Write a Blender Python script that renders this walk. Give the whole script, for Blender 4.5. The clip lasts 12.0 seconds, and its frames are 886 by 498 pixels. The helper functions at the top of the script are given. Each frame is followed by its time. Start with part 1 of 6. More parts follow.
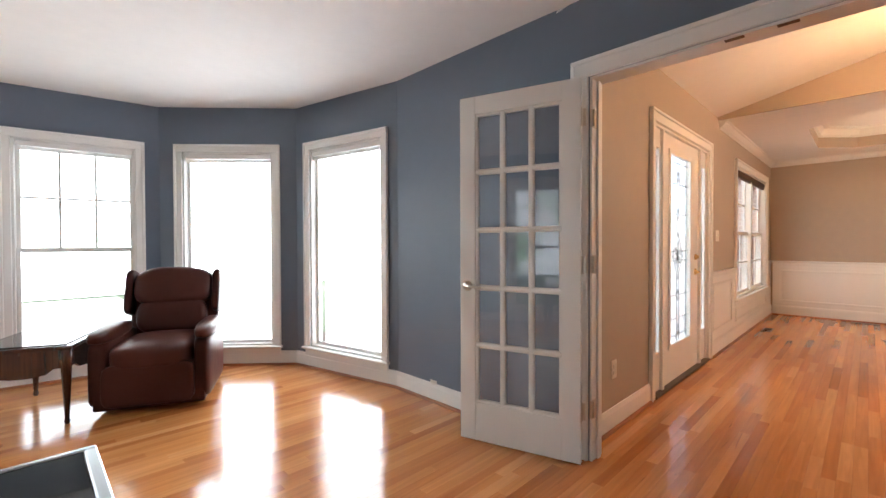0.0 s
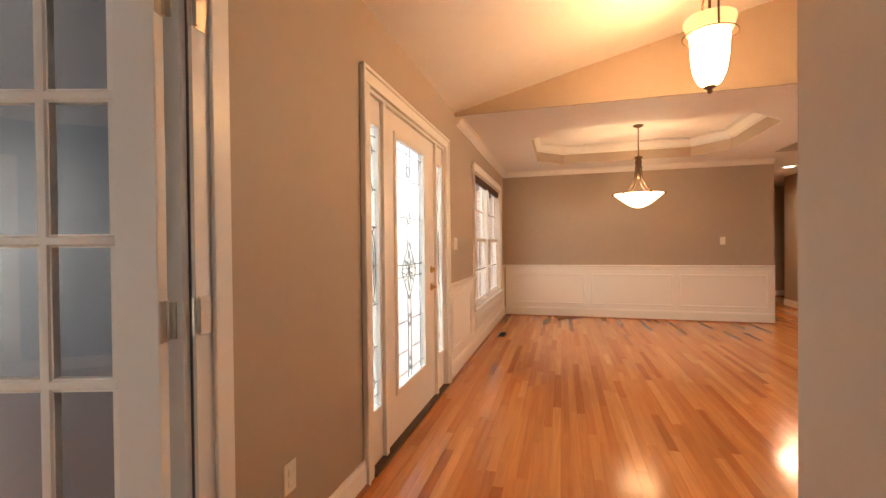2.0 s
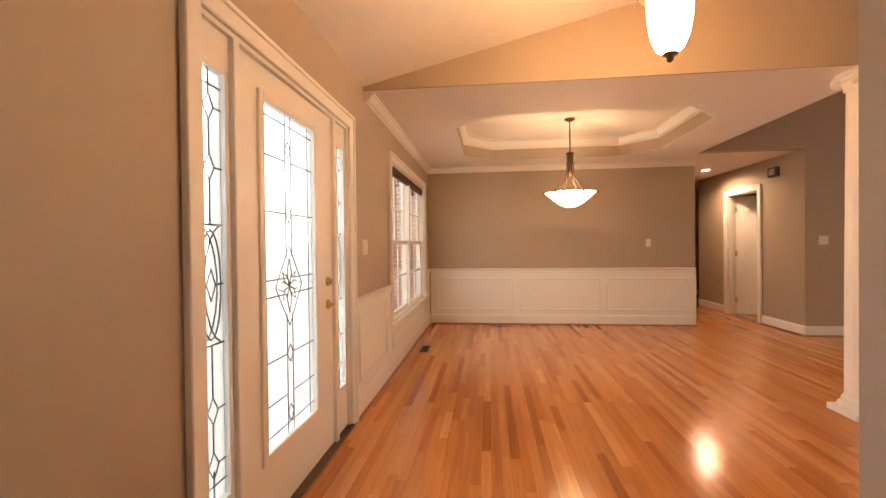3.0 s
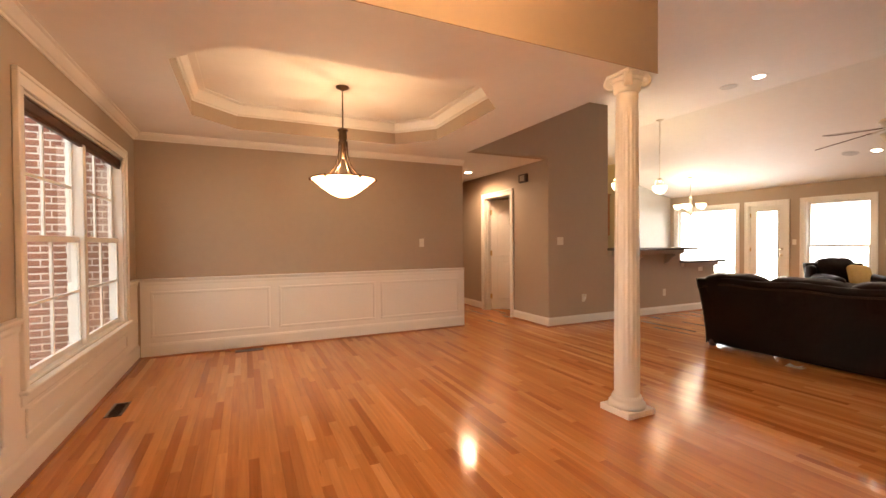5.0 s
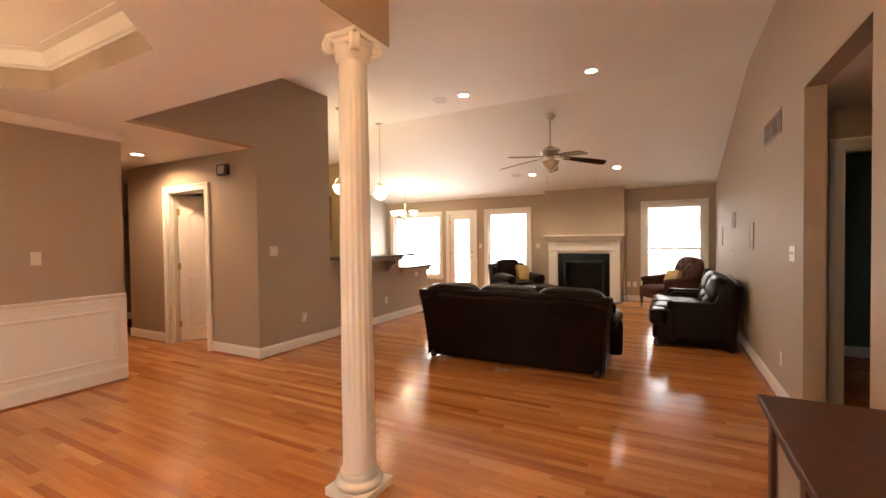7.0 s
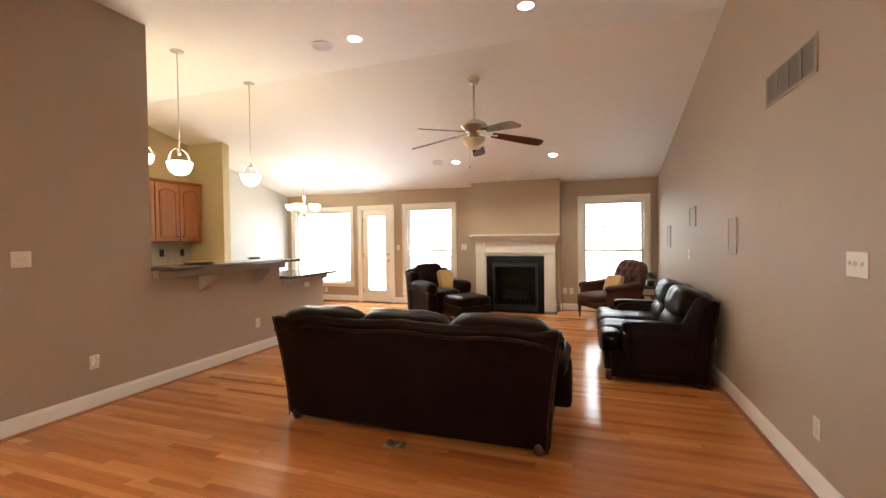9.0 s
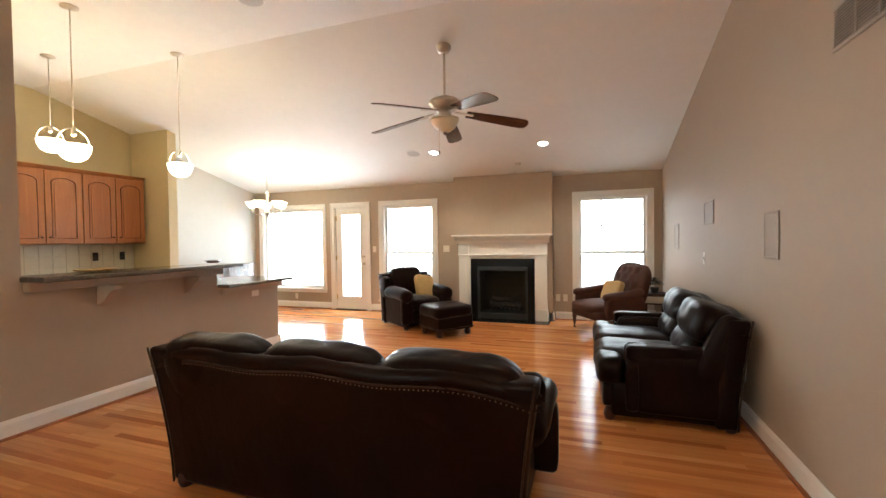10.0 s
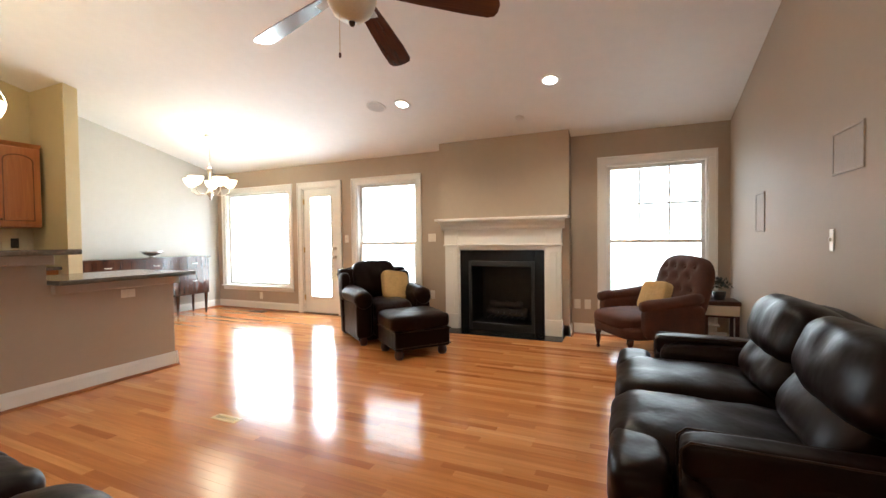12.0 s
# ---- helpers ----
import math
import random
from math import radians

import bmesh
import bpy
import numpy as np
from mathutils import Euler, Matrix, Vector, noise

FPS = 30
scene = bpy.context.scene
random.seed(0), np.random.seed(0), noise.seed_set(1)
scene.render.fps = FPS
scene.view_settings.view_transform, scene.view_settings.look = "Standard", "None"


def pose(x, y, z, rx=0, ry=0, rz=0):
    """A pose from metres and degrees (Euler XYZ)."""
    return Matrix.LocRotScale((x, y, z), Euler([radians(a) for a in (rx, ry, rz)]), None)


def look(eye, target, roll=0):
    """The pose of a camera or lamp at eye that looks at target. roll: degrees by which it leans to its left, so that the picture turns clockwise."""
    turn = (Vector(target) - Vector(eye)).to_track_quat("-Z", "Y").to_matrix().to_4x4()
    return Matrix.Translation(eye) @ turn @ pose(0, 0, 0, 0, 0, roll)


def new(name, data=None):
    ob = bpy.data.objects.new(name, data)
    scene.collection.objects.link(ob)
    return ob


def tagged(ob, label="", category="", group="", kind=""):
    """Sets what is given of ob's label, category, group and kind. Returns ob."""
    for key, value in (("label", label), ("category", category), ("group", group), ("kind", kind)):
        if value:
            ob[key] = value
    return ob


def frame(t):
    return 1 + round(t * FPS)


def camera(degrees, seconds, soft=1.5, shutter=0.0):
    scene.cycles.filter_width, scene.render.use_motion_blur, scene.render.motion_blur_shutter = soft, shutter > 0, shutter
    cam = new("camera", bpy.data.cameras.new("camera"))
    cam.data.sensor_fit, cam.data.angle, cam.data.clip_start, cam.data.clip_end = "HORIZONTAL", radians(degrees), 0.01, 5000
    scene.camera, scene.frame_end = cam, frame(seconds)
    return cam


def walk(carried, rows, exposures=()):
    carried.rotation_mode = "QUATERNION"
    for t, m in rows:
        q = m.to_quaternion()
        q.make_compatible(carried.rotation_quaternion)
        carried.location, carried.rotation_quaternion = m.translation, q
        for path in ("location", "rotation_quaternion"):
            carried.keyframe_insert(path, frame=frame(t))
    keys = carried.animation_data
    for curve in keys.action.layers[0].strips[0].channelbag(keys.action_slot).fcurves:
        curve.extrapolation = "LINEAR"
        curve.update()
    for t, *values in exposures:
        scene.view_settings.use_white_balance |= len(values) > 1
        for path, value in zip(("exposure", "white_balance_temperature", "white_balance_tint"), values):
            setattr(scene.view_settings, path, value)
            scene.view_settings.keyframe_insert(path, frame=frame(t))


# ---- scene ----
cam = camera(93.0, 12.0)
PATH = [
    (0, (0.057, 0.432, 1.176), (1.464, 1.854, 1.149), -0.2),
    (0.5, (0.36, 0.475, 1.196), (1.975, 1.654, 1.172), -0.3),
    (1, (0.706, 0.515, 1.242), (2.468, 1.46, 1.213), -0.3),
    (1.5, (1.023, 0.522, 1.261), (2.878, 1.27, 1.235), -0.5),
    (2, (1.348, 0.576, 1.235), (3.272, 1.12, 1.215), -0.6),
    (2.5, (1.735, 0.606, 1.279), (3.698, 0.987, 1.242), -0.5),
    (2.7, (1.867, 0.589, 1.265), (3.841, 0.914, 1.236), -0.6),
    (4.3, (2.842, 0.6, 1.243), (4.791, 0.152, 1.215), -0.3),
    (4.5, (2.933, 0.567, 1.235), (4.853, 0.009, 1.206), -0.4),
    (5, (3.167, 0.482, 1.252), (4.976, -0.37, 1.221), -0.4),
    (5.1, (3.211, 0.473, 1.257), (4.994, -0.432, 1.23), -0.5),
    (5.5, (3.4, 0.373, 1.268), (5.049, -0.758, 1.239), -0.4),
    (6, (3.586, 0.183, 1.299), (5.015, -1.216, 1.264), -0.5),
    (6.5, (3.743, -0.039, 1.341), (4.935, -1.646, 1.305), -0.5),
    (7, (3.877, -0.256, 1.366), (4.823, -2.017, 1.325), -0.7),
    (7.2, (3.9, -0.385, 1.366), (4.764, -2.188, 1.324), -0.7),
    (9, (4.181, -1.892, 1.369), (4.843, -3.779, 1.324), -0.7),
    (9.5, (4.161, -2.356, 1.389), (4.819, -4.244, 1.34), -0.7),
    (10, (4.157, -2.818, 1.375), (4.809, -4.708, 1.331), -0.8),
    (10.5, (4.106, -3.274, 1.37), (4.761, -5.163, 1.327), -0.9),
    (11, (4.056, -3.743, 1.334), (4.745, -5.62, 1.292), -0.8),
    (11.5, (4.023, -4.224, 1.282), (4.772, -6.078, 1.232), -0.9),
    (12, (4.028, -4.752, 1.185), (4.847, -6.576, 1.139), -0.7),
]
walk(cam, [(t, look(eye, target, roll)) for t, eye, target, roll in PATH], exposures=((0, 1.45, 6050, 9), (0.6, 1.40, 6350, 10), (2, 1.34, 7100, 12), (4.4, 1.24, 7150, 12), (6, 1.25, 7200, 12), (7.2, 1.3, 6950, 11), (9, 1.49, 6150, 3), (12, 1.43, 5750, 1)))

# ---- world and daylight ----
world = bpy.data.worlds.new("sky")
scene.world = world
world.use_nodes = True
_n = world.node_tree.nodes
_sky = _n.new("ShaderNodeTexSky")
_sky.sky_type, _sky.sun_disc = "NISHITA", False
_sky.sun_elevation, _sky.sun_rotation = radians(58), radians(250)
world.node_tree.links.new(_sky.outputs[0], _n["Background"].inputs[0])
_n["Background"].inputs[1].default_value = 0.15
SUN = bpy.data.lights.new("sun", "SUN")
SUN.energy, SUN.angle, SUN.color = 2.0, radians(12), (1, 0.96, 0.9)
new("sun", SUN).matrix_world = look((-20, -7, 34), (0, 0, 0))

DAY = (0.97, 0.985, 1.0)
TUNGSTEN = (1.0, 0.56, 0.27)
WARM = (1.0, 0.74, 0.48)


def area_lamp(name, m, sx, sy, watts, color, spread=180):
    d = bpy.data.lights.new(name, "AREA")
    d.shape, d.size, d.size_y, d.energy, d.color, d.spread = "RECTANGLE", sx, sy, watts, color, radians(spread)
    ob = new(name, d)
    ob.matrix_world = m
    return ob


def point_lamp(name, p, watts, color, r=0.04):
    d = bpy.data.lights.new(name, "POINT")
    d.energy, d.color, d.shadow_soft_size = watts, color, r
    ob = new(name, d)
    ob.location = p
    return ob


def spot_lamp(name, p, watts, color, cone=120, r=0.05):
    d = bpy.data.lights.new(name, "SPOT")
    d.energy, d.color, d.shadow_soft_size, d.spot_size, d.spot_blend = watts, color, r, radians(cone), 0.6
    ob = new(name, d)
    ob.location = p
    return ob


# ---- materials ----
def mat(name, color, rough=0.5, metal=0.0, vary=0.08, scale=4.0, bump=0.0, bump_scale=200.0, coat=0.0, spec=0.5, emit=0.0, stretch=(1, 1, 1)):
    m = bpy.data.materials.new(name)
    m.use_nodes = True
    nt = m.node_tree
    b = nt.nodes["Principled BSDF"]
    b.inputs["Base Color"].default_value = (*color, 1)
    b.inputs["Roughness"].default_value = rough
    b.inputs["Metallic"].default_value = metal
    b.inputs["Coat Weight"].default_value = coat
    b.inputs["Coat Roughness"].default_value = 0.12
    b.inputs["Specular IOR Level"].default_value = spec
    if emit:
        b.inputs["Emission Color"].default_value = (*color, 1)
        b.inputs["Emission Strength"].default_value = emit
    geo = nt.nodes.new("ShaderNodeNewGeometry")
    mp = nt.nodes.new("ShaderNodeMapping")
    mp.inputs["Scale"].default_value = stretch
    nt.links.new(geo.outputs["Position"], mp.inputs["Vector"])
    if vary:
        n1, n2 = nt.nodes.new("ShaderNodeTexNoise"), nt.nodes.new("ShaderNodeTexNoise")
        n1.inputs["Scale"].default_value, n1.inputs["Detail"].default_value = scale, 4
        n2.inputs["Scale"].default_value, n2.inputs["Detail"].default_value = scale * 9, 3
        for n in (n1, n2):
            nt.links.new(mp.outputs[0], n.inputs["Vector"])
        add = nt.nodes.new("ShaderNodeMath")
        add.operation = "ADD"
        nt.links.new(n1.outputs[0], add.inputs[0])
        nt.links.new(n2.outputs[0], add.inputs[1])
        rng = nt.nodes.new("ShaderNodeMapRange")
        rng.inputs["From Min"].default_value, rng.inputs["From Max"].default_value = 0.6, 1.4
        rng.inputs["To Min"].default_value, rng.inputs["To Max"].default_value = 1 - vary, 1 + vary
        nt.links.new(add.outputs[0], rng.inputs["Value"])
        mul = nt.nodes.new("ShaderNodeVectorMath")
        mul.operation = "SCALE"
        mul.inputs[0].default_value = color
        nt.links.new(rng.outputs[0], mul.inputs["Scale"])
        nt.links.new(mul.outputs[0], b.inputs["Base Color"])
        r2 = nt.nodes.new("ShaderNodeMapRange")
        r2.inputs["From Min"].default_value, r2.inputs["From Max"].default_value = 0.6, 1.4
        r2.inputs["To Min"].default_value, r2.inputs["To Max"].default_value = max(rough - 0.02, 0.02), min(rough + 0.02, 1)
        nt.links.new(add.outputs[0], r2.inputs["Value"])
        nt.links.new(r2.outputs[0], b.inputs["Roughness"])
    if bump:
        nb = nt.nodes.new("ShaderNodeTexNoise")
        nb.inputs["Scale"].default_value, nb.inputs["Detail"].default_value = bump_scale, 3
        nt.links.new(mp.outputs[0], nb.inputs["Vector"])
        bp = nt.nodes.new("ShaderNodeBump")
        bp.inputs["Strength"].default_value, bp.inputs["Distance"].default_value = bump, 0.004
        nt.links.new(nb.outputs[0], bp.inputs["Height"])
        nt.links.new(bp.outputs[0], b.inputs["Normal"])
    return m


def wood_floor():
    m = bpy.data.materials.new("oak_strip_floor")
    m.use_nodes = True
    nt = m.node_tree
    N, L = nt.nodes, nt.links
    b = N["Principled BSDF"]
    geo, inf = N.new("ShaderNodeNewGeometry"), N.new("ShaderNodeObjectInfo")
    add = N.new("ShaderNodeMath")
    add.operation = "ADD"
    L.new(geo.outputs["Random Per Island"], add.inputs[0])
    L.new(inf.outputs["Random"], add.inputs[1])
    fr = N.new("ShaderNodeMath")
    fr.operation = "FRACT"
    L.new(add.outputs[0], fr.inputs[0])
    ramp = N.new("ShaderNodeValToRGB")
    stops = ((0.0, (0.34, 0.115, 0.032)), (0.08, (0.42, 0.152, 0.044)), (0.3, (0.495, 0.192, 0.058)), (0.65, (0.53, 0.215, 0.067)), (0.9, (0.58, 0.25, 0.083)), (1.0, (0.65, 0.31, 0.115)))
    e = ramp.color_ramp.elements
    e[0].position, e[0].color = stops[0][0], (*stops[0][1], 1)
    e[1].position, e[1].color = stops[-1][0], (*stops[-1][1], 1)
    for p, c in stops[1:-1]:
        e.new(p).color = (*c, 1)
    L.new(fr.outputs[0], ramp.inputs[0])
    off = N.new("ShaderNodeVectorMath")
    off.operation = "SCALE"
    off.inputs[0].default_value = (37, 11, 5)
    L.new(fr.outputs[0], off.inputs["Scale"])
    pos = N.new("ShaderNodeVectorMath")
    L.new(geo.outputs["Position"], pos.inputs[0])
    L.new(off.outputs[0], pos.inputs[1])
    mp = N.new("ShaderNodeMapping")
    mp.inputs["Scale"].default_value = (1.3, 24, 24)
    L.new(pos.outputs[0], mp.inputs["Vector"])
    g = N.new("ShaderNodeTexNoise")
    g.inputs["Scale"].default_value, g.inputs["Detail"].default_value, g.inputs["Distortion"].default_value = 1.6, 6, 0.6
    L.new(mp.outputs[0], g.inputs["Vector"])
    big = N.new("ShaderNodeTexNoise")
    big.inputs["Scale"].default_value = 0.9
    L.new(geo.outputs["Position"], big.inputs["Vector"])
    rng = N.new("ShaderNodeMapRange")
    rng.inputs["From Min"].default_value, rng.inputs["From Max"].default_value = 0.3, 0.7
    rng.inputs["To Min"].default_value, rng.inputs["To Max"].default_value = 0.85, 1.09
    L.new(g.outputs[0], rng.inputs["Value"])
    mul = N.new("ShaderNodeVectorMath")
    mul.operation = "SCALE"
    L.new(ramp.outputs[0], mul.inputs[0])
    L.new(rng.outputs[0], mul.inputs["Scale"])
    # dark mineral streaks that some strips carry
    ms = N.new("ShaderNodeMapping")
    ms.inputs["Scale"].default_value = (2.6, 34, 34)
    L.new(pos.outputs[0], ms.inputs["Vector"])
    st = N.new("ShaderNodeTexNoise")
    st.inputs["Scale"].default_value, st.inputs["Detail"].default_value, st.inputs["Distortion"].default_value = 1.0, 3, 1.5
    L.new(ms.outputs[0], st.inputs["Vector"])
    sr = N.new("ShaderNodeMapRange")
    sr.inputs["From Min"].default_value, sr.inputs["From Max"].default_value = 0.68, 0.82
    sr.inputs["To Min"].default_value, sr.inputs["To Max"].default_value = 1.0, 0.5
    L.new(st.outputs[0], sr.inputs["Value"])
    mul2 = N.new("ShaderNodeVectorMath")
    mul2.operation = "SCALE"
    L.new(mul.outputs[0], mul2.inputs[0])
    L.new(sr.outputs[0], mul2.inputs["Scale"])
    L.new(mul2.outputs[0], b.inputs["Base Color"])
    rr = N.new("ShaderNodeMapRange")
    rr.inputs["From Min"].default_value, rr.inputs["From Max"].default_value = 0.3, 0.7
    rr.inputs["To Min"].default_value, rr.inputs["To Max"].default_value = 0.11, 0.20
    L.new(big.outputs[0], rr.inputs["Value"])
    L.new(rr.outputs[0], b.inputs["Roughness"])
    # each strip lies a touch out of level, and its varnish is slightly wavy
    tilt = N.new("ShaderNodeTexWhiteNoise")
    tilt.noise_dimensions = "1D"
    L.new(fr.outputs[0], tilt.inputs["W"])
    cen = N.new("ShaderNodeVectorMath")
    cen.operation = "SUBTRACT"
    cen.inputs[1].default_value = (0.5, 0.5, 0.5)
    L.new(tilt.outputs["Color"], cen.inputs[0])
    amt = N.new("ShaderNodeVectorMath")
    amt.operation = "MULTIPLY"
    amt.inputs[1].default_value = (0.004, 0.014, 0.0)
    L.new(cen.outputs[0], amt.inputs[0])
    wav = N.new("ShaderNodeTexNoise")
    mw = N.new("ShaderNodeMapping")
    mw.inputs["Scale"].default_value = (1.4, 9, 1)
    L.new(geo.outputs["Position"], mw.inputs["Vector"])
    wav.inputs["Scale"].default_value, wav.inputs["Detail"].default_value = 1.6, 2
    L.new(mw.outputs[0], wav.inputs["Vector"])
    wc = N.new("ShaderNodeVectorMath")
    wc.operation = "SUBTRACT"
    wc.inputs[1].default_value = (0.5, 0.5, 0.5)
    L.new(wav.outputs["Color"], wc.inputs[0])
    wa = N.new("ShaderNodeVectorMath")
    wa.operation = "MULTIPLY_ADD"
    wa.inputs[1].default_value = (0.008, 0.024, 0.0)
    L.new(wc.outputs[0], wa.inputs[0])
    L.new(amt.outputs[0], wa.inputs[2])
    nadd = N.new("ShaderNodeVectorMath")
    L.new(geo.outputs["Normal"], nadd.inputs[0])
    L.new(wa.outputs[0], nadd.inputs[1])
    nrm = N.new("ShaderNodeVectorMath")
    nrm.operation = "NORMALIZE"
    L.new(nadd.outputs[0], nrm.inputs[0])
    L.new(nrm.outputs[0], b.inputs["Normal"])
    b.inputs["Specular IOR Level"].default_value = 0.42
    return m


def wood(name, light, dark, rough, coat=0.2, along=(26, 26, 1.2)):
    m = bpy.data.materials.new(name)
    m.use_nodes = True
    nt = m.node_tree
    N, L = nt.nodes, nt.links
    b = N["Principled BSDF"]
    tc = N.new("ShaderNodeTexCoord")
    mp = N.new("ShaderNodeMapping")
    mp.inputs["Scale"].default_value = along
    L.new(tc.outputs["Object"], mp.inputs["Vector"])
    g = N.new("ShaderNodeTexNoise")
    g.inputs["Scale"].default_value, g.inputs["Detail"].default_value, g.inputs["Distortion"].default_value = 1.5, 7, 1.2
    L.new(mp.outputs[0], g.inputs["Vector"])
    ramp = N.new("ShaderNodeValToRGB")
    e = ramp.color_ramp.elements
    e[0].position, e[0].color = 0.33, (*dark, 1)
    e[1].position, e[1].color = 0.68, (*light, 1)
    L.new(g.outputs[0], ramp.inputs[0])
    L.new(ramp.outputs[0], b.inputs["Base Color"])
    b.inputs["Roughness"].default_value = rough
    b.inputs["Coat Weight"].default_value, b.inputs["Coat Roughness"].default_value = coat, 0.15
    bp = N.new("ShaderNodeBump")
    bp.inputs["Strength"].default_value, bp.inputs["Distance"].default_value = 0.1, 0.002
    L.new(g.outputs[0], bp.inputs["Height"])
    L.new(bp.outputs[0], b.inputs["Normal"])
    return m


def leather(name, color, worn, rough=0.33):
    m = bpy.data.materials.new(name)
    m.use_nodes = True
    nt = m.node_tree
    N, L = nt.nodes, nt.links
    b = N["Principled BSDF"]
    geo = N.new("ShaderNodeNewGeometry")
    n1, n2 = N.new("ShaderNodeTexNoise"), N.new("ShaderNodeTexNoise")
    n1.inputs["Scale"].default_value, n1.inputs["Detail"].default_value = 2.6, 1
    mp = N.new("ShaderNodeMapping")
    mp.inputs["Rotation"].default_value = (0.3, 0.4, 0.5)
    mp.inputs["Scale"].default_value = (15, 11, 9)
    n2.inputs["Scale"].default_value, n2.inputs["Detail"].default_value = 1.0, 2
    L.new(geo.outputs["Position"], n1.inputs["Vector"])
    L.new(geo.outputs["Position"], mp.inputs["Vector"])
    L.new(mp.outputs[0], n2.inputs["Vector"])
    ramp = N.new("ShaderNodeValToRGB")
    e = ramp.color_ramp.elements
    e[0].position, e[0].color = 0.3, (*color, 1)
    e[1].position, e[1].color = 0.8, (*worn, 1)
    L.new(n1.outputs[0], ramp.inputs[0])
    L.new(ramp.outputs[0], b.inputs["Base Color"])
    b.inputs["Roughness"].default_value = rough
    b.inputs["Specular IOR Level"].default_value = 0.10
    b1 = N.new("ShaderNodeBump")
    b1.inputs["Strength"].default_value, b1.inputs["Distance"].default_value = 0.3, 0.010
    L.new(n2.outputs[0], b1.inputs["Height"])
    L.new(b1.outputs[0], b.inputs["Normal"])
    return m


def glass(name, rough=0.0, tint=(1, 1, 1)):
    m = bpy.data.materials.new(name)
    m.use_nodes = True
    b = m.node_tree.nodes["Principled BSDF"]
    b.inputs["Base Color"].default_value = (*tint, 1)
    b.inputs["Roughness"].default_value = rough
    b.inputs["Transmission Weight"].default_value = 1
    b.inputs["IOR"].default_value = 1.45
    return m


def glow(name, color, strength):
    m = bpy.data.materials.new(name)
    m.use_nodes = True
    nt = m.node_tree
    nt.nodes.remove(nt.nodes["Principled BSDF"])
    e = nt.nodes.new("ShaderNodeEmission")
    e.inputs[0].default_value, e.inputs[1].default_value = (*color, 1), strength
    nt.links.new(e.outputs[0], nt.nodes["Material Output"].inputs[0])
    return m


# Emits leaf colour broken up by white, so daylight glare is painted in.
def glowing_backdrop(name, strength, leaf=(0.45, 0.62, 0.40)):
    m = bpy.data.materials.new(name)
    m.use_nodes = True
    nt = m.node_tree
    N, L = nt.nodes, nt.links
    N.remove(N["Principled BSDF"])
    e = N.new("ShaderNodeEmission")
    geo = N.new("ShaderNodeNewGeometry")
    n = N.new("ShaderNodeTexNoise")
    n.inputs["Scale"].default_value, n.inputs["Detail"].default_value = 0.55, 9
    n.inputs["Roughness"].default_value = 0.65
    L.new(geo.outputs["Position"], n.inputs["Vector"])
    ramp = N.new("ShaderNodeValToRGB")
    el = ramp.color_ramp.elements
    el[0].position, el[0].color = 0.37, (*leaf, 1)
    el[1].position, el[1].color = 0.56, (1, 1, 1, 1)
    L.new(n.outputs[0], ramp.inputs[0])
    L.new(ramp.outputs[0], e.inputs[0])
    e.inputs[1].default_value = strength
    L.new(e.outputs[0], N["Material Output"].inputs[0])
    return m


TAUPE = mat("taupe_wall_paint", (0.41, 0.328, 0.25), 0.58, vary=0.03, scale=1.3, bump=0.06, bump_scale=420)
BLUE = mat("slate_blue_wall_paint", (0.135, 0.165, 0.215), 0.42, vary=0.03, scale=1.3, bump=0.06, bump_scale=420)
KITCHEN_PAINT = mat("straw_kitchen_paint", (0.52, 0.43, 0.25), 0.45, vary=0.03, scale=1.3, bump=0.06, bump_scale=420)
TEAL = mat("dark_teal_wall_paint", (0.05, 0.10, 0.11), 0.5, vary=0.04, scale=1.5)
CEIL = mat("flat_white_ceiling_paint", (0.84, 0.825, 0.80), 0.7, vary=0.025, scale=1.1, bump=0.12, bump_scale=260)
TRIM = mat("white_semigloss_trim", (0.80, 0.78, 0.74), 0.32, vary=0.0, bump=0.04, bump_scale=300)
DOORW = mat("white_door_paint", (0.78, 0.76, 0.72), 0.33, vary=0.0, bump=0.04, bump_scale=300)
FLOOR = wood_floor()
SUB = mat("dark_floor_joint", (0.10, 0.045, 0.018), 0.7, vary=0.2, scale=9)
GLASS = glass("clear_window_glass")
FROST = glass("textured_door_glass", 0.12, (0.93, 0.97, 1.0))
CAME = mat("leaded_came", (0.20, 0.21, 0.22), 0.4, 0.9, vary=0.1)
LEATHER = leather("dark_brown_leather", (0.0062, 0.0022, 0.0017), (0.0115, 0.0042, 0.0030), 0.32)
LEATHER_RED = leather("oxblood_leather", (0.050, 0.016, 0.012), (0.085, 0.03, 0.022), 0.36)
VELVET = mat("rust_brown_velvet", (0.066, 0.019, 0.010), 0.75, vary=0.35, scale=9, bump=0.25, bump_scale=60)
MUSTARD = mat("mustard_woven_cushion", (0.48, 0.315, 0.13), 0.85, vary=0.15, scale=30, bump=0.4, bump_scale=500)
MAHOGANY = wood("dark_mahogany", (0.085, 0.026, 0.013), (0.035, 0.011, 0.006), 0.25, 0.4)
WALNUT = wood("dark_walnut", (0.064, 0.020, 0.010), (0.036, 0.011, 0.006), 0.45, 0.05)
OAKCAB = wood("honey_oak_cabinet", (0.39, 0.150, 0.046), (0.31, 0.112, 0.033), 0.38, 0.15)
# oak at about half the cabinet's tone, for the panel grooves
OAK_GROOVE = wood("oak_groove_dark", (0.20, 0.070, 0.021), (0.14, 0.048, 0.015), 0.45, 0.05)
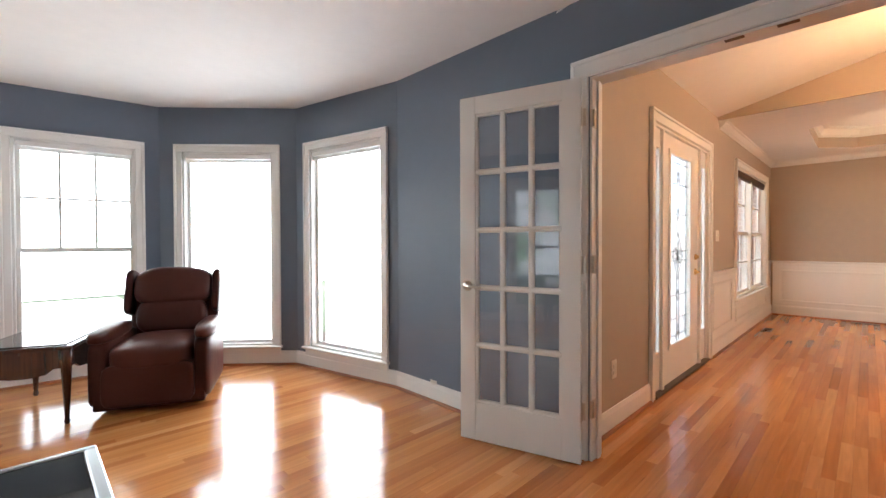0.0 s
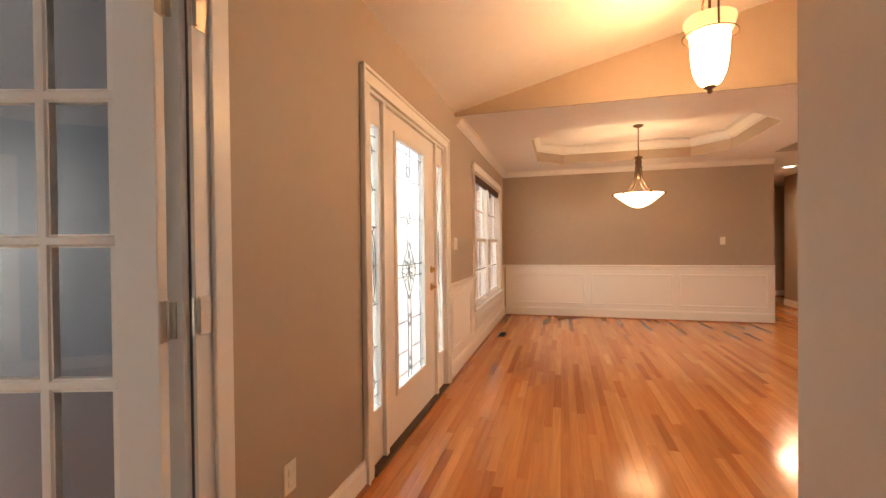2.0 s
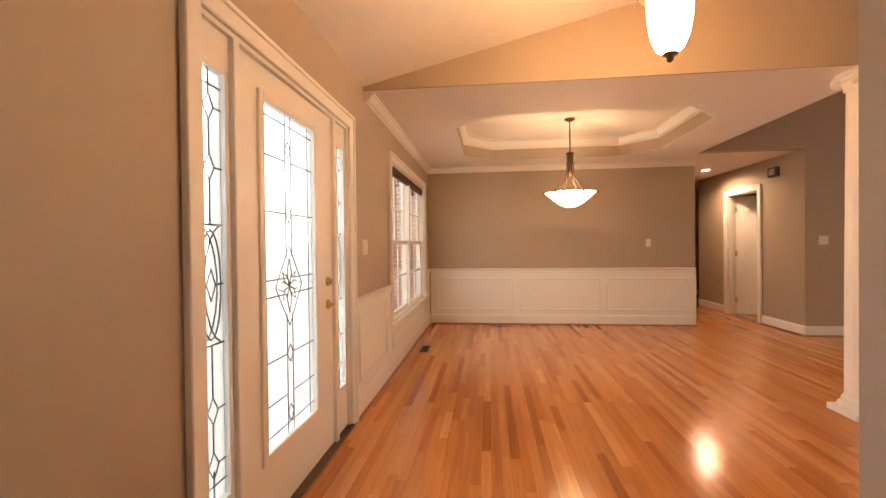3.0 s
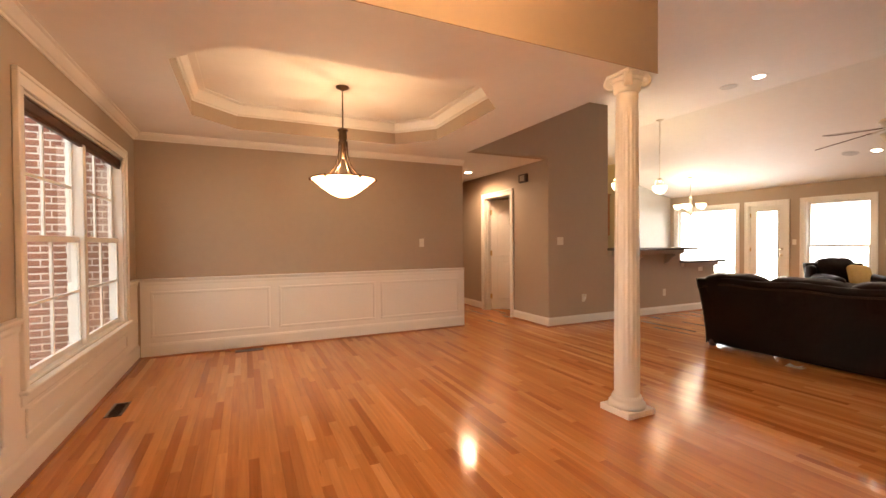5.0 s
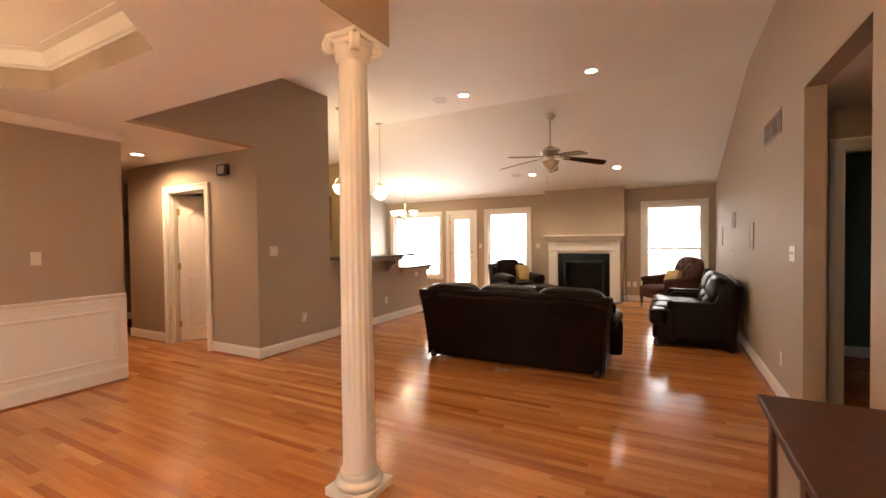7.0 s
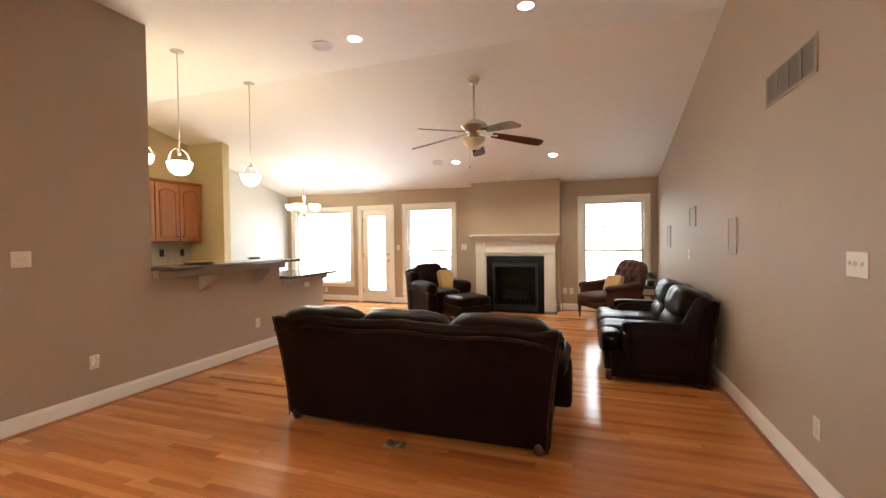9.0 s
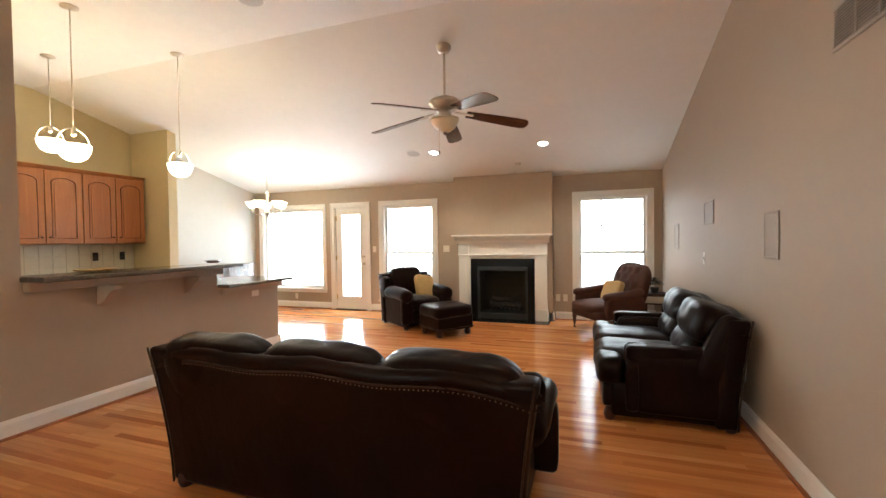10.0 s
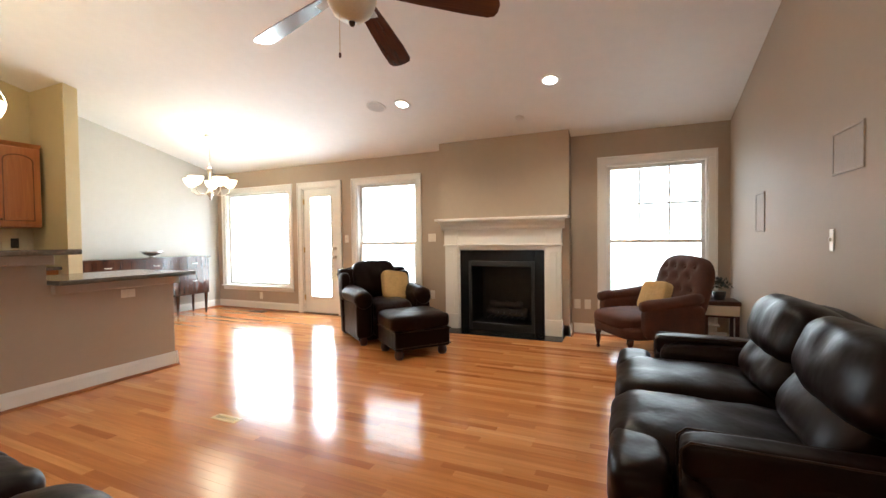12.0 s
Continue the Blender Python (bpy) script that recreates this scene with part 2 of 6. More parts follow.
SHOE = wood("oak_shoe_moulding", (0.36, 0.125, 0.036), (0.24, 0.075, 0.022), 0.35, 0.2, (1.5, 1.5, 30))
FANWOOD = wood("reddish_fan_blade", (0.115, 0.036, 0.020), (0.06, 0.02, 0.012), 0.22, 0.5, (2, 40, 40))
BRONZE = mat("antique_bronze", (0.115, 0.070, 0.040), 0.36, 0.85, vary=0.2, scale=20)
NICKEL = mat("brushed_nickel", (0.62, 0.56, 0.48), 0.3, 1.0, vary=0.08, scale=30)
BRASS = mat("worn_brass", (0.55, 0.38, 0.16), 0.32, 1.0, vary=0.12, scale=25)
GRANITE = mat("grey_speckled_countertop", (0.115, 0.10, 0.085), 0.12, vary=0.5, scale=40)
TILE = mat("cream_backsplash_tile", (0.66, 0.60, 0.46), 0.25, vary=0.06, scale=5)
PLATE = mat("ivory_plastic_plate", (0.74, 0.70, 0.62), 0.35, vary=0.02)
BLACK = mat("black_plastic", (0.012, 0.012, 0.013), 0.35, vary=0.1)
FIREBOX = mat("sooty_firebox", (0.010, 0.009, 0.008), 0.55, vary=0.4, scale=12, bump=0.3, bump_scale=40)
SLATE = mat("polished_black_granite", (0.009, 0.009, 0.010), 0.22, vary=0.5, scale=60, spec=0.12)
GRILLE = mat("painted_speaker_grille", (0.385, 0.32, 0.26), 0.6, vary=0.08, scale=60, bump=0.3, bump_scale=700)
WHITE_METAL = mat("white_enamel", (0.78, 0.76, 0.73), 0.35, vary=0.03)
BLACK_GLASS = mat("black_glass_top", (0.01, 0.011, 0.012), 0.04, vary=0.05, coat=0.5)
STEEL = mat("brushed_aluminium", (0.55, 0.57, 0.6), 0.25, 1.0, vary=0.06, scale=40)
BRICK = mat("red_brick", (0.22, 0.085, 0.055), 0.85, vary=0.3, scale=12, bump=0.5, bump_scale=90)
MORTAR = mat("pale_mortar", (0.66, 0.62, 0.57), 0.9, vary=0.15, scale=20)
GRASS = mat("lawn", (0.10, 0.12, 0.06), 0.9, vary=0.35, scale=2, bump=0.6, bump_scale=40)
DECK = wood("weathered_deck", (0.30, 0.26, 0.21), (0.20, 0.17, 0.13), 0.7, 0.0)
SHADE = glow("lit_frosted_bell", (1.0, 0.55, 0.24), 35.0)
SHADE_BOWL = glow("lit_frosted_bowl", (1.0, 0.60, 0.31), 5.0)
SHADE_RIM = mat("amber_glass_rim", (0.85, 0.55, 0.25), 0.25, vary=0.05, emit=0.55)
SHADE_SOFT = glow("lit_opal_shade", (1.0, 0.80, 0.56), 2.6)
BULB = glow("lit_lamp_disc", (1.0, 0.86, 0.68), 14.0)
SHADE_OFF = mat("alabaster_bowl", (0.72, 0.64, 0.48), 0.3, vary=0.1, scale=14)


# ---- mesh helpers ----
def part(name, bm, material, parent=None, label="", smooth=False, kind=""):
    me = bpy.data.meshes.new(name)
    if smooth:
        for f in bm.faces:
            f.smooth = True
    bm.normal_update()
    bm.to_mesh(me)
    bm.free()
    me.materials.append(material)
    ob = new(name, me)
    if parent:
        ob.parent = parent
    return tagged(ob, label, kind=kind)


def thing(name, m, label, category, group="", kind=""):
    ob = new(name)
    ob.empty_display_size = 0.1
    ob.matrix_world = m
    return tagged(ob, label, category, group, kind)


def solid(name, bm, material, label, category, kind="", smooth=False, m=None):
    ob = part(name, bm, material, None, "", smooth)
    if m is not None:
        ob.matrix_world = m
    return tagged(ob, label, category, "", kind)


def box(bm, x0, x1, y0, y1, z0, z1, bev=0.0, seg=1):
    made = bmesh.ops.create_cube(bm, size=1)["verts"]
    for v in made:
        v.co = Vector((x0 + (v.co.x + 0.5) * (x1 - x0), y0 + (v.co.y + 0.5) * (y1 - y0), z0 + (v.co.z + 0.5) * (z1 - z0)))
    if bev:
        edges = list({e for v in made for e in v.link_edges})
        bmesh.ops.bevel(bm, geom=edges, offset=bev, segments=seg, affect="EDGES", profile=0.5)
    return bm


def boxes(*rows, bev=0.0, seg=1):
    bm = bmesh.new()
    for r in rows:
        box(bm, *r, bev=bev, seg=seg)
    return bm


def prism(bm, pts, axis, a, b):
    """A closed polygon of (p, q), drawn out along an axis from a to b: x takes (y, z), y takes (x, z), z takes (x, y)."""
    def at(p, q, s):
        return {"x": (s, p, q), "y": (p, s, q), "z": (p, q, s)}[axis]
    lo = [bm.verts.new(at(p, q, a)) for p, q in pts]
    hi = [bm.verts.new(at(p, q, b)) for p, q in pts]
    n = len(pts)
    bm.faces.new(lo)
    bm.faces.new(hi[::-1])
    for i in range(n):
        bm.faces.new((lo[i], hi[i], hi[(i + 1) % n], lo[(i + 1) % n]))
    bmesh.ops.recalc_face_normals(bm, faces=bm.faces[:])
    return bm


def lathe(bm, rows, segs=32, c=(0, 0)):
    """A turned body from rows of (radius, z)."""
    rings = []
    for r, z in rows:
        if r < 1e-5:
            rings.append([bm.verts.new((c[0], c[1], z))])
        else:
            rings.append([bm.verts.new((c[0] + r * math.cos(2 * math.pi * i / segs), c[1] + r * math.sin(2 * math.pi * i / segs), z)) for i in range(segs)])
    for a, b in zip(rings, rings[1:]):
        for i in range(segs):
            j = (i + 1) % segs
            if len(a) == 1 and len(b) == 1:
                continue
            if len(a) == 1:
                bm.faces.new((a[0], b[j], b[i]))
            elif len(b) == 1:
                bm.faces.new((a[i], a[j], b[0]))
            else:
                bm.faces.new((a[i], a[j], b[j], b[i]))
    bmesh.ops.recalc_face_normals(bm, faces=bm.faces[:])
    return bm


def tube(bm, pts, r, segs=8):
    pts = [Vector(p) for p in pts]
    rings = []
    for i, p in enumerate(pts):
        d = (pts[min(i + 1, len(pts) - 1)] - pts[max(i - 1, 0)]).normalized()
        side = d.cross(Vector((0, 0, 1)))
        side = side.normalized() if side.length > 1e-3 else Vector((1, 0, 0))
        up = side.cross(d).normalized()
        rr = r[i] if isinstance(r, (list, tuple)) else r
        rings.append([bm.verts.new(p + rr * (math.cos(2 * math.pi * k / segs) * side + math.sin(2 * math.pi * k / segs) * up)) for k in range(segs)])
    for a, b in zip(rings, rings[1:]):
        for k in range(segs):
            bm.faces.new((a[k], a[(k + 1) % segs], b[(k + 1) % segs], b[k]))
    bm.faces.new(rings[0][::-1])
    bm.faces.new(rings[-1])
    bmesh.ops.recalc_face_normals(bm, faces=bm.faces[:])
    return bm


def pillow(bm, x0, x1, y0, y1, z0, z1, power=4.0, n=10, puff=0.0, wrinkle=0.0, seed=0.0, taper=0.0):
    """A padded body: a box rounded to a superellipsoid, puffed in the middle, with slight folds."""
    made = bmesh.ops.create_cube(bm, size=2)["verts"]
    edges = list({e for v in made for e in v.link_edges})
    bmesh.ops.subdivide_edges(bm, edges=edges, cuts=n, use_grid_fill=True)
    verts = bm.verts[:]
    h = Vector(((x1 - x0) / 2, (y1 - y0) / 2, (z1 - z0) / 2))
    c = Vector(((x0 + x1) / 2, (y0 + y1) / 2, (z0 + z1) / 2))
    for v in verts:
        p = v.co.copy()
        s = (abs(p.x) ** power + abs(p.y) ** power + abs(p.z) ** power) ** (1 / power)
        q = p / s
        m = 1 + puff * (1 - q.x * q.x) * (1 - q.y * q.y)
        q.z *= m if q.z > 0 else 1
        if taper:
            q.x *= 1 - taper * (q.z * 0.5 + 0.5)
        w = Vector((q.x * h.x, q.y * h.y, q.z * h.z)) + c
        if wrinkle:
            f = noise.noise(Vector((w.x * 9 + seed, w.y * 9, w.z * 9)))
            g = noise.noise(Vector((w.x * 3 - seed, w.y * 3, w.z * 3)))
            e = max(abs(q.x), abs(q.y))
            c1 = noise.noise(Vector((w.x * 34 + seed, w.y * 7, w.z * 7))) * max(0, abs(q.y) - 0.55)
            c2 = noise.noise(Vector((w.x * 7, w.y * 34 - seed, w.z * 7))) * max(0, abs(q.x) - 0.55)
            w += q.normalized() * wrinkle * (0.6 * f + g + 1.5 * (c1 + c2) * e)
        v.co = w
    return bm


def wall_frame(x, y, degrees):
    """A wall's frame: u runs along it, the room lies on its left, z is up."""
    return pose(x, y, 0, 0, 0, degrees)


def wall(name, m, length, height, openings, material, thick=0.12, base=0.0, label="painted plasterboard wall"):
    """A straight wall with openings (u0, u1, z0, z1) that go through it."""
    bm = bmesh.new()
    u = 0.0
    for u0, u1, z0, z1 in sorted(openings):
        if u0 > u:
            box(bm, u, u0, -thick, 0, base, height)
        if z0 > base:
            box(bm, u0, u1, -thick, 0, base, z0)
        if z1 < height:
            box(bm, u0, u1, -thick, 0, z1, height)
        u = u1
    if length > u:
        box(bm, u, length, -thick, 0, base, height)
    return solid(name, bm, material, label, "wall", "structure", m=m)


def baseboard(m, spans, high=0.135, material=None):
    """A moulded skirting along a wall's frame, with a shoe at its foot."""
    prof = ((0, 0), (0.015, 0), (0.015, high - 0.03), (0.009, high - 0.012), (0.006, high), (0, high))
    for a, b in spans:
        ob = solid("baseboard", prism(bmesh.new(), prof, "x", a, b), material or TRIM, "white moulded baseboard along the wall", "baseboard", "structure", m=m)
        shoe = ((0.0152, 0.0), (0.032, 0.0), (0.031, 0.008), (0.026, 0.015), (0.0152, 0.019))
        part("shoe_moulding", prism(bmesh.new(), shoe, "x", a, b), SHOE, ob, "orange oak shoe moulding")
    return ob


def casing(parent, u0, u1, z0, z1, w=0.085, sill=False, depth=0.02, name="casing"):
    """Flat stepped trim round an opening; u0..z1 are its outer edges."""
    def board(*r):
        bm = boxes(r, bev=0.004)
        return part(name, bm, TRIM, parent)
    board(u0, u0 + w, 0, depth, z0, z1 - w)
    board(u1 - w, u1, 0, depth, z0, z1 - w)
    board(u0, u1, 0, depth, z1 - w, z1)
    board(u0 - 0.004, u0 + 0.02, 0.0, depth + 0.01, z0, z1 - 0.02)
    board(u1 - 0.02, u1 + 0.004, 0.0, depth + 0.01, z0, z1 - 0.02)
    board(u0 - 0.004, u1 + 0.004, 0.0, depth + 0.01, z1 - 0.02, z1 + 0.004)
    if sill:
        part("window_sill", boxes((u0 - 0.02, u1 + 0.02, 0, 0.05, z0 - 0.022, z0), bev=0.006), TRIM, parent)
        part("apron", boxes((u0, u1, 0, 0.016, z0 - 0.085, z0 - 0.022), bev=0.004), TRIM, parent)


def pane(parent, u0, u1, v, z0, z1, material=None):
    ob = part("pane", boxes((u0, u1, v - 0.003, v + 0.003, z0, z1)), material or GLASS, parent)
    ob.visible_shadow = False
    return ob


def window(name, m, u0, u1, z0, z1, label, sashes=2, grid=(0, 0), lower_grid=(0, 0), blind=0.0, w=0.085, thick=0.12, units=1, s=0.04):
    """A double-hung window in a wall; u0..z1 are the outer edges of its trim."""
    t = thing(name, m, label, "window", kind="structure")
    casing(t, u0, u1, z0, z1, w, sill=True)
    a, b, c, d = u0 + w, u1 - w, z0, z1 - w
    lin = 0.016
    part("window_frame", boxes((a, a + lin, -thick, 0, c, d), (b - lin, b, -thick, 0, c, d), (a + lin, b - lin, -thick, 0, d - lin, d), (a + lin, b - lin, -thick, 0, c, c + lin)), TRIM, t)
    a, b, c, d = a + lin, b - lin, c + lin, d - lin
    span = (b - a) / units
    for k in range(units):
        p, q = a + k * span, a + (k + 1) * span
        if k:
            part("mullion", boxes((p - 0.03, p + 0.03, -thick, -0.01, c, d), bev=0.003), TRIM, t)
        mid = (c + d) / 2
        rows = [(c, mid + 0.02, -0.055, lower_grid), (mid - 0.02, d, -0.09, grid)] if sashes == 2 else [(c, d, -0.07, grid)]
        for z_a, z_b, v, g in rows:
            sash = part("sash", boxes((p, p + s, v - 0.016, v + 0.016, z_a, z_b), (q - s, q, v - 0.016, v + 0.016, z_a, z_b), (p + s, q - s, v - 0.016, v + 0.016, z_a, z_a + s), (p + s, q - s, v - 0.016, v + 0.016, z_b - s, z_b), bev=0.003), TRIM, t)
            pane(sash, p + s, q - s, v, z_a + s, z_b - s)
            nx, nz = g
            for i in range(1, nx):
                x = p + s + (q - p - 2 * s) * i / nx
                part("muntin", boxes((x - 0.009, x + 0.009, v - 0.01, v + 0.01, z_a + s, z_b - s)), TRIM, sash)
            for i in range(1, nz):
                z = z_a + s + (z_b - z_a - 2 * s) * i / nz
                part("muntin", boxes((p + s, q - s, v - 0.009, v + 0.009, z - 0.009, z + 0.009)), TRIM, sash)
    if blind:
        hb = tagged(part("blind_headrail", boxes((a + 0.005, b - 0.005, -0.04, -0.004, d - 0.045, d - 0.002), bev=0.003), WHITE_METAL, t), "raised white blind headrail")
        n = max(2, int(blind / 0.006))
        for i in range(n):
            z = d - 0.05 - i * 0.006
            part("slat", boxes((a + 0.01, b - 0.01, -0.036, -0.01, z - 0.0035, z)), WHITE_METAL, hb)
    return t


def outlet(m, u, z, switch=0, w=0.072, h=0.116, name=None):
    kind = name or ("light_switch" if switch else "wall_outlet")
    t = thing(kind, m @ pose(u, 0, z), "ivory plastic switch plate with rocker levers on the wall" if switch else "ivory plastic duplex outlet plate on the wall", "switch" if switch else "outlet")
    n = max(switch, 1)
    ww = w + 0.046 * (n - 1)
    part("plate", boxes((-ww / 2, ww / 2, 0, 0.006, -h / 2, h / 2), bev=0.003), PLATE, t)
    for k in range(n):
        c = (k - (n - 1) / 2) * 0.046
        if switch:
            part("toggle", boxes((c - 0.005, c + 0.005, 0.006, 0.017, -0.006, 0.014), bev=0.002), PLATE, t)
        else:
            for dz in (-0.02, 0.02):
                part("socket", boxes((c - 0.016, c + 0.016, 0.005, 0.0085, dz - 0.014, dz + 0.014), bev=0.004), PLATE, t)
    return t


# ---- the plan ----
XW, XD, XK, XE = 3.06, 8.73, 8.07, 11.0
YF, YS = 1.56, -10.15
XSO, YSO, ZSO = 5.28, -2.25, 2.466
ZFLAT = 3.39
YR = -6.25
VAULT = [(1.68, 2.47), (YF, 2.50), (-2.05, ZFLAT), (YR, ZFLAT), (YS, 2.425), (-10.27, 2.395)]

F_FRONT = wall_frame(XD, YF, 180)
F_DINE = wall_frame(XD, -2.47, 90)
F_WEST = wall_frame(XW, -0.20, -90)
F_SOUTH = wall_frame(2.94, YS, 0)
F_EAST = wall_frame(XE, YS, 90)
F_FOY_S = wall_frame(2.32, -0.20, 0)
F_PART = wall_frame(2.32, YF, -90)
F_STUDY_E = wall_frame(2.20, -2.0, 90)
F_BAY = [wall_frame(2.20, 3.12, 102.4), wall_frame(1.93, 4.35, 137.8), wall_frame(0.97, 5.22, 172.0), wall_frame(-0.268, 5.394, 208.0), wall_frame(-1.372, 4.807, 244.0)]
F_STUDY_W = wall_frame(-1.92, 3.684, -90)
F_STUDY_S = wall_frame(-1.92, -2.0, 0)
F_HALL = wall_frame(8.19, -3.53, 0)
F_KWALL = wall_frame(XK, -7.38, 90)


def outer(u0, u1, z0, z1, w=0.085):
    return (u0 + w, u1 - w, z0, z1 - w)


def fx(x):
    return XD - x


def sx_(x):
    return x - 2.94


# ceilings
def ceiling(name, bm, label="flat white painted ceiling", m=None):
    return solid(name, bm, m or CEIL, label, "ceiling", "structure")


_v = bmesh.new()
prism(_v, [(y, z) for y, z in VAULT[2:]] + [(-10.27, 3.95), (-2.05, 3.95)], "x", 2.82, 11.12)
ceiling("ceiling_living", _v, "white vaulted living room ceiling with a flat ridge")
_v = bmesh.new()
prism(_v, VAULT[:3] + [(-2.05, 3.95), (1.68, 3.95)], "x", 2.20, XSO)
ceiling("ceiling_foyer", _v, "white sloping foyer ceiling")
OCT = [(6.04, 0.54), (6.44, 0.92), (7.76, 0.92), (8.13, 0.54), (8.13, -1.21), (7.74, -1.60), (6.44, -1.60), (6.04, -1.21)]


def ring(bm, pts, rect, z):
    """A flat sheet between a rectangle and an eight-sided hole in it."""
    x0, x1, y0, y1 = rect
    inner = [bm.verts.new((x, y, z)) for x, y in pts]
    a, b, c, d = [bm.verts.new((x, y, z)) for x, y in ((x0, y1), (x1, y1), (x1, y0), (x0, y0))]
    bm.faces.new((a, inner[0], inner[1]))
    bm.faces.new((a, inner[1], inner[2], b))
    bm.faces.new((b, inner[2], inner[3]))
    bm.faces.new((b, inner[3], inner[4], c))
    bm.faces.new((c, inner[4], inner[5]))
    bm.faces.new((c, inner[5], inner[6], d))
    bm.faces.new((d, inner[6], inner[7]))
    bm.faces.new((d, inner[7], inner[0], a))
    return inner


ZT = 2.72
_c = bmesh.new()
ring(_c, OCT, (XSO, 8.85, YSO, 1.68), ZSO)
ring(_c, [(7.085 + (x - 7.085) * 1.03, -0.32 + (y + 0.32) * 1.03) for x, y in OCT], (XSO + 0.06, 8.83, YSO + 0.06, 1.66), ZSO + 0.06)
ceiling("ceiling_dining", _c, "flat white dining ceiling round a tray recess")
_c = bmesh.new()
_lo = [_c.verts.new((x, y, ZSO)) for x, y in OCT]
_hi = [_c.verts.new((x, y, ZT)) for x, y in OCT]
for i in range(8):
    _c.faces.new((_lo[i], _lo[(i + 1) % 8], _hi[(i + 1) % 8], _hi[i]))
solid("tray_sides", _c, TAUPE, "taupe painted sides of the tray recess", "ceiling", "structure")
ceiling("ceiling_tray", boxes((5.9, 8.2, -1.85, 1.15, ZT, ZT + 0.1)), "white raised tray ceiling")
ceiling("ceiling_roof_dining", boxes((5.37, 8.85, YSO + 0.12, 1.68, ZT + 0.1, 3.95)), "roof space over the dining room")
ceiling("ceiling_hall", boxes((8.194, 12.62, -4.58, -2.214, 2.468, 2.60), (8.85, 12.62, -2.214, -1.1, 2.468, 2.60), (11.0, 12.62, -4.84, -4.58, 2.468, 2.60)), "low flat white hall ceiling")
ceiling("ceiling_study", boxes((-2.3, 2.20, -2.12, 5.6, 2.49, 2.62)), "flat white study ceiling")
ceiling("ceiling_vestibule", boxes((0.5, 2.94, -6.6, -2.2, 2.38, 2.5)), "low white vestibule ceiling")

# outer and inner walls
DOOR_U = (fx(4.98), fx(3.30))
DWIN = (fx(8.32), fx(6.08), 0.49, 2.18)
wall("wall_front", F_FRONT, fx(2.26), 2.6, [outer(*DOOR_U, 0, 2.165), outer(*DWIN)], TAUPE, label="taupe painted front wall with the entry door")
wall("wall_dining", F_DINE, 4.03, 2.6, [], TAUPE, label="taupe painted dining room wall")
wall("wall_west", F_WEST, 9.95, 3.45, [(2.68, 3.78, 0, 2.38)], TAUPE, label="taupe painted living room wall with a cased vestibule opening")
LW3, LW2, LW1, LD = (3.18, 4.40, 0.22, 2.135), (6.785, 7.99, 0.22, 2.135), (9.20, 10.87, 0.41, 2.135), (8.19, 9.08, 0.0, 2.135)
FIRE = (5.0, 6.1, 0.0, 1.04)
wall("wall_south", F_SOUTH, 8.18, 2.5, [outer(sx_(a), sx_(b), c, d) for a, b, c, d in (LW3, LW2, LW1, LD)] + [(sx_(5.0), sx_(6.1), 0, 1.04)], TAUPE, label="taupe painted living room wall with windows and fireplace")
wall("wall_east", F_EAST, 6.0, 3.45, [], mat("pale_nook_paint", (0.52, 0.50, 0.46), 0.45, vary=0.03, scale=1.3, bump=0.06, bump_scale=420), label="pale grey painted breakfast nook wall")
solid("wall_stub", boxes((10.13, 10.996, -7.62, -7.48, 0, 3.45)), KITCHEN_PAINT, "straw painted stub wall beside the kitchen", "wall", "structure")
solid("wall_kitchen_north", boxes((8.194, 11.0, -4.71, -4.59, 0, 3.45)), KITCHEN_PAINT, "straw painted kitchen wall", "wall", "structure")
solid("wall_kitchen_east", boxes((10.90, 10.996, -7.476, -4.714, 0, 3.45)), KITCHEN_PAINT, "straw painted kitchen wall behind the cabinets", "wall", "structure")
solid("wall_kitchen", boxes((XK, 8.19, -4.71, -3.53, 0, 3.45)), TAUPE, "taupe painted kitchen end wall beside the hall", "wall", "structure")
solid("wall_hall_header", boxes((XK, 8.19, -3.53, YSO, 2.468, 3.45)), TAUPE, "taupe painted wall over the hall opening", "wall", "structure")
solid("wall_bar", boxes((XK, 8.19, -6.42, -4.71, 0, 1.10)), TAUPE, "taupe painted half wall under the bar top", "wall", "structure")
solid("wall_bar_low", boxes((XK, 8.19, -7.38, -6.42, 0, 0.87)), TAUPE, "taupe painted low half wall under the counter", "wall", "structure")
solid("soffit_west", boxes((XSO, 5.37, YSO, YF, ZSO + 0.004, 3.45)), TAUPE, "taupe painted beam wall over the dining opening", "wall", "structure")
solid("soffit_south", boxes((5.37, 8.066, YSO, YSO + 0.12, ZSO + 0.004, 3.45)), TAUPE, "taupe painted beam wall along the dining ceiling", "wall", "structure")
wall("wall_foyer_south", F_FOY_S, 0.62, 3.45, [], TAUPE, label="taupe painted foyer wall")
ST_OPEN = (0.08, 1.66, 0.0, 2.06)
wall("wall_partition_foyer", F_PART, 1.76, 3.2, [ST_OPEN], TAUPE, 0.06, label="taupe painted wall beside the french doors")
wall("wall_study_east", F_STUDY_E, 5.12, 2.6, [(1.90, 3.48, 0, 2.06)], BLUE, 0.06, label="slate blue study wall with french door opening")
BAY_WIN = [(0.10, 1.13, 0.20, 2.13), (0.16, 1.15, 0.19, 2.13), (0.12, 1.08, 0.20, 2.13), (0.15, 1.10, 0.20, 2.13), (0.15, 1.10, 0.20, 2.13)]
BAY_LEN = (1.26, 1.30, 1.25, 1.25, 1.25)
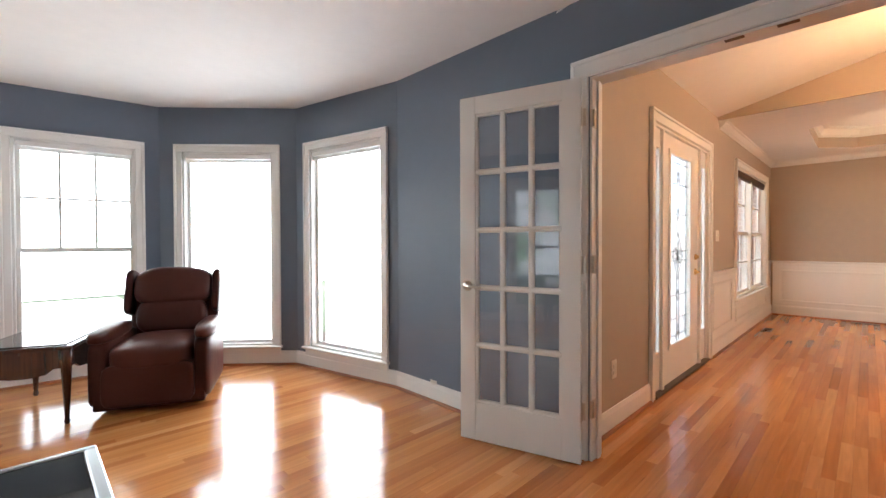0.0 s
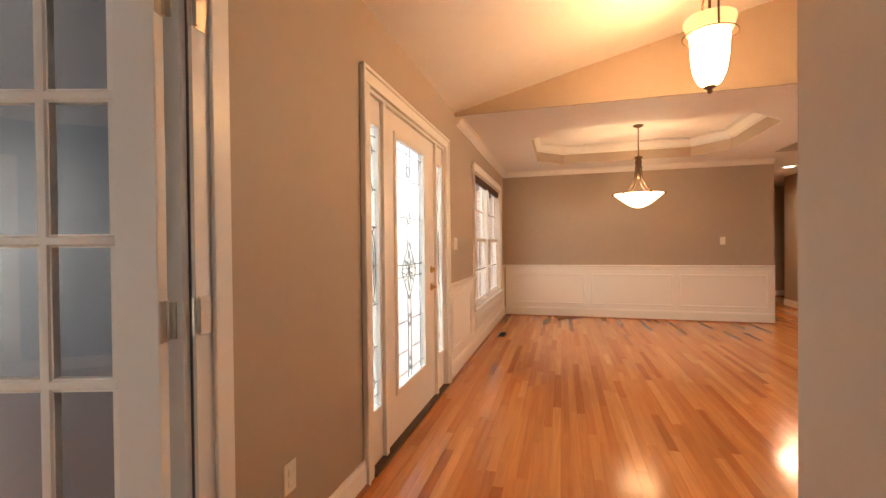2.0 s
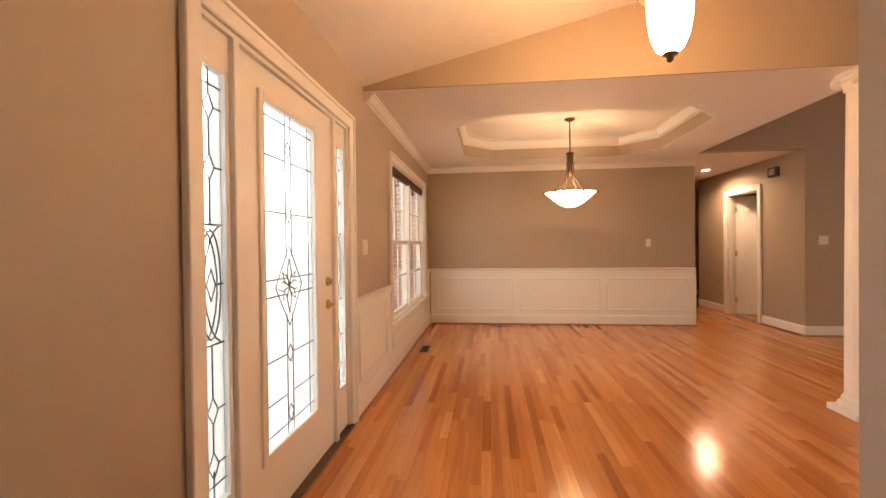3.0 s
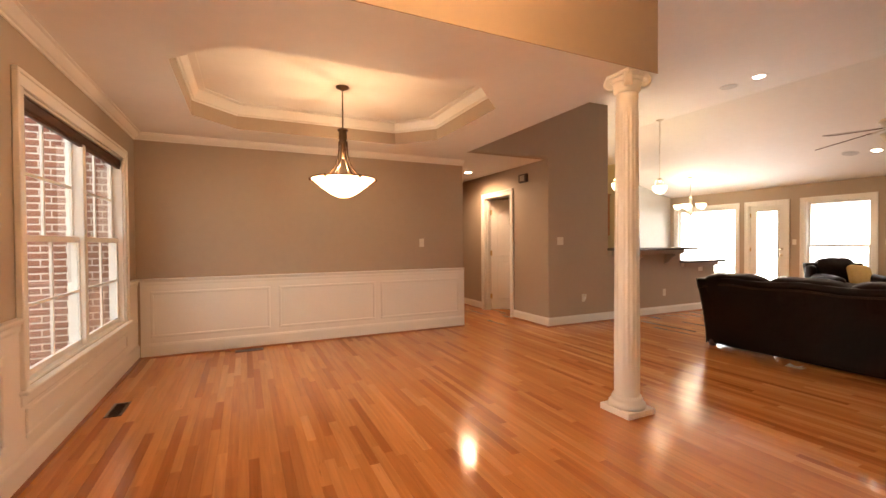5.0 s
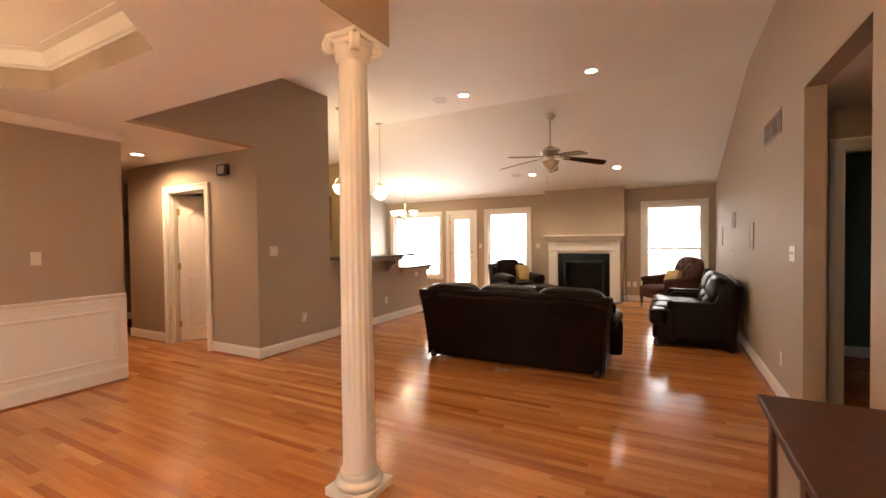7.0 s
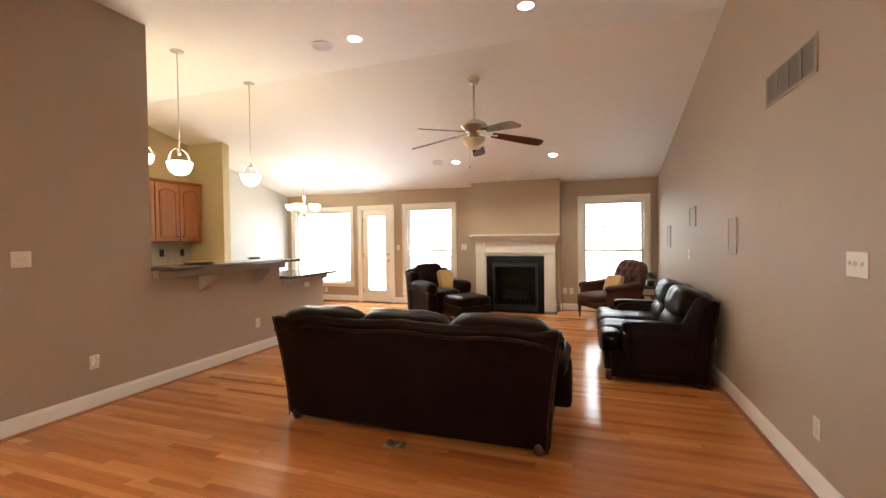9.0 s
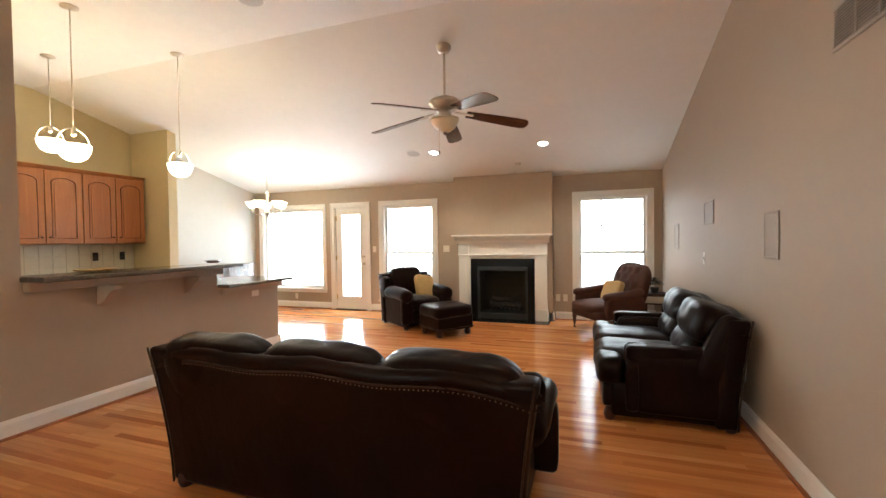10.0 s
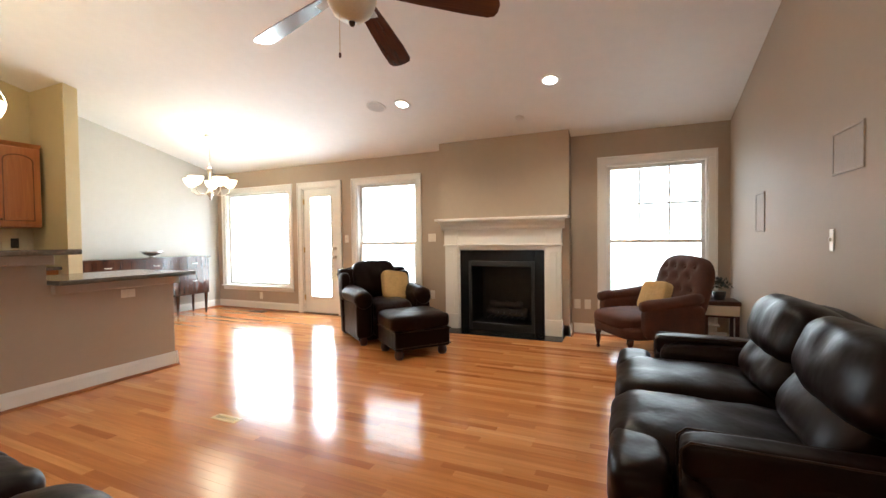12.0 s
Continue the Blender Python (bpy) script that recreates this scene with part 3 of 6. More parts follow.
for i, (m, w, ln) in enumerate(zip(F_BAY, BAY_WIN, BAY_LEN)):
    wall("wall_bay_%d" % (i + 1), m, ln, 2.6, [outer(*w, 0.07)], BLUE, label="slate blue bay wall with a tall window")
wall("wall_study_west", F_STUDY_W, 5.684, 2.6, [outer(1.6, 2.8, 0.2, 2.13)], BLUE, label="slate blue study side wall")
wall("wall_study_south", F_STUDY_S, 4.18, 2.6, [], BLUE, label="slate blue study back wall")
HD = (8.95 - 8.19, 9.95 - 8.19)
wall("wall_hall_south", F_HALL, 2.69, 2.6, [outer(*HD, 0, 2.13)], TAUPE, 0.12, label="taupe painted hall wall with a closet door")
wall("wall_hall_end", wall_frame(12.5, -4.72, 90), 3.59, 2.6, [], TAUPE, label="taupe painted hall end wall")
wall("wall_hall_north", wall_frame(12.5, -1.13, 180), 3.65, 2.6, [], TAUPE, label="taupe painted hall side wall")
wall("wall_closet", wall_frame(10.88, -3.65, -90), 0.94, 2.6, [], TAUPE, 0.06, label="taupe closet side wall")
wall("wall_hall_back", wall_frame(11.0, -4.72, 0), 1.5, 2.6, [], TAUPE, label="taupe painted wall at the back of the hall")
# vestibule and the dark room beyond
wall("wall_vestibule_south", wall_frame(0.74, -4.73, 0), 2.2, 2.5, [(1.11, 1.91, 0, 2.045)], TAUPE, label="taupe vestibule wall with a cased doorway")
wall("wall_vestibule_west", wall_frame(0.74, -2.3, -90), 2.43, 2.5, [], TAUPE, label="taupe vestibule end wall")
wall("wall_vestibule_north", wall_frame(2.94, -2.3, 180), 2.2, 2.5, [], TAUPE, label="taupe vestibule side wall")
wall("wall_den_south", wall_frame(0.5, -6.5, 0), 2.44, 2.5, [], TEAL, label="dark teal room wall")
wall("wall_den_west", wall_frame(0.62, -4.85, -90), 1.65, 2.5, [], TEAL, label="dark teal room side wall")
baseboard(wall_frame(0.5, -6.5, 0), [(0.12, 2.44)])

# ground outside
_g = bmesh.new()
bmesh.ops.create_grid(_g, x_segments=8, y_segments=8, size=400)
solid("ground", _g, GRASS, "green lawn around the house", "ground", "structure").location.z = -0.45
# sheets that glow themselves, for the daylight and glare beyond the windows
solid("backdrop_north", boxes((-30, 30, 17, 17.05, -0.4, 16)), glowing_backdrop("glowing_tree_sheet_front", 3.2, (0.40, 0.50, 0.42)), "glowing sheet painted with trees in white glare across the street", "backdrop", "structure")
solid("backdrop_south", boxes((-30, 35, -27.05, -27, -0.4, 16)), glowing_backdrop("glowing_tree_sheet_back", 2.6, (0.10, 0.115, 0.105)), "glowing sheet painted with trees in white glare behind the garden", "backdrop", "structure")
solid("backdrop_west", boxes((-17.05, -17, -26, 16, -0.4, 14)), glowing_backdrop("glowing_tree_sheet_side", 1.6, (0.18, 0.30, 0.12)), "glowing sheet painted with green trees beside the house", "backdrop", "structure")

# added pale sheet that whitens the low view through the bay windows
solid("driveway", boxes((-12, 2.0, 6.2, 16.5, -0.46, -0.42)), mat("pale_view_sheet", (0.6, 0.59, 0.56), 0.8, vary=0.12, scale=3), "added pale sheet that whitens the view below the bay windows", "driveway", "structure")

# base boards
baseboard(F_FRONT, [(DOOR_U[1], fx(2.345))], 0.14)
baseboard(F_WEST, [(0.0, 2.68), (3.78, 9.95)])
baseboard(wall_frame(2.94, -3.98, 0), [(0.0, 0.12)])
baseboard(F_SOUTH, [(sx_(XW) + 0.024, sx_(4.68)), (sx_(6.42), sx_(8.19)), (sx_(9.08), sx_(10.976))])
baseboard(F_EAST, [(0.0, 2.53)])
baseboard(F_KWALL, [(-0.024, 3.874)])
baseboard(wall_frame(8.19, -7.38, 180), [(0.0, 0.144)])
baseboard(F_HALL, [(-0.144, HD[0]), (HD[1], 2.69)])
baseboard(wall_frame(12.5, -4.72, 90), [(0.0, 3.59)])
baseboard(F_FOY_S, [(0.02, 0.62)])
baseboard(F_PART, [(0.0, 0.02)])
baseboard(F_STUDY_E, [(0.0, 1.80), (3.55, 5.12)])
for m, ln in zip(F_BAY, BAY_LEN):
    baseboard(m, [(0.0, ln)])
baseboard(F_STUDY_W, [(0.0, 5.684)])
baseboard(F_STUDY_S, [(0.0, 4.12)])

# windows
for i, (m, w) in enumerate(zip(F_BAY, BAY_WIN)):
    window("window_%d" % (i + 1), m, *w, "tall white bay window with a raised blind", sashes=2 if i == 2 else 1, blind=0.03, grid=(3, 2) if i == 2 else (0, 0), w=0.07, s=0.028)
window("window_6", F_STUDY_W, 1.6, 2.8, 0.2, 2.13, "white study side window", blind=0.03, grid=(3, 3))
window("window_7", F_FRONT, *DWIN, "white paired dining window with divided panes and a raised dark blind", grid=(2, 2), lower_grid=(2, 2), units=2)
window("window_8", F_SOUTH, sx_(LW3[0]), sx_(LW3[1]), LW3[2], LW3[3], "white living room window with divided upper panes", grid=(3, 2))
window("window_9", F_SOUTH, sx_(LW2[0]), sx_(LW2[1]), LW2[2], LW2[3], "white living room window beside the garden door")
window("window_10", F_SOUTH, sx_(LW1[0]), sx_(LW1[1]), LW1[2], LW1[3], "wide white picture window in the breakfast nook", sashes=1)


# crown mouldings and wainscot
def crown(m, a, b, z=ZSO, s=0.075, cat="trim"):
    prof = [(0.0, -s), (0.010, -s), (0.014, -s + 0.012), (0.028, -s + 0.018), (0.052, -0.026), (0.058, -0.012), (s, -0.008), (s, 0), (0, 0)]
    return solid("crown_moulding", prism(bmesh.new(), [(v, z + q) for v, q in prof], "x", a, b), TRIM, "white crown moulding under the ceiling", cat, "structure", m=m)


crown(F_FRONT, 0.0, fx(5.33))
crown(F_DINE, 0.0, 4.03)
for i in range(8):
    (xa, ya), (xb, yb) = OCT[i], OCT[(i + 1) % 8]
    ln = math.hypot(xb - xa, yb - ya)
    ang = math.degrees(math.atan2(ya - yb, xa - xb))
    crown(wall_frame(xb, yb, ang), 0.0, ln, z=ZT - 0.002, s=0.115)


def wainscot(name, m, a, b, panels, cut=None):
    t = thing(name, m, "white painted wainscot with picture-frame panels", "wainscot", kind="structure")
    if cut:
        c0, c1, zc = cut
        bm = boxes((a, c0, 0, 0.010, 0, 0.865), (c0, c1, 0, 0.010, 0, zc), (c1, b, 0, 0.010, 0, 0.865))
    else:
        bm = boxes((a, b, 0, 0.010, 0, 0.865))
    part("panel_sheet", bm, TRIM, t)
    prof = ((0, 0.80), (0.014, 0.80), (0.018, 0.815), (0.018, 0.838), (0.03, 0.848), (0.038, 0.862), (0.038, 0.872), (0.0, 0.876))
    spans = [(a, cut[0]), (cut[1], b)] if cut else [(a, b)]
    for p, q in spans:
        if q - p > 0.02:
            part("chair_rail", prism(bmesh.new(), [(0.0 + v, z) for v, z in prof], "x", p, q), TRIM, t)
    base = ((0.008, 0), (0.024, 0), (0.024, 0.13), (0.018, 0.15), (0.012, 0.16), (0.008, 0.16))
    part("base_moulding", prism(bmesh.new(), base, "x", a, b), TRIM, t)
    shoe = ((0.0242, 0.0), (0.041, 0.0), (0.040, 0.008), (0.035, 0.015), (0.0242, 0.019))
    part("shoe_moulding", prism(bmesh.new(), shoe, "x", a, b), SHOE, t, "orange oak shoe moulding")
    for u0, u1, z0, z1 in panels:
        w = 0.03
        for r in ((u0, u1, z1 - w, z1), (u0, u1, z0, z0 + w)):
            part("panel_moulding", boxes((r[0], r[1], 0.008, 0.022, r[2], r[3]), bev=0.006), TRIM, t)
        for r in ((u0, u0 + w), (u1 - w, u1)):
            part("panel_moulding", boxes((r[0], r[1], 0.008, 0.0215, z0 + w, z1 - w), bev=0.006), TRIM, t)
    return t


wainscot("wainscot_dining", F_DINE, 0.0, 3.995, [(0.08, 1.28, 0.22, 0.73), (1.36, 2.58, 0.22, 0.73), (2.68, 3.90, 0.22, 0.73)])
wainscot("wainscot_front", F_FRONT, 0.0, DOOR_U[0], [(fx(5.90), fx(5.06), 0.25, 0.75), (fx(8.25), fx(6.12), 0.22, 0.385)], cut=(DWIN[0] - 0.002, DWIN[1] + 0.002, 0.40))
solid("wainscot_end", boxes((8.725, 8.85, -2.482, -2.472, 0, 0.876)), TRIM, "white end cap of the wainscot", "wainscot", "structure")

# the column
def column():
    t = thing("column", pose(5.38, -2.05, 0), "white fluted round column with scrolled capital under the beam corner", "column", kind="structure")
    part("plinth", boxes((-0.132, 0.132, -0.132, 0.132, 0, 0.045), bev=0.004), TRIM, t)
    bm = bmesh.new()
    lathe(bm, [(0, 0.045), (0.125, 0.045), (0.130, 0.06), (0.125, 0.078), (0.108, 0.084), (0.102, 0.096), (0.108, 0.108), (0.101, 0.118), (0.097, 0.13), (0.0, 0.13)], 40)
    part("base_ring", bm, TRIM, t, smooth=True)
    bm = bmesh.new()
    segs, flutes = 128, 16
    rows = [0.13, 0.30, 0.33, 0.36] + [0.36 + (2.14 - 0.36) * k / 8 for k in range(1, 9)] + [2.17, 2.20, 2.33]
    rings = []
    for z in rows:
        r0 = 0.088 - 0.012 * max(0, (z - 0.5) / 1.8) ** 1.3
        deep = 0.0 if z < 0.31 or z > 2.18 else (0.5 if z < 0.34 or z > 2.15 else 1.0)
        rr = []
        for i in range(segs):
            a = 2 * math.pi * i / segs
            ph = (i % (segs // flutes)) / (segs // flutes)
            r = r0 - deep * 0.0030 * max(0.0, math.sin(math.pi * min(max((ph - 0.15) / 0.7, 0), 1)))
            rr.append(bm.verts.new((r * math.cos(a), r * math.sin(a), z)))
        rings.append(rr)
    for a, b in zip(rings, rings[1:]):
        for i in range(segs):
            bm.faces.new((a[i], a[(i + 1) % segs], b[(i + 1) % segs], b[i]))
    part("fluted_shaft", bm, TRIM, t, smooth=True)
    bm = bmesh.new()
    lathe(bm, [(0.078, 2.32), (0.092, 2.335), (0.088, 2.35), (0.10, 2.37), (0.105, 2.40), (0.0, 2.40)], 40)
    part("echinus", bm, TRIM, t, smooth=True)
    cap = part("abacus", boxes((-0.104, 0.104, -0.104, 0.104, 2.438, 2.465), bev=0.005), TRIM, t)
    part("volute_band", boxes((-0.092, 0.092, -0.092, 0.092, 2.395, 2.440), bev=0.012), TRIM, t)
    for sx in (-1, 1):
        for sy in (-1, 1):
            bm = bmesh.new()
            lathe(bm, [(0, -0.030), (0.014, -0.030), (0.016, -0.024), (0.030, -0.024), (0.032, -0.028), (0.046, -0.026), (0.048, -0.016), (0.040, 0.0), (0.048, 0.016), (0.046, 0.026), (0.032, 0.028), (0.030, 0.024), (0.016, 0.024), (0.014, 0.030), (0, 0.030)], 24)
            v = part("volute", bm, TRIM, t, smooth=True)
            v.matrix_local = pose(sx * 0.080, sy * 0.080, 2.400, 90, 0, 45 if sx * sy > 0 else -45)


column()


# lamps of the place
def window_light(m, u0, u1, z0, z1, watts):
    """Sky light in a window's opening, outside the glass."""
    area_lamp("sky_through_window", m @ pose((u0 + u1) / 2, -0.16, (z0 + z1) / 2, 90, 0, 0), u1 - u0, z1 - z0, watts, DAY)


for m, (a, b, c, d), on in zip(F_BAY, BAY_WIN, (1, 1, 0, 0, 0)):
    if on:
        window_light(m, a + 0.1, b - 0.1, c + 0.02, d - 0.1, 15)
window_light(F_SOUTH, sx_(LW1[0]) + 0.1, sx_(LW1[1]) - 0.1, LW1[2] + 0.02, LW1[3] - 0.1, 26)
for _w, _p in ((LW2, 5), (LW3, 5)):
    window_light(F_SOUTH, sx_(_w[0]) + 0.1, sx_(_w[1]) - 0.1, _w[2] + 0.02, _w[3] - 0.1, _p)
window_light(F_SOUTH, sx_(8.19) + 0.2, sx_(9.08) - 0.2, 0.25, 1.95, 29)
area_lamp("sky_at_entry", F_FRONT @ pose((DOOR_U[0] + DOOR_U[1]) / 2, -0.2, 1.1, 90, 0, 0), 1.7, 2.1, 6, DAY)


# ---- light fixtures ----
def dining_pendant():
    t = thing("pendant_light", pose(7.16, -0.365, 0), "bronze dining pendant with a lit frosted glass bowl", "pendant light")
    bm = bmesh.new()
    lathe(bm, [(0, ZT), (0.062, ZT), (0.06, ZT - 0.012), (0.03, ZT - 0.028), (0.012, ZT - 0.034), (0, ZT - 0.034)], 28)
    part("canopy", bm, BRONZE, t, smooth=True)
    part("stem", tube(bmesh.new(), [(0, 0, ZT - 0.03), (0, 0, 2.32)], 0.007), BRONZE, t, smooth=True)
    bm = bmesh.new()
    lathe(bm, [(0, 2.335), (0.02, 2.335), (0.05, 2.318), (0.052, 2.308), (0.034, 2.298), (0.04, 2.25), (0.03, 2.20), (0.022, 2.14), (0.014, 2.05), (0, 2.05)], 24)
    part("hub", bm, BRONZE, t, smooth=True)
    for k in range(6):
        a = math.pi * k / 3 + 0.3
        pts = []
        for i in range(11):
            s = i / 10
            r = 0.035 + 0.26 * s ** 2.4
            pts.append((r * math.cos(a), r * math.sin(a), 2.21 - 0.36 * (1 - (1 - s) ** 1.7)))
        arm = part("arm", tube(bmesh.new(), pts, 0.007), BRONZE, t, smooth=True)
        bm = bmesh.new()
        lathe(bm, [(0, 0.018), (0.012, 0.012), (0.015, 0), (0.012, -0.012), (0, -0.018)], 12, (0.3 * math.cos(a), 0.3 * math.sin(a)))
        bmesh.ops.translate(bm, verts=bm.verts[:], vec=(0, 0, 1.85))
        part("finial", bm, BRONZE, arm, smooth=True)
    bm = bmesh.new()
    out = [(0.292, 1.855), (0.27, 1.835), (0.20, 1.775), (0.12, 1.715), (0.05, 1.685), (0, 1.68)]
    lathe(bm, [(0.286, 1.858)] + out, 48)
    part("glass_bowl", bm, SHADE_BOWL, t, "lit frosted glass bowl", smooth=True)
    part("rim", tube(bmesh.new(), [(0.292 * math.cos(2 * math.pi * i / 40), 0.292 * math.sin(2 * math.pi * i / 40), 1.857) for i in range(41)], 0.006), BRONZE, t, smooth=True)
    point_lamp("bulb_dining", (7.16, -0.365, 1.95), 9.0, (1.0, 0.70, 0.43), 0.012)


dining_pendant()


def foyer_pendant():
    cx, cy = 4.17, -0.27
    zc = 2.50 + (YF - cy) * (ZFLAT - 2.50) / (YF + 2.05)
    t = thing("pendant_light", pose(cx, cy, 0), "bronze foyer pendant with a lit white glass bell", "pendant light")
    bm = bmesh.new()
    lathe(bm, [(0, zc + 0.02), (0.065, zc + 0.02), (0.065, zc - 0.012), (0.03, zc - 0.03), (0, zc - 0.03)], 24)
    part("canopy", bm, BRONZE, t, smooth=True)
    part("stem", tube(bmesh.new(), [(0, 0, zc - 0.02), (0, 0, 2.40)], 0.008), BRONZE, t, smooth=True)
    for s in (-1, 1):
        part("scroll", tube(bmesh.new(), [(0, 0, 2.80), (s * 0.03, 0, 2.83), (s * 0.04, 0, 2.87), (s * 0.02, 0, 2.90), (0, 0, 2.905)], 0.005), BRONZE, t, smooth=True)
        pts = [(0, 0, 2.77), (s * 0.05, 0, 2.775), (s * 0.09, 0, 2.75), (s * 0.128, 0, 2.69), (s * 0.146, 0, 2.60), (s * 0.150, 0, 2.46), (s * 0.153, 0, 2.44)]
        part("yoke", tube(bmesh.new(), pts, 0.006), BRONZE, t, smooth=True)
    bm = bmesh.new()
    lathe(bm, [(0.122, 2.54), (0.136, 2.545), (0.138, 2.53), (0.128, 2.50), (0.120, 2.47), (0.104, 2.46)], 44)
    part("glass_rim", bm, SHADE_RIM, t, "amber-edged glass rim", smooth=True)
    bm = bmesh.new()
    lathe(bm, [(0.104, 2.462), (0.101, 2.40), (0.096, 2.31), (0.083, 2.23), (0.06, 2.175), (0.03, 2.15), (0, 2.148)], 44)
    part("glass_bell", bm, SHADE, t, "lit white glass bell", smooth=True)
    part("band", tube(bmesh.new(), [(0.142 * math.cos(2 * math.pi * i / 40), 0.142 * math.sin(2 * math.pi * i / 40), 2.45) for i in range(41)], 0.004), BRONZE, t, smooth=True)
    bm = bmesh.new()
    lathe(bm, [(0, 2.155), (0.034, 2.152), (0.036, 2.145), (0.014, 2.132), (0.016, 2.118), (0, 2.105)], 20)
    part("finial", bm, BRONZE, t, smooth=True)
    point_lamp("bulb_foyer", (cx + 0.03, cy, 2.56), 14, TUNGSTEN, 0.03)


foyer_pendant()


def bar_pendant(cx, cy, zc, lift=0.0):
    t = thing("pendant_light", pose(cx, cy, lift), "slim nickel pendant with a lit white glass bowl over the bar", "pendant light", "pendants over the bar")
    zc -= lift
    bm = bmesh.new()
    lathe(bm, [(0, zc + 0.02), (0.065, zc + 0.02), (0.064, zc - 0.01), (0.02, zc - 0.024), (0, zc - 0.024)], 24)
    part("canopy", bm, NICKEL, t, smooth=True)
    part("stem", tube(bmesh.new(), [(0, 0, zc - 0.02), (0, 0, 2.36)], 0.005), NICKEL, t, smooth=True)
    bm = bmesh.new()
    lathe(bm, [(0, 2.37), (0.012, 2.37), (0.018, 2.355), (0.018, 2.31), (0.01, 2.30), (0, 2.30)], 16)
    part("socket", bm, NICKEL, t, smooth=True)
    pts = [(0, 0.128 * math.cos(a), 2.215 + 0.15 * math.sin(a)) for a in [math.pi * i / 16 for i in range(17)]]
    part("yoke", tube(bmesh.new(), pts, 0.006), NICKEL, t, smooth=True)
    bm = bmesh.new()
    lathe(bm, [(0.118, 2.225), (0.122, 2.222), (0.114, 2.17), (0.09, 2.12), (0.05, 2.09), (0, 2.08)], 36)
    part("glass_bowl", bm, SHADE_SOFT, t, "lit white glass bowl", smooth=True)
    point_lamp("bulb_bar", (cx, cy, 2.27 + lift), 7, (1.0, 0.74, 0.42), 0.05)


for x, y, lift in ((8.28, -6.18, 0.0), (8.29, -5.20, 0.0), (9.58, -5.73, 0.28)):
    bar_pendant(x, y, ZFLAT, lift)


def ceiling_z(y):
    for (ya, za), (yb, zb) in zip(VAULT, VAULT[1:]):
        if yb <= y <= ya:
            return za + (zb - za) * (y - ya) / (yb - ya)
    return ZFLAT


def tilt_at(y):
    return math.degrees(math.atan((ZFLAT - 2.425) / (YR - YS))) if y < YR else 0.0


def recessed_light(x, y, z, tilt, watts, color=(1.0, 0.80, 0.58), cone=125):
    t = thing("recessed_light", pose(x, y, z, tilt), "lit recessed downlight with a white trim ring in the ceiling", "recessed light", "recessed ceiling lights")
    bm = bmesh.new()
    lathe(bm, [(0.066, 0.0), (0.066, -0.006), (0.098, -0.004), (0.1, 0.0), (0.07, 0.004)], 32)
    part("trim_ring", bm, WHITE_METAL, t, smooth=True)
    bm = bmesh.new()
    lathe(bm, [(0, -0.002), (0.066, -0.002)], 28)
    part("lamp_disc", bm, BULB, t, "glowing lamp face")
    spot_lamp("downlight", (x, y, z - 0.03), watts, color, cone, 0.05)


for x, y in ((4.70, -5.62), (6.40, -5.62), (4.75, -8.95), (6.40, -8.95)):
    recessed_light(x, y, ceiling_z(y) - 0.001, tilt_at(y), 24 if y < -8 else 14)
recessed_light(9.62, -3.05, 2.467, 0, 46, (1.0, 0.66, 0.42), 165)


def ceiling_speaker(x, y):
    z = ceiling_z(y)
    t = thing("ceiling_speaker", pose(x, y, z - 0.001, tilt_at(y)), "round white speaker grille in the ceiling", "speaker")
    bm = bmesh.new()
    lathe(bm, [(0.115, 0.0), (0.113, -0.006), (0.1, -0.007), (0.098, -0.004)], 32)
    part("ring", bm, WHITE_METAL, t, smooth=True)
    bm = bmesh.new()
    lathe(bm, [(0, -0.006), (0.06, -0.0055), (0.099, -0.004)], 32)
    part("grille", bm, GRILLE_W, t, smooth=True)


GRILLE_W = mat("perforated_white_grille", (0.62, 0.61, 0.60), 0.6, vary=0.1, scale=80, bump=0.4, bump_scale=900)
ceiling_speaker(6.79, -5.64)
ceiling_speaker(6.73, -8.92)
t = thing("smoke_detector", pose(5.2, -9.55, ceiling_z(-9.55) - 0.001, tilt_at(-9)), "small round white smoke detector on the ceiling", "smoke detector")
part("body", lathe(bmesh.new(), [(0, -0.03), (0.03, -0.03), (0.045, -0.018), (0.05, 0)], 24), WHITE_METAL, t, smooth=True)


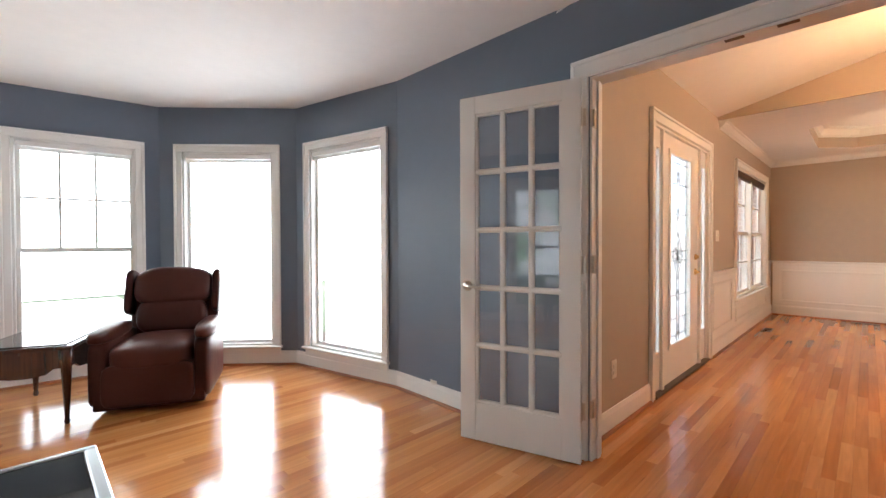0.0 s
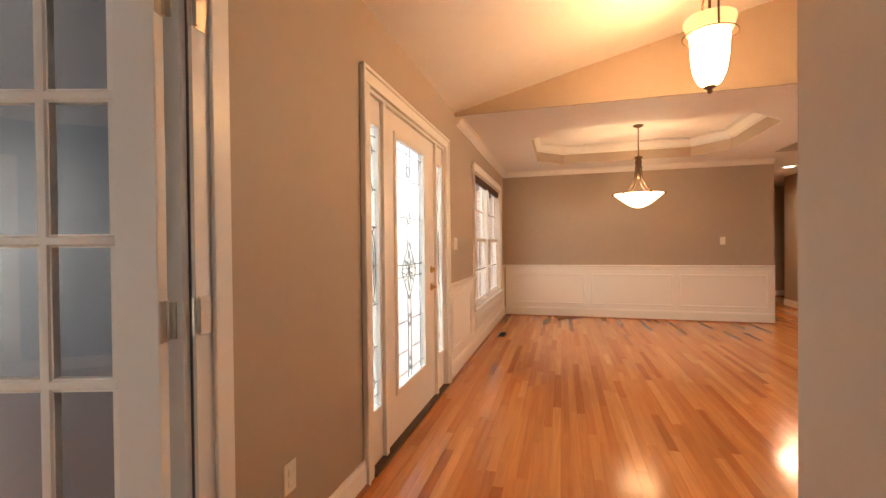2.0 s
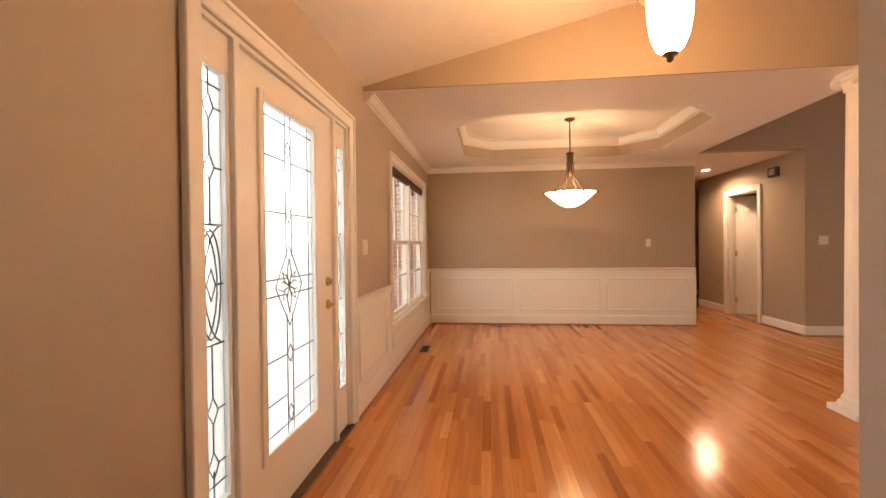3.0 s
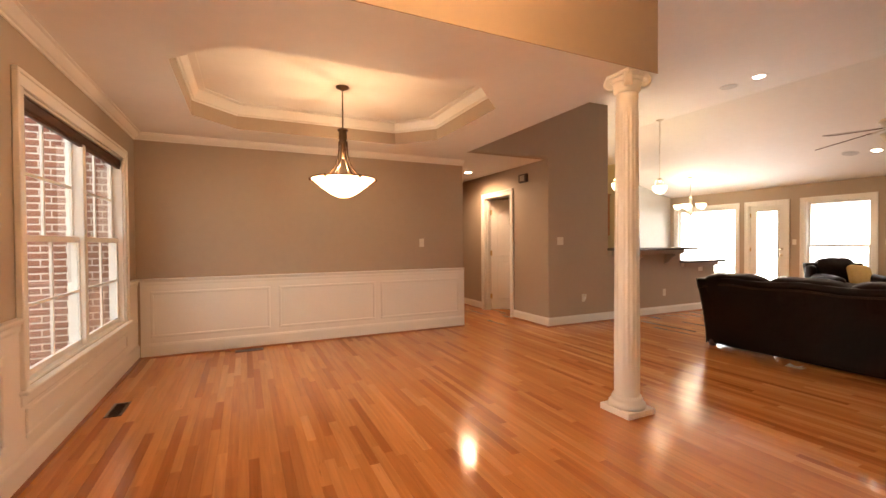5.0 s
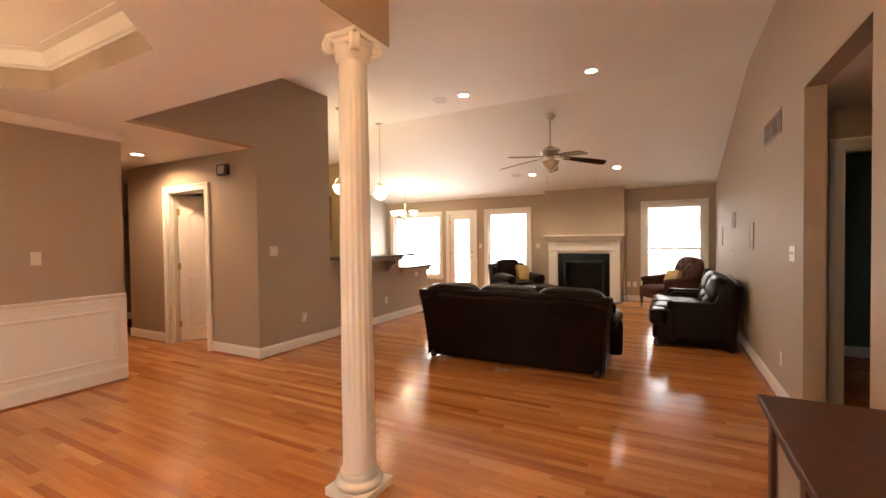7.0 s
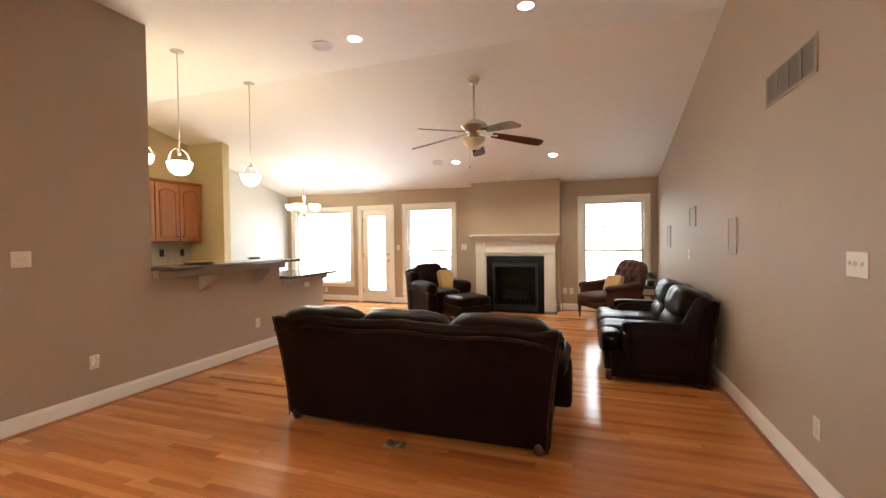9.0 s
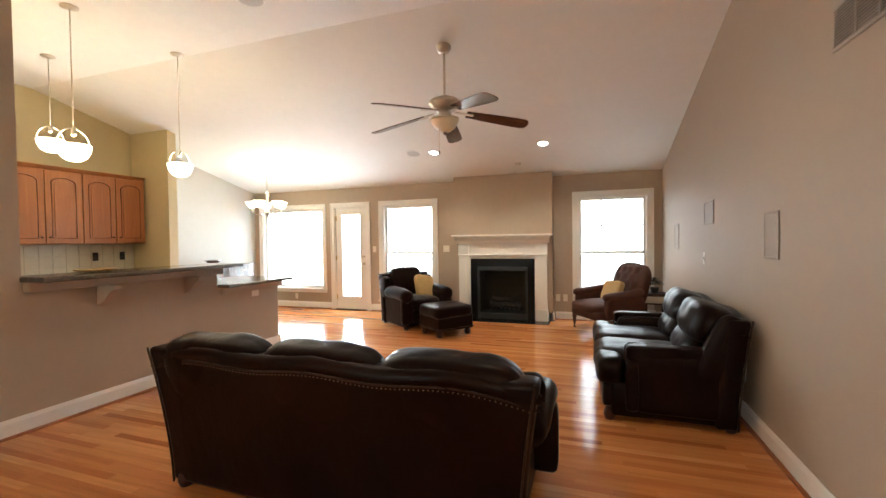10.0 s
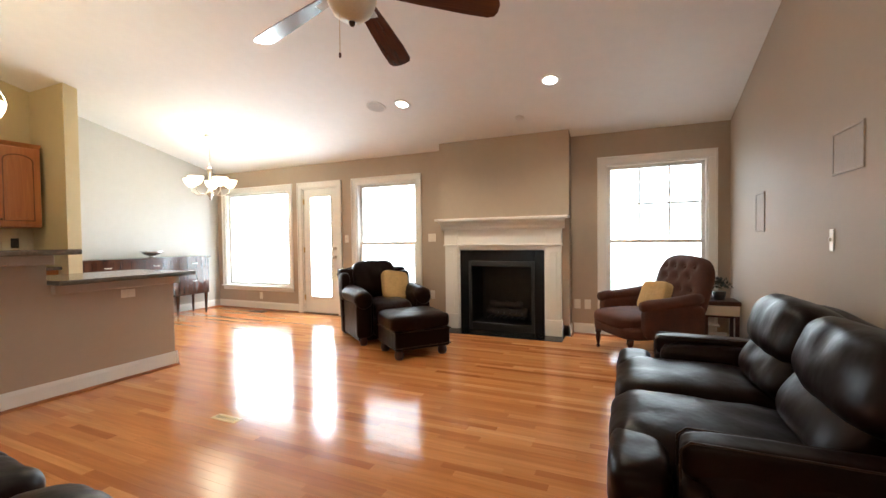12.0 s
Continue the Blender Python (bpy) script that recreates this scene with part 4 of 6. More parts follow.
def ceiling_fan():
    cx, cy = 5.48, -6.76
    t = thing("ceiling_fan", pose(cx, cy, -0.05), "brushed nickel ceiling fan with five dark wood blades", "ceiling fan")
    bm = bmesh.new()
    zc = ceiling_z(cy) + 0.062
    lathe(bm, [(0, zc + 0.02), (0.07, zc + 0.02), (0.07, zc - 0.03), (0.05, zc - 0.07), (0.02, zc - 0.08), (0, zc - 0.08)], 28)
    part("canopy", bm, NICKEL, t, smooth=True)
    part("downrod", tube(bmesh.new(), [(0, 0, zc - 0.06), (0, 0, 2.80)], 0.012, 12), NICKEL, t, smooth=True)
    bm = bmesh.new()
    lathe(bm, [(0, 2.83), (0.05, 2.83), (0.06, 2.81), (0.13, 2.795), (0.155, 2.77), (0.158, 2.75), (0.13, 2.735), (0.13, 2.715), (0.10, 2.69), (0.065, 2.675), (0.065, 2.63), (0.085, 2.62), (0.09, 2.605), (0, 2.605)], 40)
    part("motor_housing", bm, NICKEL, t, smooth=True)
    bm = bmesh.new()
    lathe(bm, [(0.142, 2.60), (0.14, 2.61), (0.132, 2.575), (0.105, 2.525), (0.06, 2.49), (0.0, 2.478)], 36)
    part("glass_bowl", bm, SHADE_OFF, t, "unlit alabaster glass bowl", smooth=True)
    bm = bmesh.new()
    lathe(bm, [(0, 2.482), (0.02, 2.478), (0.014, 2.46), (0, 2.45)], 14)
    part("finial", bm, BRONZE, t, smooth=True)
    ch = part("pull_chain", tube(bmesh.new(), [(0.03, 0.06, 2.60), (0.035, 0.07, 2.45), (0.035, 0.07, 2.29)], 0.0016, 5), BRASS, t)
    part("chain_bob", lathe(bmesh.new(), [(0, 2.29), (0.006, 2.282), (0.007, 2.262), (0, 2.255)], 10, (0.035, 0.07)), FANWOOD, ch)
    for k in range(5):
        a = 64 + 72 * k
        m = pose(0, 0, 2.69, 0, 7.5, a)
        br = part("blade_iron", boxes((0.10, 0.25, -0.018, 0.018, -0.006, 0.004), (0.2, 0.29, -0.04, 0.04, -0.008, -0.002), bev=0.002), NICKEL, t)
        br.matrix_local = m
        bm = bmesh.new()
        pts = [(0.22, -0.055), (0.40, -0.068), (0.66, -0.082), (0.80, -0.082), (0.84, -0.066), (0.855, -0.03), (0.855, 0.03), (0.84, 0.066), (0.80, 0.082), (0.66, 0.082), (0.40, 0.068), (0.22, 0.055)]
        prism(bm, pts, "z", -0.004, 0.004)
        bl = part("blade", bm, FANWOOD, t, "dark reddish wood blade")
        bl.matrix_local = m @ pose(0, 0, 0, -13, 0, 0)


ceiling_fan()


def chandelier():
    cx, cy = 9.6, -8.95
    zc = ceiling_z(cy)
    t = thing("chandelier", pose(cx, cy, 0), "nickel chandelier with upturned lit glass shades over the nook", "chandelier")
    bm = bmesh.new()
    lathe(bm, [(0, zc + 0.02), (0.06, zc + 0.02), (0.06, zc - 0.015), (0.02, zc - 0.03), (0, zc - 0.03)], 20)
    part("canopy", bm, NICKEL, t, smooth=True)
    part("chain", tube(bmesh.new(), [(0, 0, zc - 0.02), (0, 0, 2.26)], 0.006), NICKEL, t)
    bm = bmesh.new()
    lathe(bm, [(0, 2.28), (0.02, 2.27), (0.045, 2.22), (0.02, 2.18), (0.018, 2.0), (0.035, 1.93), (0.05, 1.89), (0.03, 1.85), (0.012, 1.83), (0.018, 1.81), (0, 1.79)], 20)
    part("column", bm, NICKEL, t, smooth=True)
    for k in range(5):
        a = 2 * math.pi * k / 5 + 0.5
        c, s = math.cos(a), math.sin(a)
        arm = part("arm", tube(bmesh.new(), [(0.02 * c, 0.02 * s, 1.92), (0.10 * c, 0.10 * s, 1.87), (0.19 * c, 0.19 * s, 1.87), (0.25 * c, 0.25 * s, 1.92), (0.26 * c, 0.26 * s, 1.98)], 0.007), NICKEL, t, smooth=True)
        bm = bmesh.new()
        lathe(bm, [(0.02, 1.98), (0.05, 1.995), (0.085, 2.04), (0.105, 2.10), (0.102, 2.10), (0.08, 2.045), (0.0, 2.0)], 24, (0.26 * c, 0.26 * s))
        part("glass_shade", bm, SHADE_SOFT, arm, "lit white glass shade", smooth=True)
    point_lamp("bulbs_chandelier", (cx, cy, 2.36), 8, (1.0, 0.82, 0.55), 0.15)


chandelier()


# ---- doors ----
def lever(parent, u, v, z, side, metal, toward=1, name="door_handle"):
    """A lever on a round rose; toward: which way along u it points."""
    h = part(name, lathe(bmesh.new(), [(0, 0.0), (0.03, 0.0), (0.03, 0.006), (0.014, 0.012), (0.011, 0.04), (0, 0.042)], 20), metal, parent, smooth=True)
    h.matrix_local = pose(u, v, z, -90 if side > 0 else 90)
    d = side * 0.036
    arm = part("lever", tube(bmesh.new(), [(u, v + d, z), (u + toward * 0.04, v + d * 1.15, z), (u + toward * 0.10, v + d * 1.1, z - 0.006)], [0.010, 0.008, 0.006], 10), metal, parent, smooth=True)
    return h


def hinge(parent, u, v, z, metal=None):
    bm = boxes((u - 0.019, u + 0.019, v - 0.004, v + 0.004, z - 0.045, z + 0.045), bev=0.001)
    tube(bm, [(u, v + 0.006, z - 0.047), (u, v + 0.006, z + 0.047)], 0.006, 8)
    return part("hinge", bm, metal or BRASS, parent)


def french_door():
    t = thing("french_door", pose(2.13, 1.492, 0.008, 0, 0, 106.9), "white fifteen-light french door standing open against the study wall", "door")
    L, H, sx, bot, top = 0.70, 2.03, 0.098, 0.225, 0.105
    th = 0.018
    for u0, u1, z0, z1 in ((0, sx, 0, H), (L - sx, L, 0, H), (sx, L - sx, 0, bot), (sx, L - sx, H - top, H)):
        part("stile" if z1 - z0 > 1 else "rail", boxes((u0, u1, -th, th, z0, z1), bev=0.002), DOORW, t)
    cw, ch = (L - 2 * sx) / 3, (H - top - bot) / 5
    for i in (1, 2):
        part("muntin", boxes((sx + cw * i - 0.012, sx + cw * i + 0.012, -0.015, 0.015, bot, H - top), bev=0.004), DOORW, t)
    for j in range(1, 5):
        part("muntin", boxes((sx, L - sx, -0.0148, 0.0148, bot + ch * j - 0.012, bot + ch * j + 0.012), bev=0.004), DOORW, t)
    for i in range(3):
        for j in range(5):
            a, c = sx + cw * i, bot + ch * j
            bd = part("glazing_bead", boxes((a, a + 0.016, -0.011, 0.011, c, c + ch), (a + cw - 0.016, a + cw, -0.011, 0.011, c, c + ch), (a, a + cw, -0.0108, 0.0108, c, c + 0.016), (a, a + cw, -0.0108, 0.0108, c + ch - 0.016, c + ch)), DOORW, t)
            pane(bd, a + 0.012, a + cw - 0.012, 0, c + 0.012, c + ch - 0.012)
    for s in (-1, 1):
        lever(t, L - 0.05, s * th, 0.915, s, NICKEL, -1)
    for z in (0.27, 1.05, 1.83):
        hinge(t, 0.0, -th, z, NICKEL)
        part("hinge_leaf", boxes((-0.003, 0.001, -th + 0.001, th - 0.003, z - 0.05, z + 0.05), bev=0.001), NICKEL, t, "brushed metal hinge leaf")
    return t


french_door()
t = thing("door_frame_1", F_STUDY_E, "white moulded frame of the french door opening", "door frame", kind="structure")
casing(t, 1.805, 3.575, 0, 2.15, 0.09)
part("jamb", boxes((1.90, 1.912, -0.12, 0.0, 0, 2.048), (3.468, 3.48, -0.12, 0.0, 0, 2.048)), TRIM, t)
part("head_jamb", boxes((1.90, 3.48, -0.12, 0.0, 2.048, 2.06)), TRIM, t)
part("door_stop", boxes((3.455, 3.468, -0.085, -0.05, 0, 2.048), (1.912, 1.925, -0.085, -0.05, 0, 2.048), bev=0.003), TRIM, t)
for u in (2.66, 2.84):
    part("catch_plate", boxes((u - 0.035, u + 0.035, -0.035, -0.008, 2.0455, 2.0485), bev=0.001), BRONZE, t, "dark metal ball catch plate")
for z in (0.28, 1.06, 1.84):
    hinge(t, 3.474, -0.006, z, NICKEL)
    part("hinge_leaf", boxes((3.465, 3.4685, -0.046, -0.006, z - 0.05, z + 0.05), bev=0.001), NICKEL, t, "brushed metal hinge leaf")
t = thing("door_frame_2", F_PART, "white moulded frame on the foyer side", "door frame", kind="structure")
casing(t, 0.002, 1.738, 0, 2.14, 0.078)


def came(parent, lines, v, r=0.004):
    bm = bmesh.new()
    for pts in lines:
        tube(bm, [(u, v, z) for u, z in pts], r, 4)
    return part("came", bm, CAME, parent, "dark leaded glass lines")


def diamond(u, z, w, h):
    return [(u - w, z), (u, z + h), (u + w, z), (u, z - h), (u - w, z)]


def arc(u, z, w, h, a0, a1, n=9):
    return [(u + w * math.cos(radians(a0 + (a1 - a0) * i / n)), z + h * math.sin(radians(a0 + (a1 - a0) * i / n))) for i in range(n + 1)]


def sidelight(parent, u0, u1, glass_u, z0=0.32, z1=1.91):
    g0, g1 = glass_u
    s = part("sidelight", boxes((u0, g0, -0.06, -0.02, 0.02, 2.075), (g1, u1, -0.06, -0.02, 0.02, 2.075), (g0, g1, -0.06, -0.02, 0.02, z0), (g0, g1, -0.06, -0.02, z1, 2.075)), DOORW, parent)
    part("glazing_bead", boxes((g0 - 0.015, g0 + 0.006, -0.022, -0.01, z0 - 0.015, z1 + 0.015), (g1 - 0.006, g1 + 0.015, -0.022, -0.01, z0 - 0.015, z1 + 0.015), (g0 + 0.006, g1 - 0.006, -0.022, -0.0105, z1 - 0.006, z1 + 0.015), (g0 + 0.006, g1 - 0.006, -0.022, -0.0105, z0 - 0.015, z0 + 0.006), bev=0.003), DOORW, s)
    pane(s, g0, g1, -0.04, z0, z1, FROST)
    c, w = (g0 + g1) / 2, (g1 - g0) / 2
    lines = [[(c, z0), (c, 0.44)], [(g0, 0.385), (g1, 0.385)], [(g0, z1 - 0.06), (g1, z1 - 0.06)]]
    marks = [0.46, 0.66, 1.55, 1.77]
    for z in marks:
        lines += [diamond(c, z, w * 0.42, 0.05), [(g0, z), (c - w * 0.42, z)], [(c + w * 0.42, z), (g1, z)]]
    for a, b in ((0.51, 0.61), (0.71, 0.90), (1.34, 1.50), (1.60, 1.72), (1.82, z1)):
        lines.append([(c, a), (c, b)])
    lines += [diamond(c, 1.12, w * 0.36, 0.06), arc(c - w, 1.12, w * 1.5, 0.22, -80, 80), arc(c + w, 1.12, w * 1.5, 0.22, 100, 260), [(g0, 1.12), (c - w * 0.36, 1.12)], [(c + w * 0.36, 1.12), (g1, 1.12)], arc(c, 1.12, w * 0.8, 0.2, 0, 360, 20), [(g0, 1.34), (g1, 1.34)], [(g0, 0.9), (g1, 0.9)]]
    came(s, lines, -0.036)


def entry_door():
    t = thing("door_1", F_FRONT, "white entry door with leaded glass and matching sidelights", "door", kind="structure")
    a, b = DOOR_U
    casing(t, a, b, 0, 2.165, 0.085)
    i0, i1 = a + 0.085, b - 0.085
    part("frame_jamb", boxes((i0, i0 + 0.018, -0.12, 0.0, 0, 2.08), (i1 - 0.018, i1, -0.12, 0.0, 0, 2.08)), TRIM, t)
    part("frame_head", boxes((i0 + 0.018, i1 - 0.018, -0.12, 0.0, 2.06, 2.08)), TRIM, t)
    d0, d1 = fx(4.62), fx(3.625)
    for u in (d0 - 0.02, d1 + 0.02):
        part("mullion", boxes((u - 0.02, u + 0.02, -0.12, 0.004, 0, 2.06), bev=0.003), TRIM, t)
    sidelight(t, i0 + 0.018, d0 - 0.04, (fx(4.845), fx(4.70)))
    sidelight(t, d1 + 0.04, i1 - 0.018, (fx(3.555), fx(3.415)))
    g0, g1, z0, z1 = fx(4.37), fx(3.81), 0.32, 1.915
    leaf = part("door_leaf", boxes((d0, g0, -0.065, -0.02, 0.015, 2.055), (g1, d1, -0.065, -0.02, 0.015, 2.055), (g0, g1, -0.065, -0.02, 0.015, z0), (g0, g1, -0.065, -0.02, z1, 2.055)), DOORW, t)
    part("glazing_bead", boxes((g0 - 0.03, g0 + 0.008, -0.024, -0.008, z0 - 0.03, z1 + 0.03), (g1 - 0.008, g1 + 0.03, -0.024, -0.008, z0 - 0.03, z1 + 0.03), (g0 + 0.008, g1 - 0.008, -0.024, -0.009, z1 - 0.008, z1 + 0.03), (g0 + 0.008, g1 - 0.008, -0.024, -0.009, z0 - 0.03, z0 + 0.008), bev=0.005), DOORW, leaf)
    pane(leaf, g0, g1, -0.042, z0, z1, FROST)
    c, e = (g0 + g1) / 2, 0.055
    lines = [[(g0 + e, z0), (g0 + e, z1)], [(g1 - e, z0), (g1 - e, z1)], [(g0, z0 + e), (g1, z0 + e)], [(g0, z1 - e), (g1, z1 - e)], [(c - 0.03, z0), (c - 0.03, 0.92)], [(c + 0.03, z0), (c + 0.03, 0.92)], [(c - 0.03, 1.20), (c - 0.03, z1)], [(c + 0.03, 1.20), (c + 0.03, z1)]]
    for z in (0.52, 0.72, 1.02, 1.10, 1.42, 1.68):
        lines += [[(g0, z), (c - 0.03, z)], [(c + 0.03, z), (g1, z)]]
    for z in (0.42, 0.72, 1.42, 1.74):
        lines.append(diamond(c, z, 0.03, 0.045))
    for k in range(8):
        p = radians(45 * k)
        r = 0.14 if k % 2 == 0 else 0.10
        q0, q1 = p + 0.35, p - 0.35
        lines.append([(c, 1.06), (c + 0.5 * r * math.cos(q0), 1.06 + 0.5 * r * math.sin(q0)), (c + r * math.cos(p), 1.06 + r * math.sin(p)), (c + 0.5 * r * math.cos(q1), 1.06 + 0.5 * r * math.sin(q1)), (c, 1.06)])
    lines.append(diamond(c, 1.06, 0.14, 0.2))
    came(leaf, lines, -0.038)
    lever(leaf, fx(4.545), -0.02, 0.90, 1, BRASS, 1)
    bolt = part("deadbolt", lathe(bmesh.new(), [(0, 0), (0.028, 0), (0.028, 0.008), (0.02, 0.016), (0, 0.018)], 20), BRASS, leaf, smooth=True)
    bolt.matrix_local = pose(fx(4.545), -0.02, 1.04, -90)
    part("thumb_turn", boxes((fx(4.545) - 0.004, fx(4.545) + 0.004, -0.004, 0.012, 1.025, 1.055), bev=0.002), BRASS, leaf)
    for z in (0.25, 1.04, 1.83):
        hinge(leaf, d1 + 0.002, -0.012, z, BRASS)
    part("threshold", boxes((i0, i1, -0.12, 0.03, 0.001, 0.018), bev=0.004), BRONZE, t, "dark bronze threshold")


entry_door()


def garden_door():
    t = thing("door_2", F_SOUTH, "white garden door with one tall glass light", "door", kind="structure")
    a, b = sx_(LD[0]), sx_(LD[1])
    casing(t, a, b, 0, LD[3], 0.085)
    i0, i1 = a + 0.085, b - 0.085
    part("frame_jamb", boxes((i0, i0 + 0.016, -0.12, 0, 0, 2.05), (i1 - 0.016, i1, -0.12, 0, 0, 2.05), (i0 + 0.016, i1 - 0.016, -0.12, 0, 2.034, 2.05)), TRIM, t)
    g0, g1, z0, z1 = i0 + 0.15, i1 - 0.15, 0.27, 1.90
    i0, i1 = i0 + 0.018, i1 - 0.018
    leaf = part("door_leaf", boxes((i0, g0, -0.07, -0.025, 0.012, 2.03), (g1, i1, -0.07, -0.025, 0.012, 2.03), (g0, g1, -0.07, -0.025, 0.012, z0), (g0, g1, -0.07, -0.025, z1, 2.03)), DOORW, t)
    part("glazing_bead", boxes((g0 - 0.025, g0 + 0.006, -0.03, -0.014, z0 - 0.025, z1 + 0.025), (g1 - 0.006, g1 + 0.025, -0.03, -0.014, z0 - 0.025, z1 + 0.025), (g0 + 0.006, g1 - 0.006, -0.03, -0.015, z1 - 0.006, z1 + 0.025), (g0 + 0.006, g1 - 0.006, -0.03, -0.015, z0 - 0.025, z0 + 0.006), bev=0.004), DOORW, leaf)
    pane(leaf, g0, g1, -0.048, z0, z1)
    for z, r in ((0.92, 0.026), (1.06, 0.022)):
        k = part("door_knob", lathe(bmesh.new(), [(0, 0), (0.028, 0), (0.026, 0.006), (0.01, 0.012), (0.01, 0.03), (r, 0.042), (r, 0.054), (0, 0.064)], 18), NICKEL, leaf, smooth=True)
        k.matrix_local = pose(i0 + 0.055, -0.025, z, -90)
    for z in (0.25, 1.04, 1.83):
        hinge(leaf, i1, -0.012, z, BRASS)
    part("threshold", boxes((i0 - 0.018, i1 + 0.018, -0.12, 0.02, 0.001, 0.014), bev=0.003), BRONZE, t)


garden_door()


def panel_door(name, m, u0, u1, v, label):
    """A moulded two-panel door with an arched upper panel."""
    t = thing(name, m, label, "door", kind="structure")
    H = 2.03
    leaf = part("door_leaf", boxes((u0, u1, v - 0.035, v, 0.01, H), bev=0.002), DOORW, t)
    a, b = u0 + 0.12, u1 - 0.12
    c = (a + b) / 2
    w = (b - a) / 2
    up = [(a, 1.0), (b, 1.0)] + [(c + w * math.cos(radians(p)), 1.72 + 0.13 * math.sin(radians(p))) for p in range(0, 181, 12)]
    lo = [(a, 0.20), (b, 0.20), (b, 0.88), (a, 0.88)]
    for poly in (up, lo):
        loop = [(p, v + 0.002, q) for p, q in poly] + [(poly[0][0], v + 0.002, poly[0][1])]
        part("panel_moulding", tube(bmesh.new(), loop, 0.011, 6), DOORW, leaf)
        k = 0.84
        cz = sum(q for _, q in poly) / len(poly)
        inn = [(c + (p - c) * k, cz + (q - cz) * (1 - (1 - k) * w / 0.36)) for p, q in poly]
        part("raised_panel", prism(bmesh.new(), inn, "y", v - 0.001, v + 0.006), DOORW, leaf)
    return t, leaf


t, leaf = panel_door("door_3", pose(9.848, -3.652, 0, 0, 0, 58), -0.795, 0.0, 0.0, "white two-panel arched closet door standing open inwards")
k = part("door_knob", lathe(bmesh.new(), [(0, 0), (0.028, 0), (0.026, 0.006), (0.01, 0.012), (0.01, 0.03), (0.026, 0.042), (0.024, 0.056), (0, 0.064)], 18), BRASS, leaf, smooth=True)
k.matrix_local = pose(-0.73, 0.0, 0.93, -90)
for z in (0.25, 1.05, 1.8):
    hinge(leaf, -0.002, 0.004, z, BRASS)
t = thing("door_frame_4", F_HALL, "white cased closet doorway in the hall", "door frame", kind="structure")
casing(t, HD[0], HD[1], 0, 2.13, 0.085)
part("jamb", boxes((HD[0] + 0.085, HD[0] + 0.10, -0.12, 0.0, 0, 2.045), (HD[1] - 0.10, HD[1] - 0.085, -0.12, 0.0, 0, 2.045), (HD[0] + 0.10, HD[1] - 0.10, -0.12, 0.0, 2.032, 2.045)), TRIM, t)
part("door_stop", boxes((HD[0] + 0.10, HD[0] + 0.112, -0.08, -0.045, 0, 2.032), (HD[1] - 0.112, HD[1] - 0.10, -0.08, -0.045, 0, 2.032), (HD[0] + 0.112, HD[1] - 0.112, -0.08, -0.045, 2.02, 2.032)), TRIM, t)
t = thing("door_frame_3", wall_frame(0.74, -4.73, 0), "white cased doorway to a dark room", "door frame", kind="structure")
casing(t, 1.025, 1.995, 0, 2.13, 0.085)
part("jamb", boxes((1.11, 1.122, -0.12, 0.0, 0, 2.033), (1.898, 1.91, -0.12, 0.0, 0, 2.033), (1.11, 1.91, -0.12, 0.0, 2.033, 2.045)), TRIM, t)


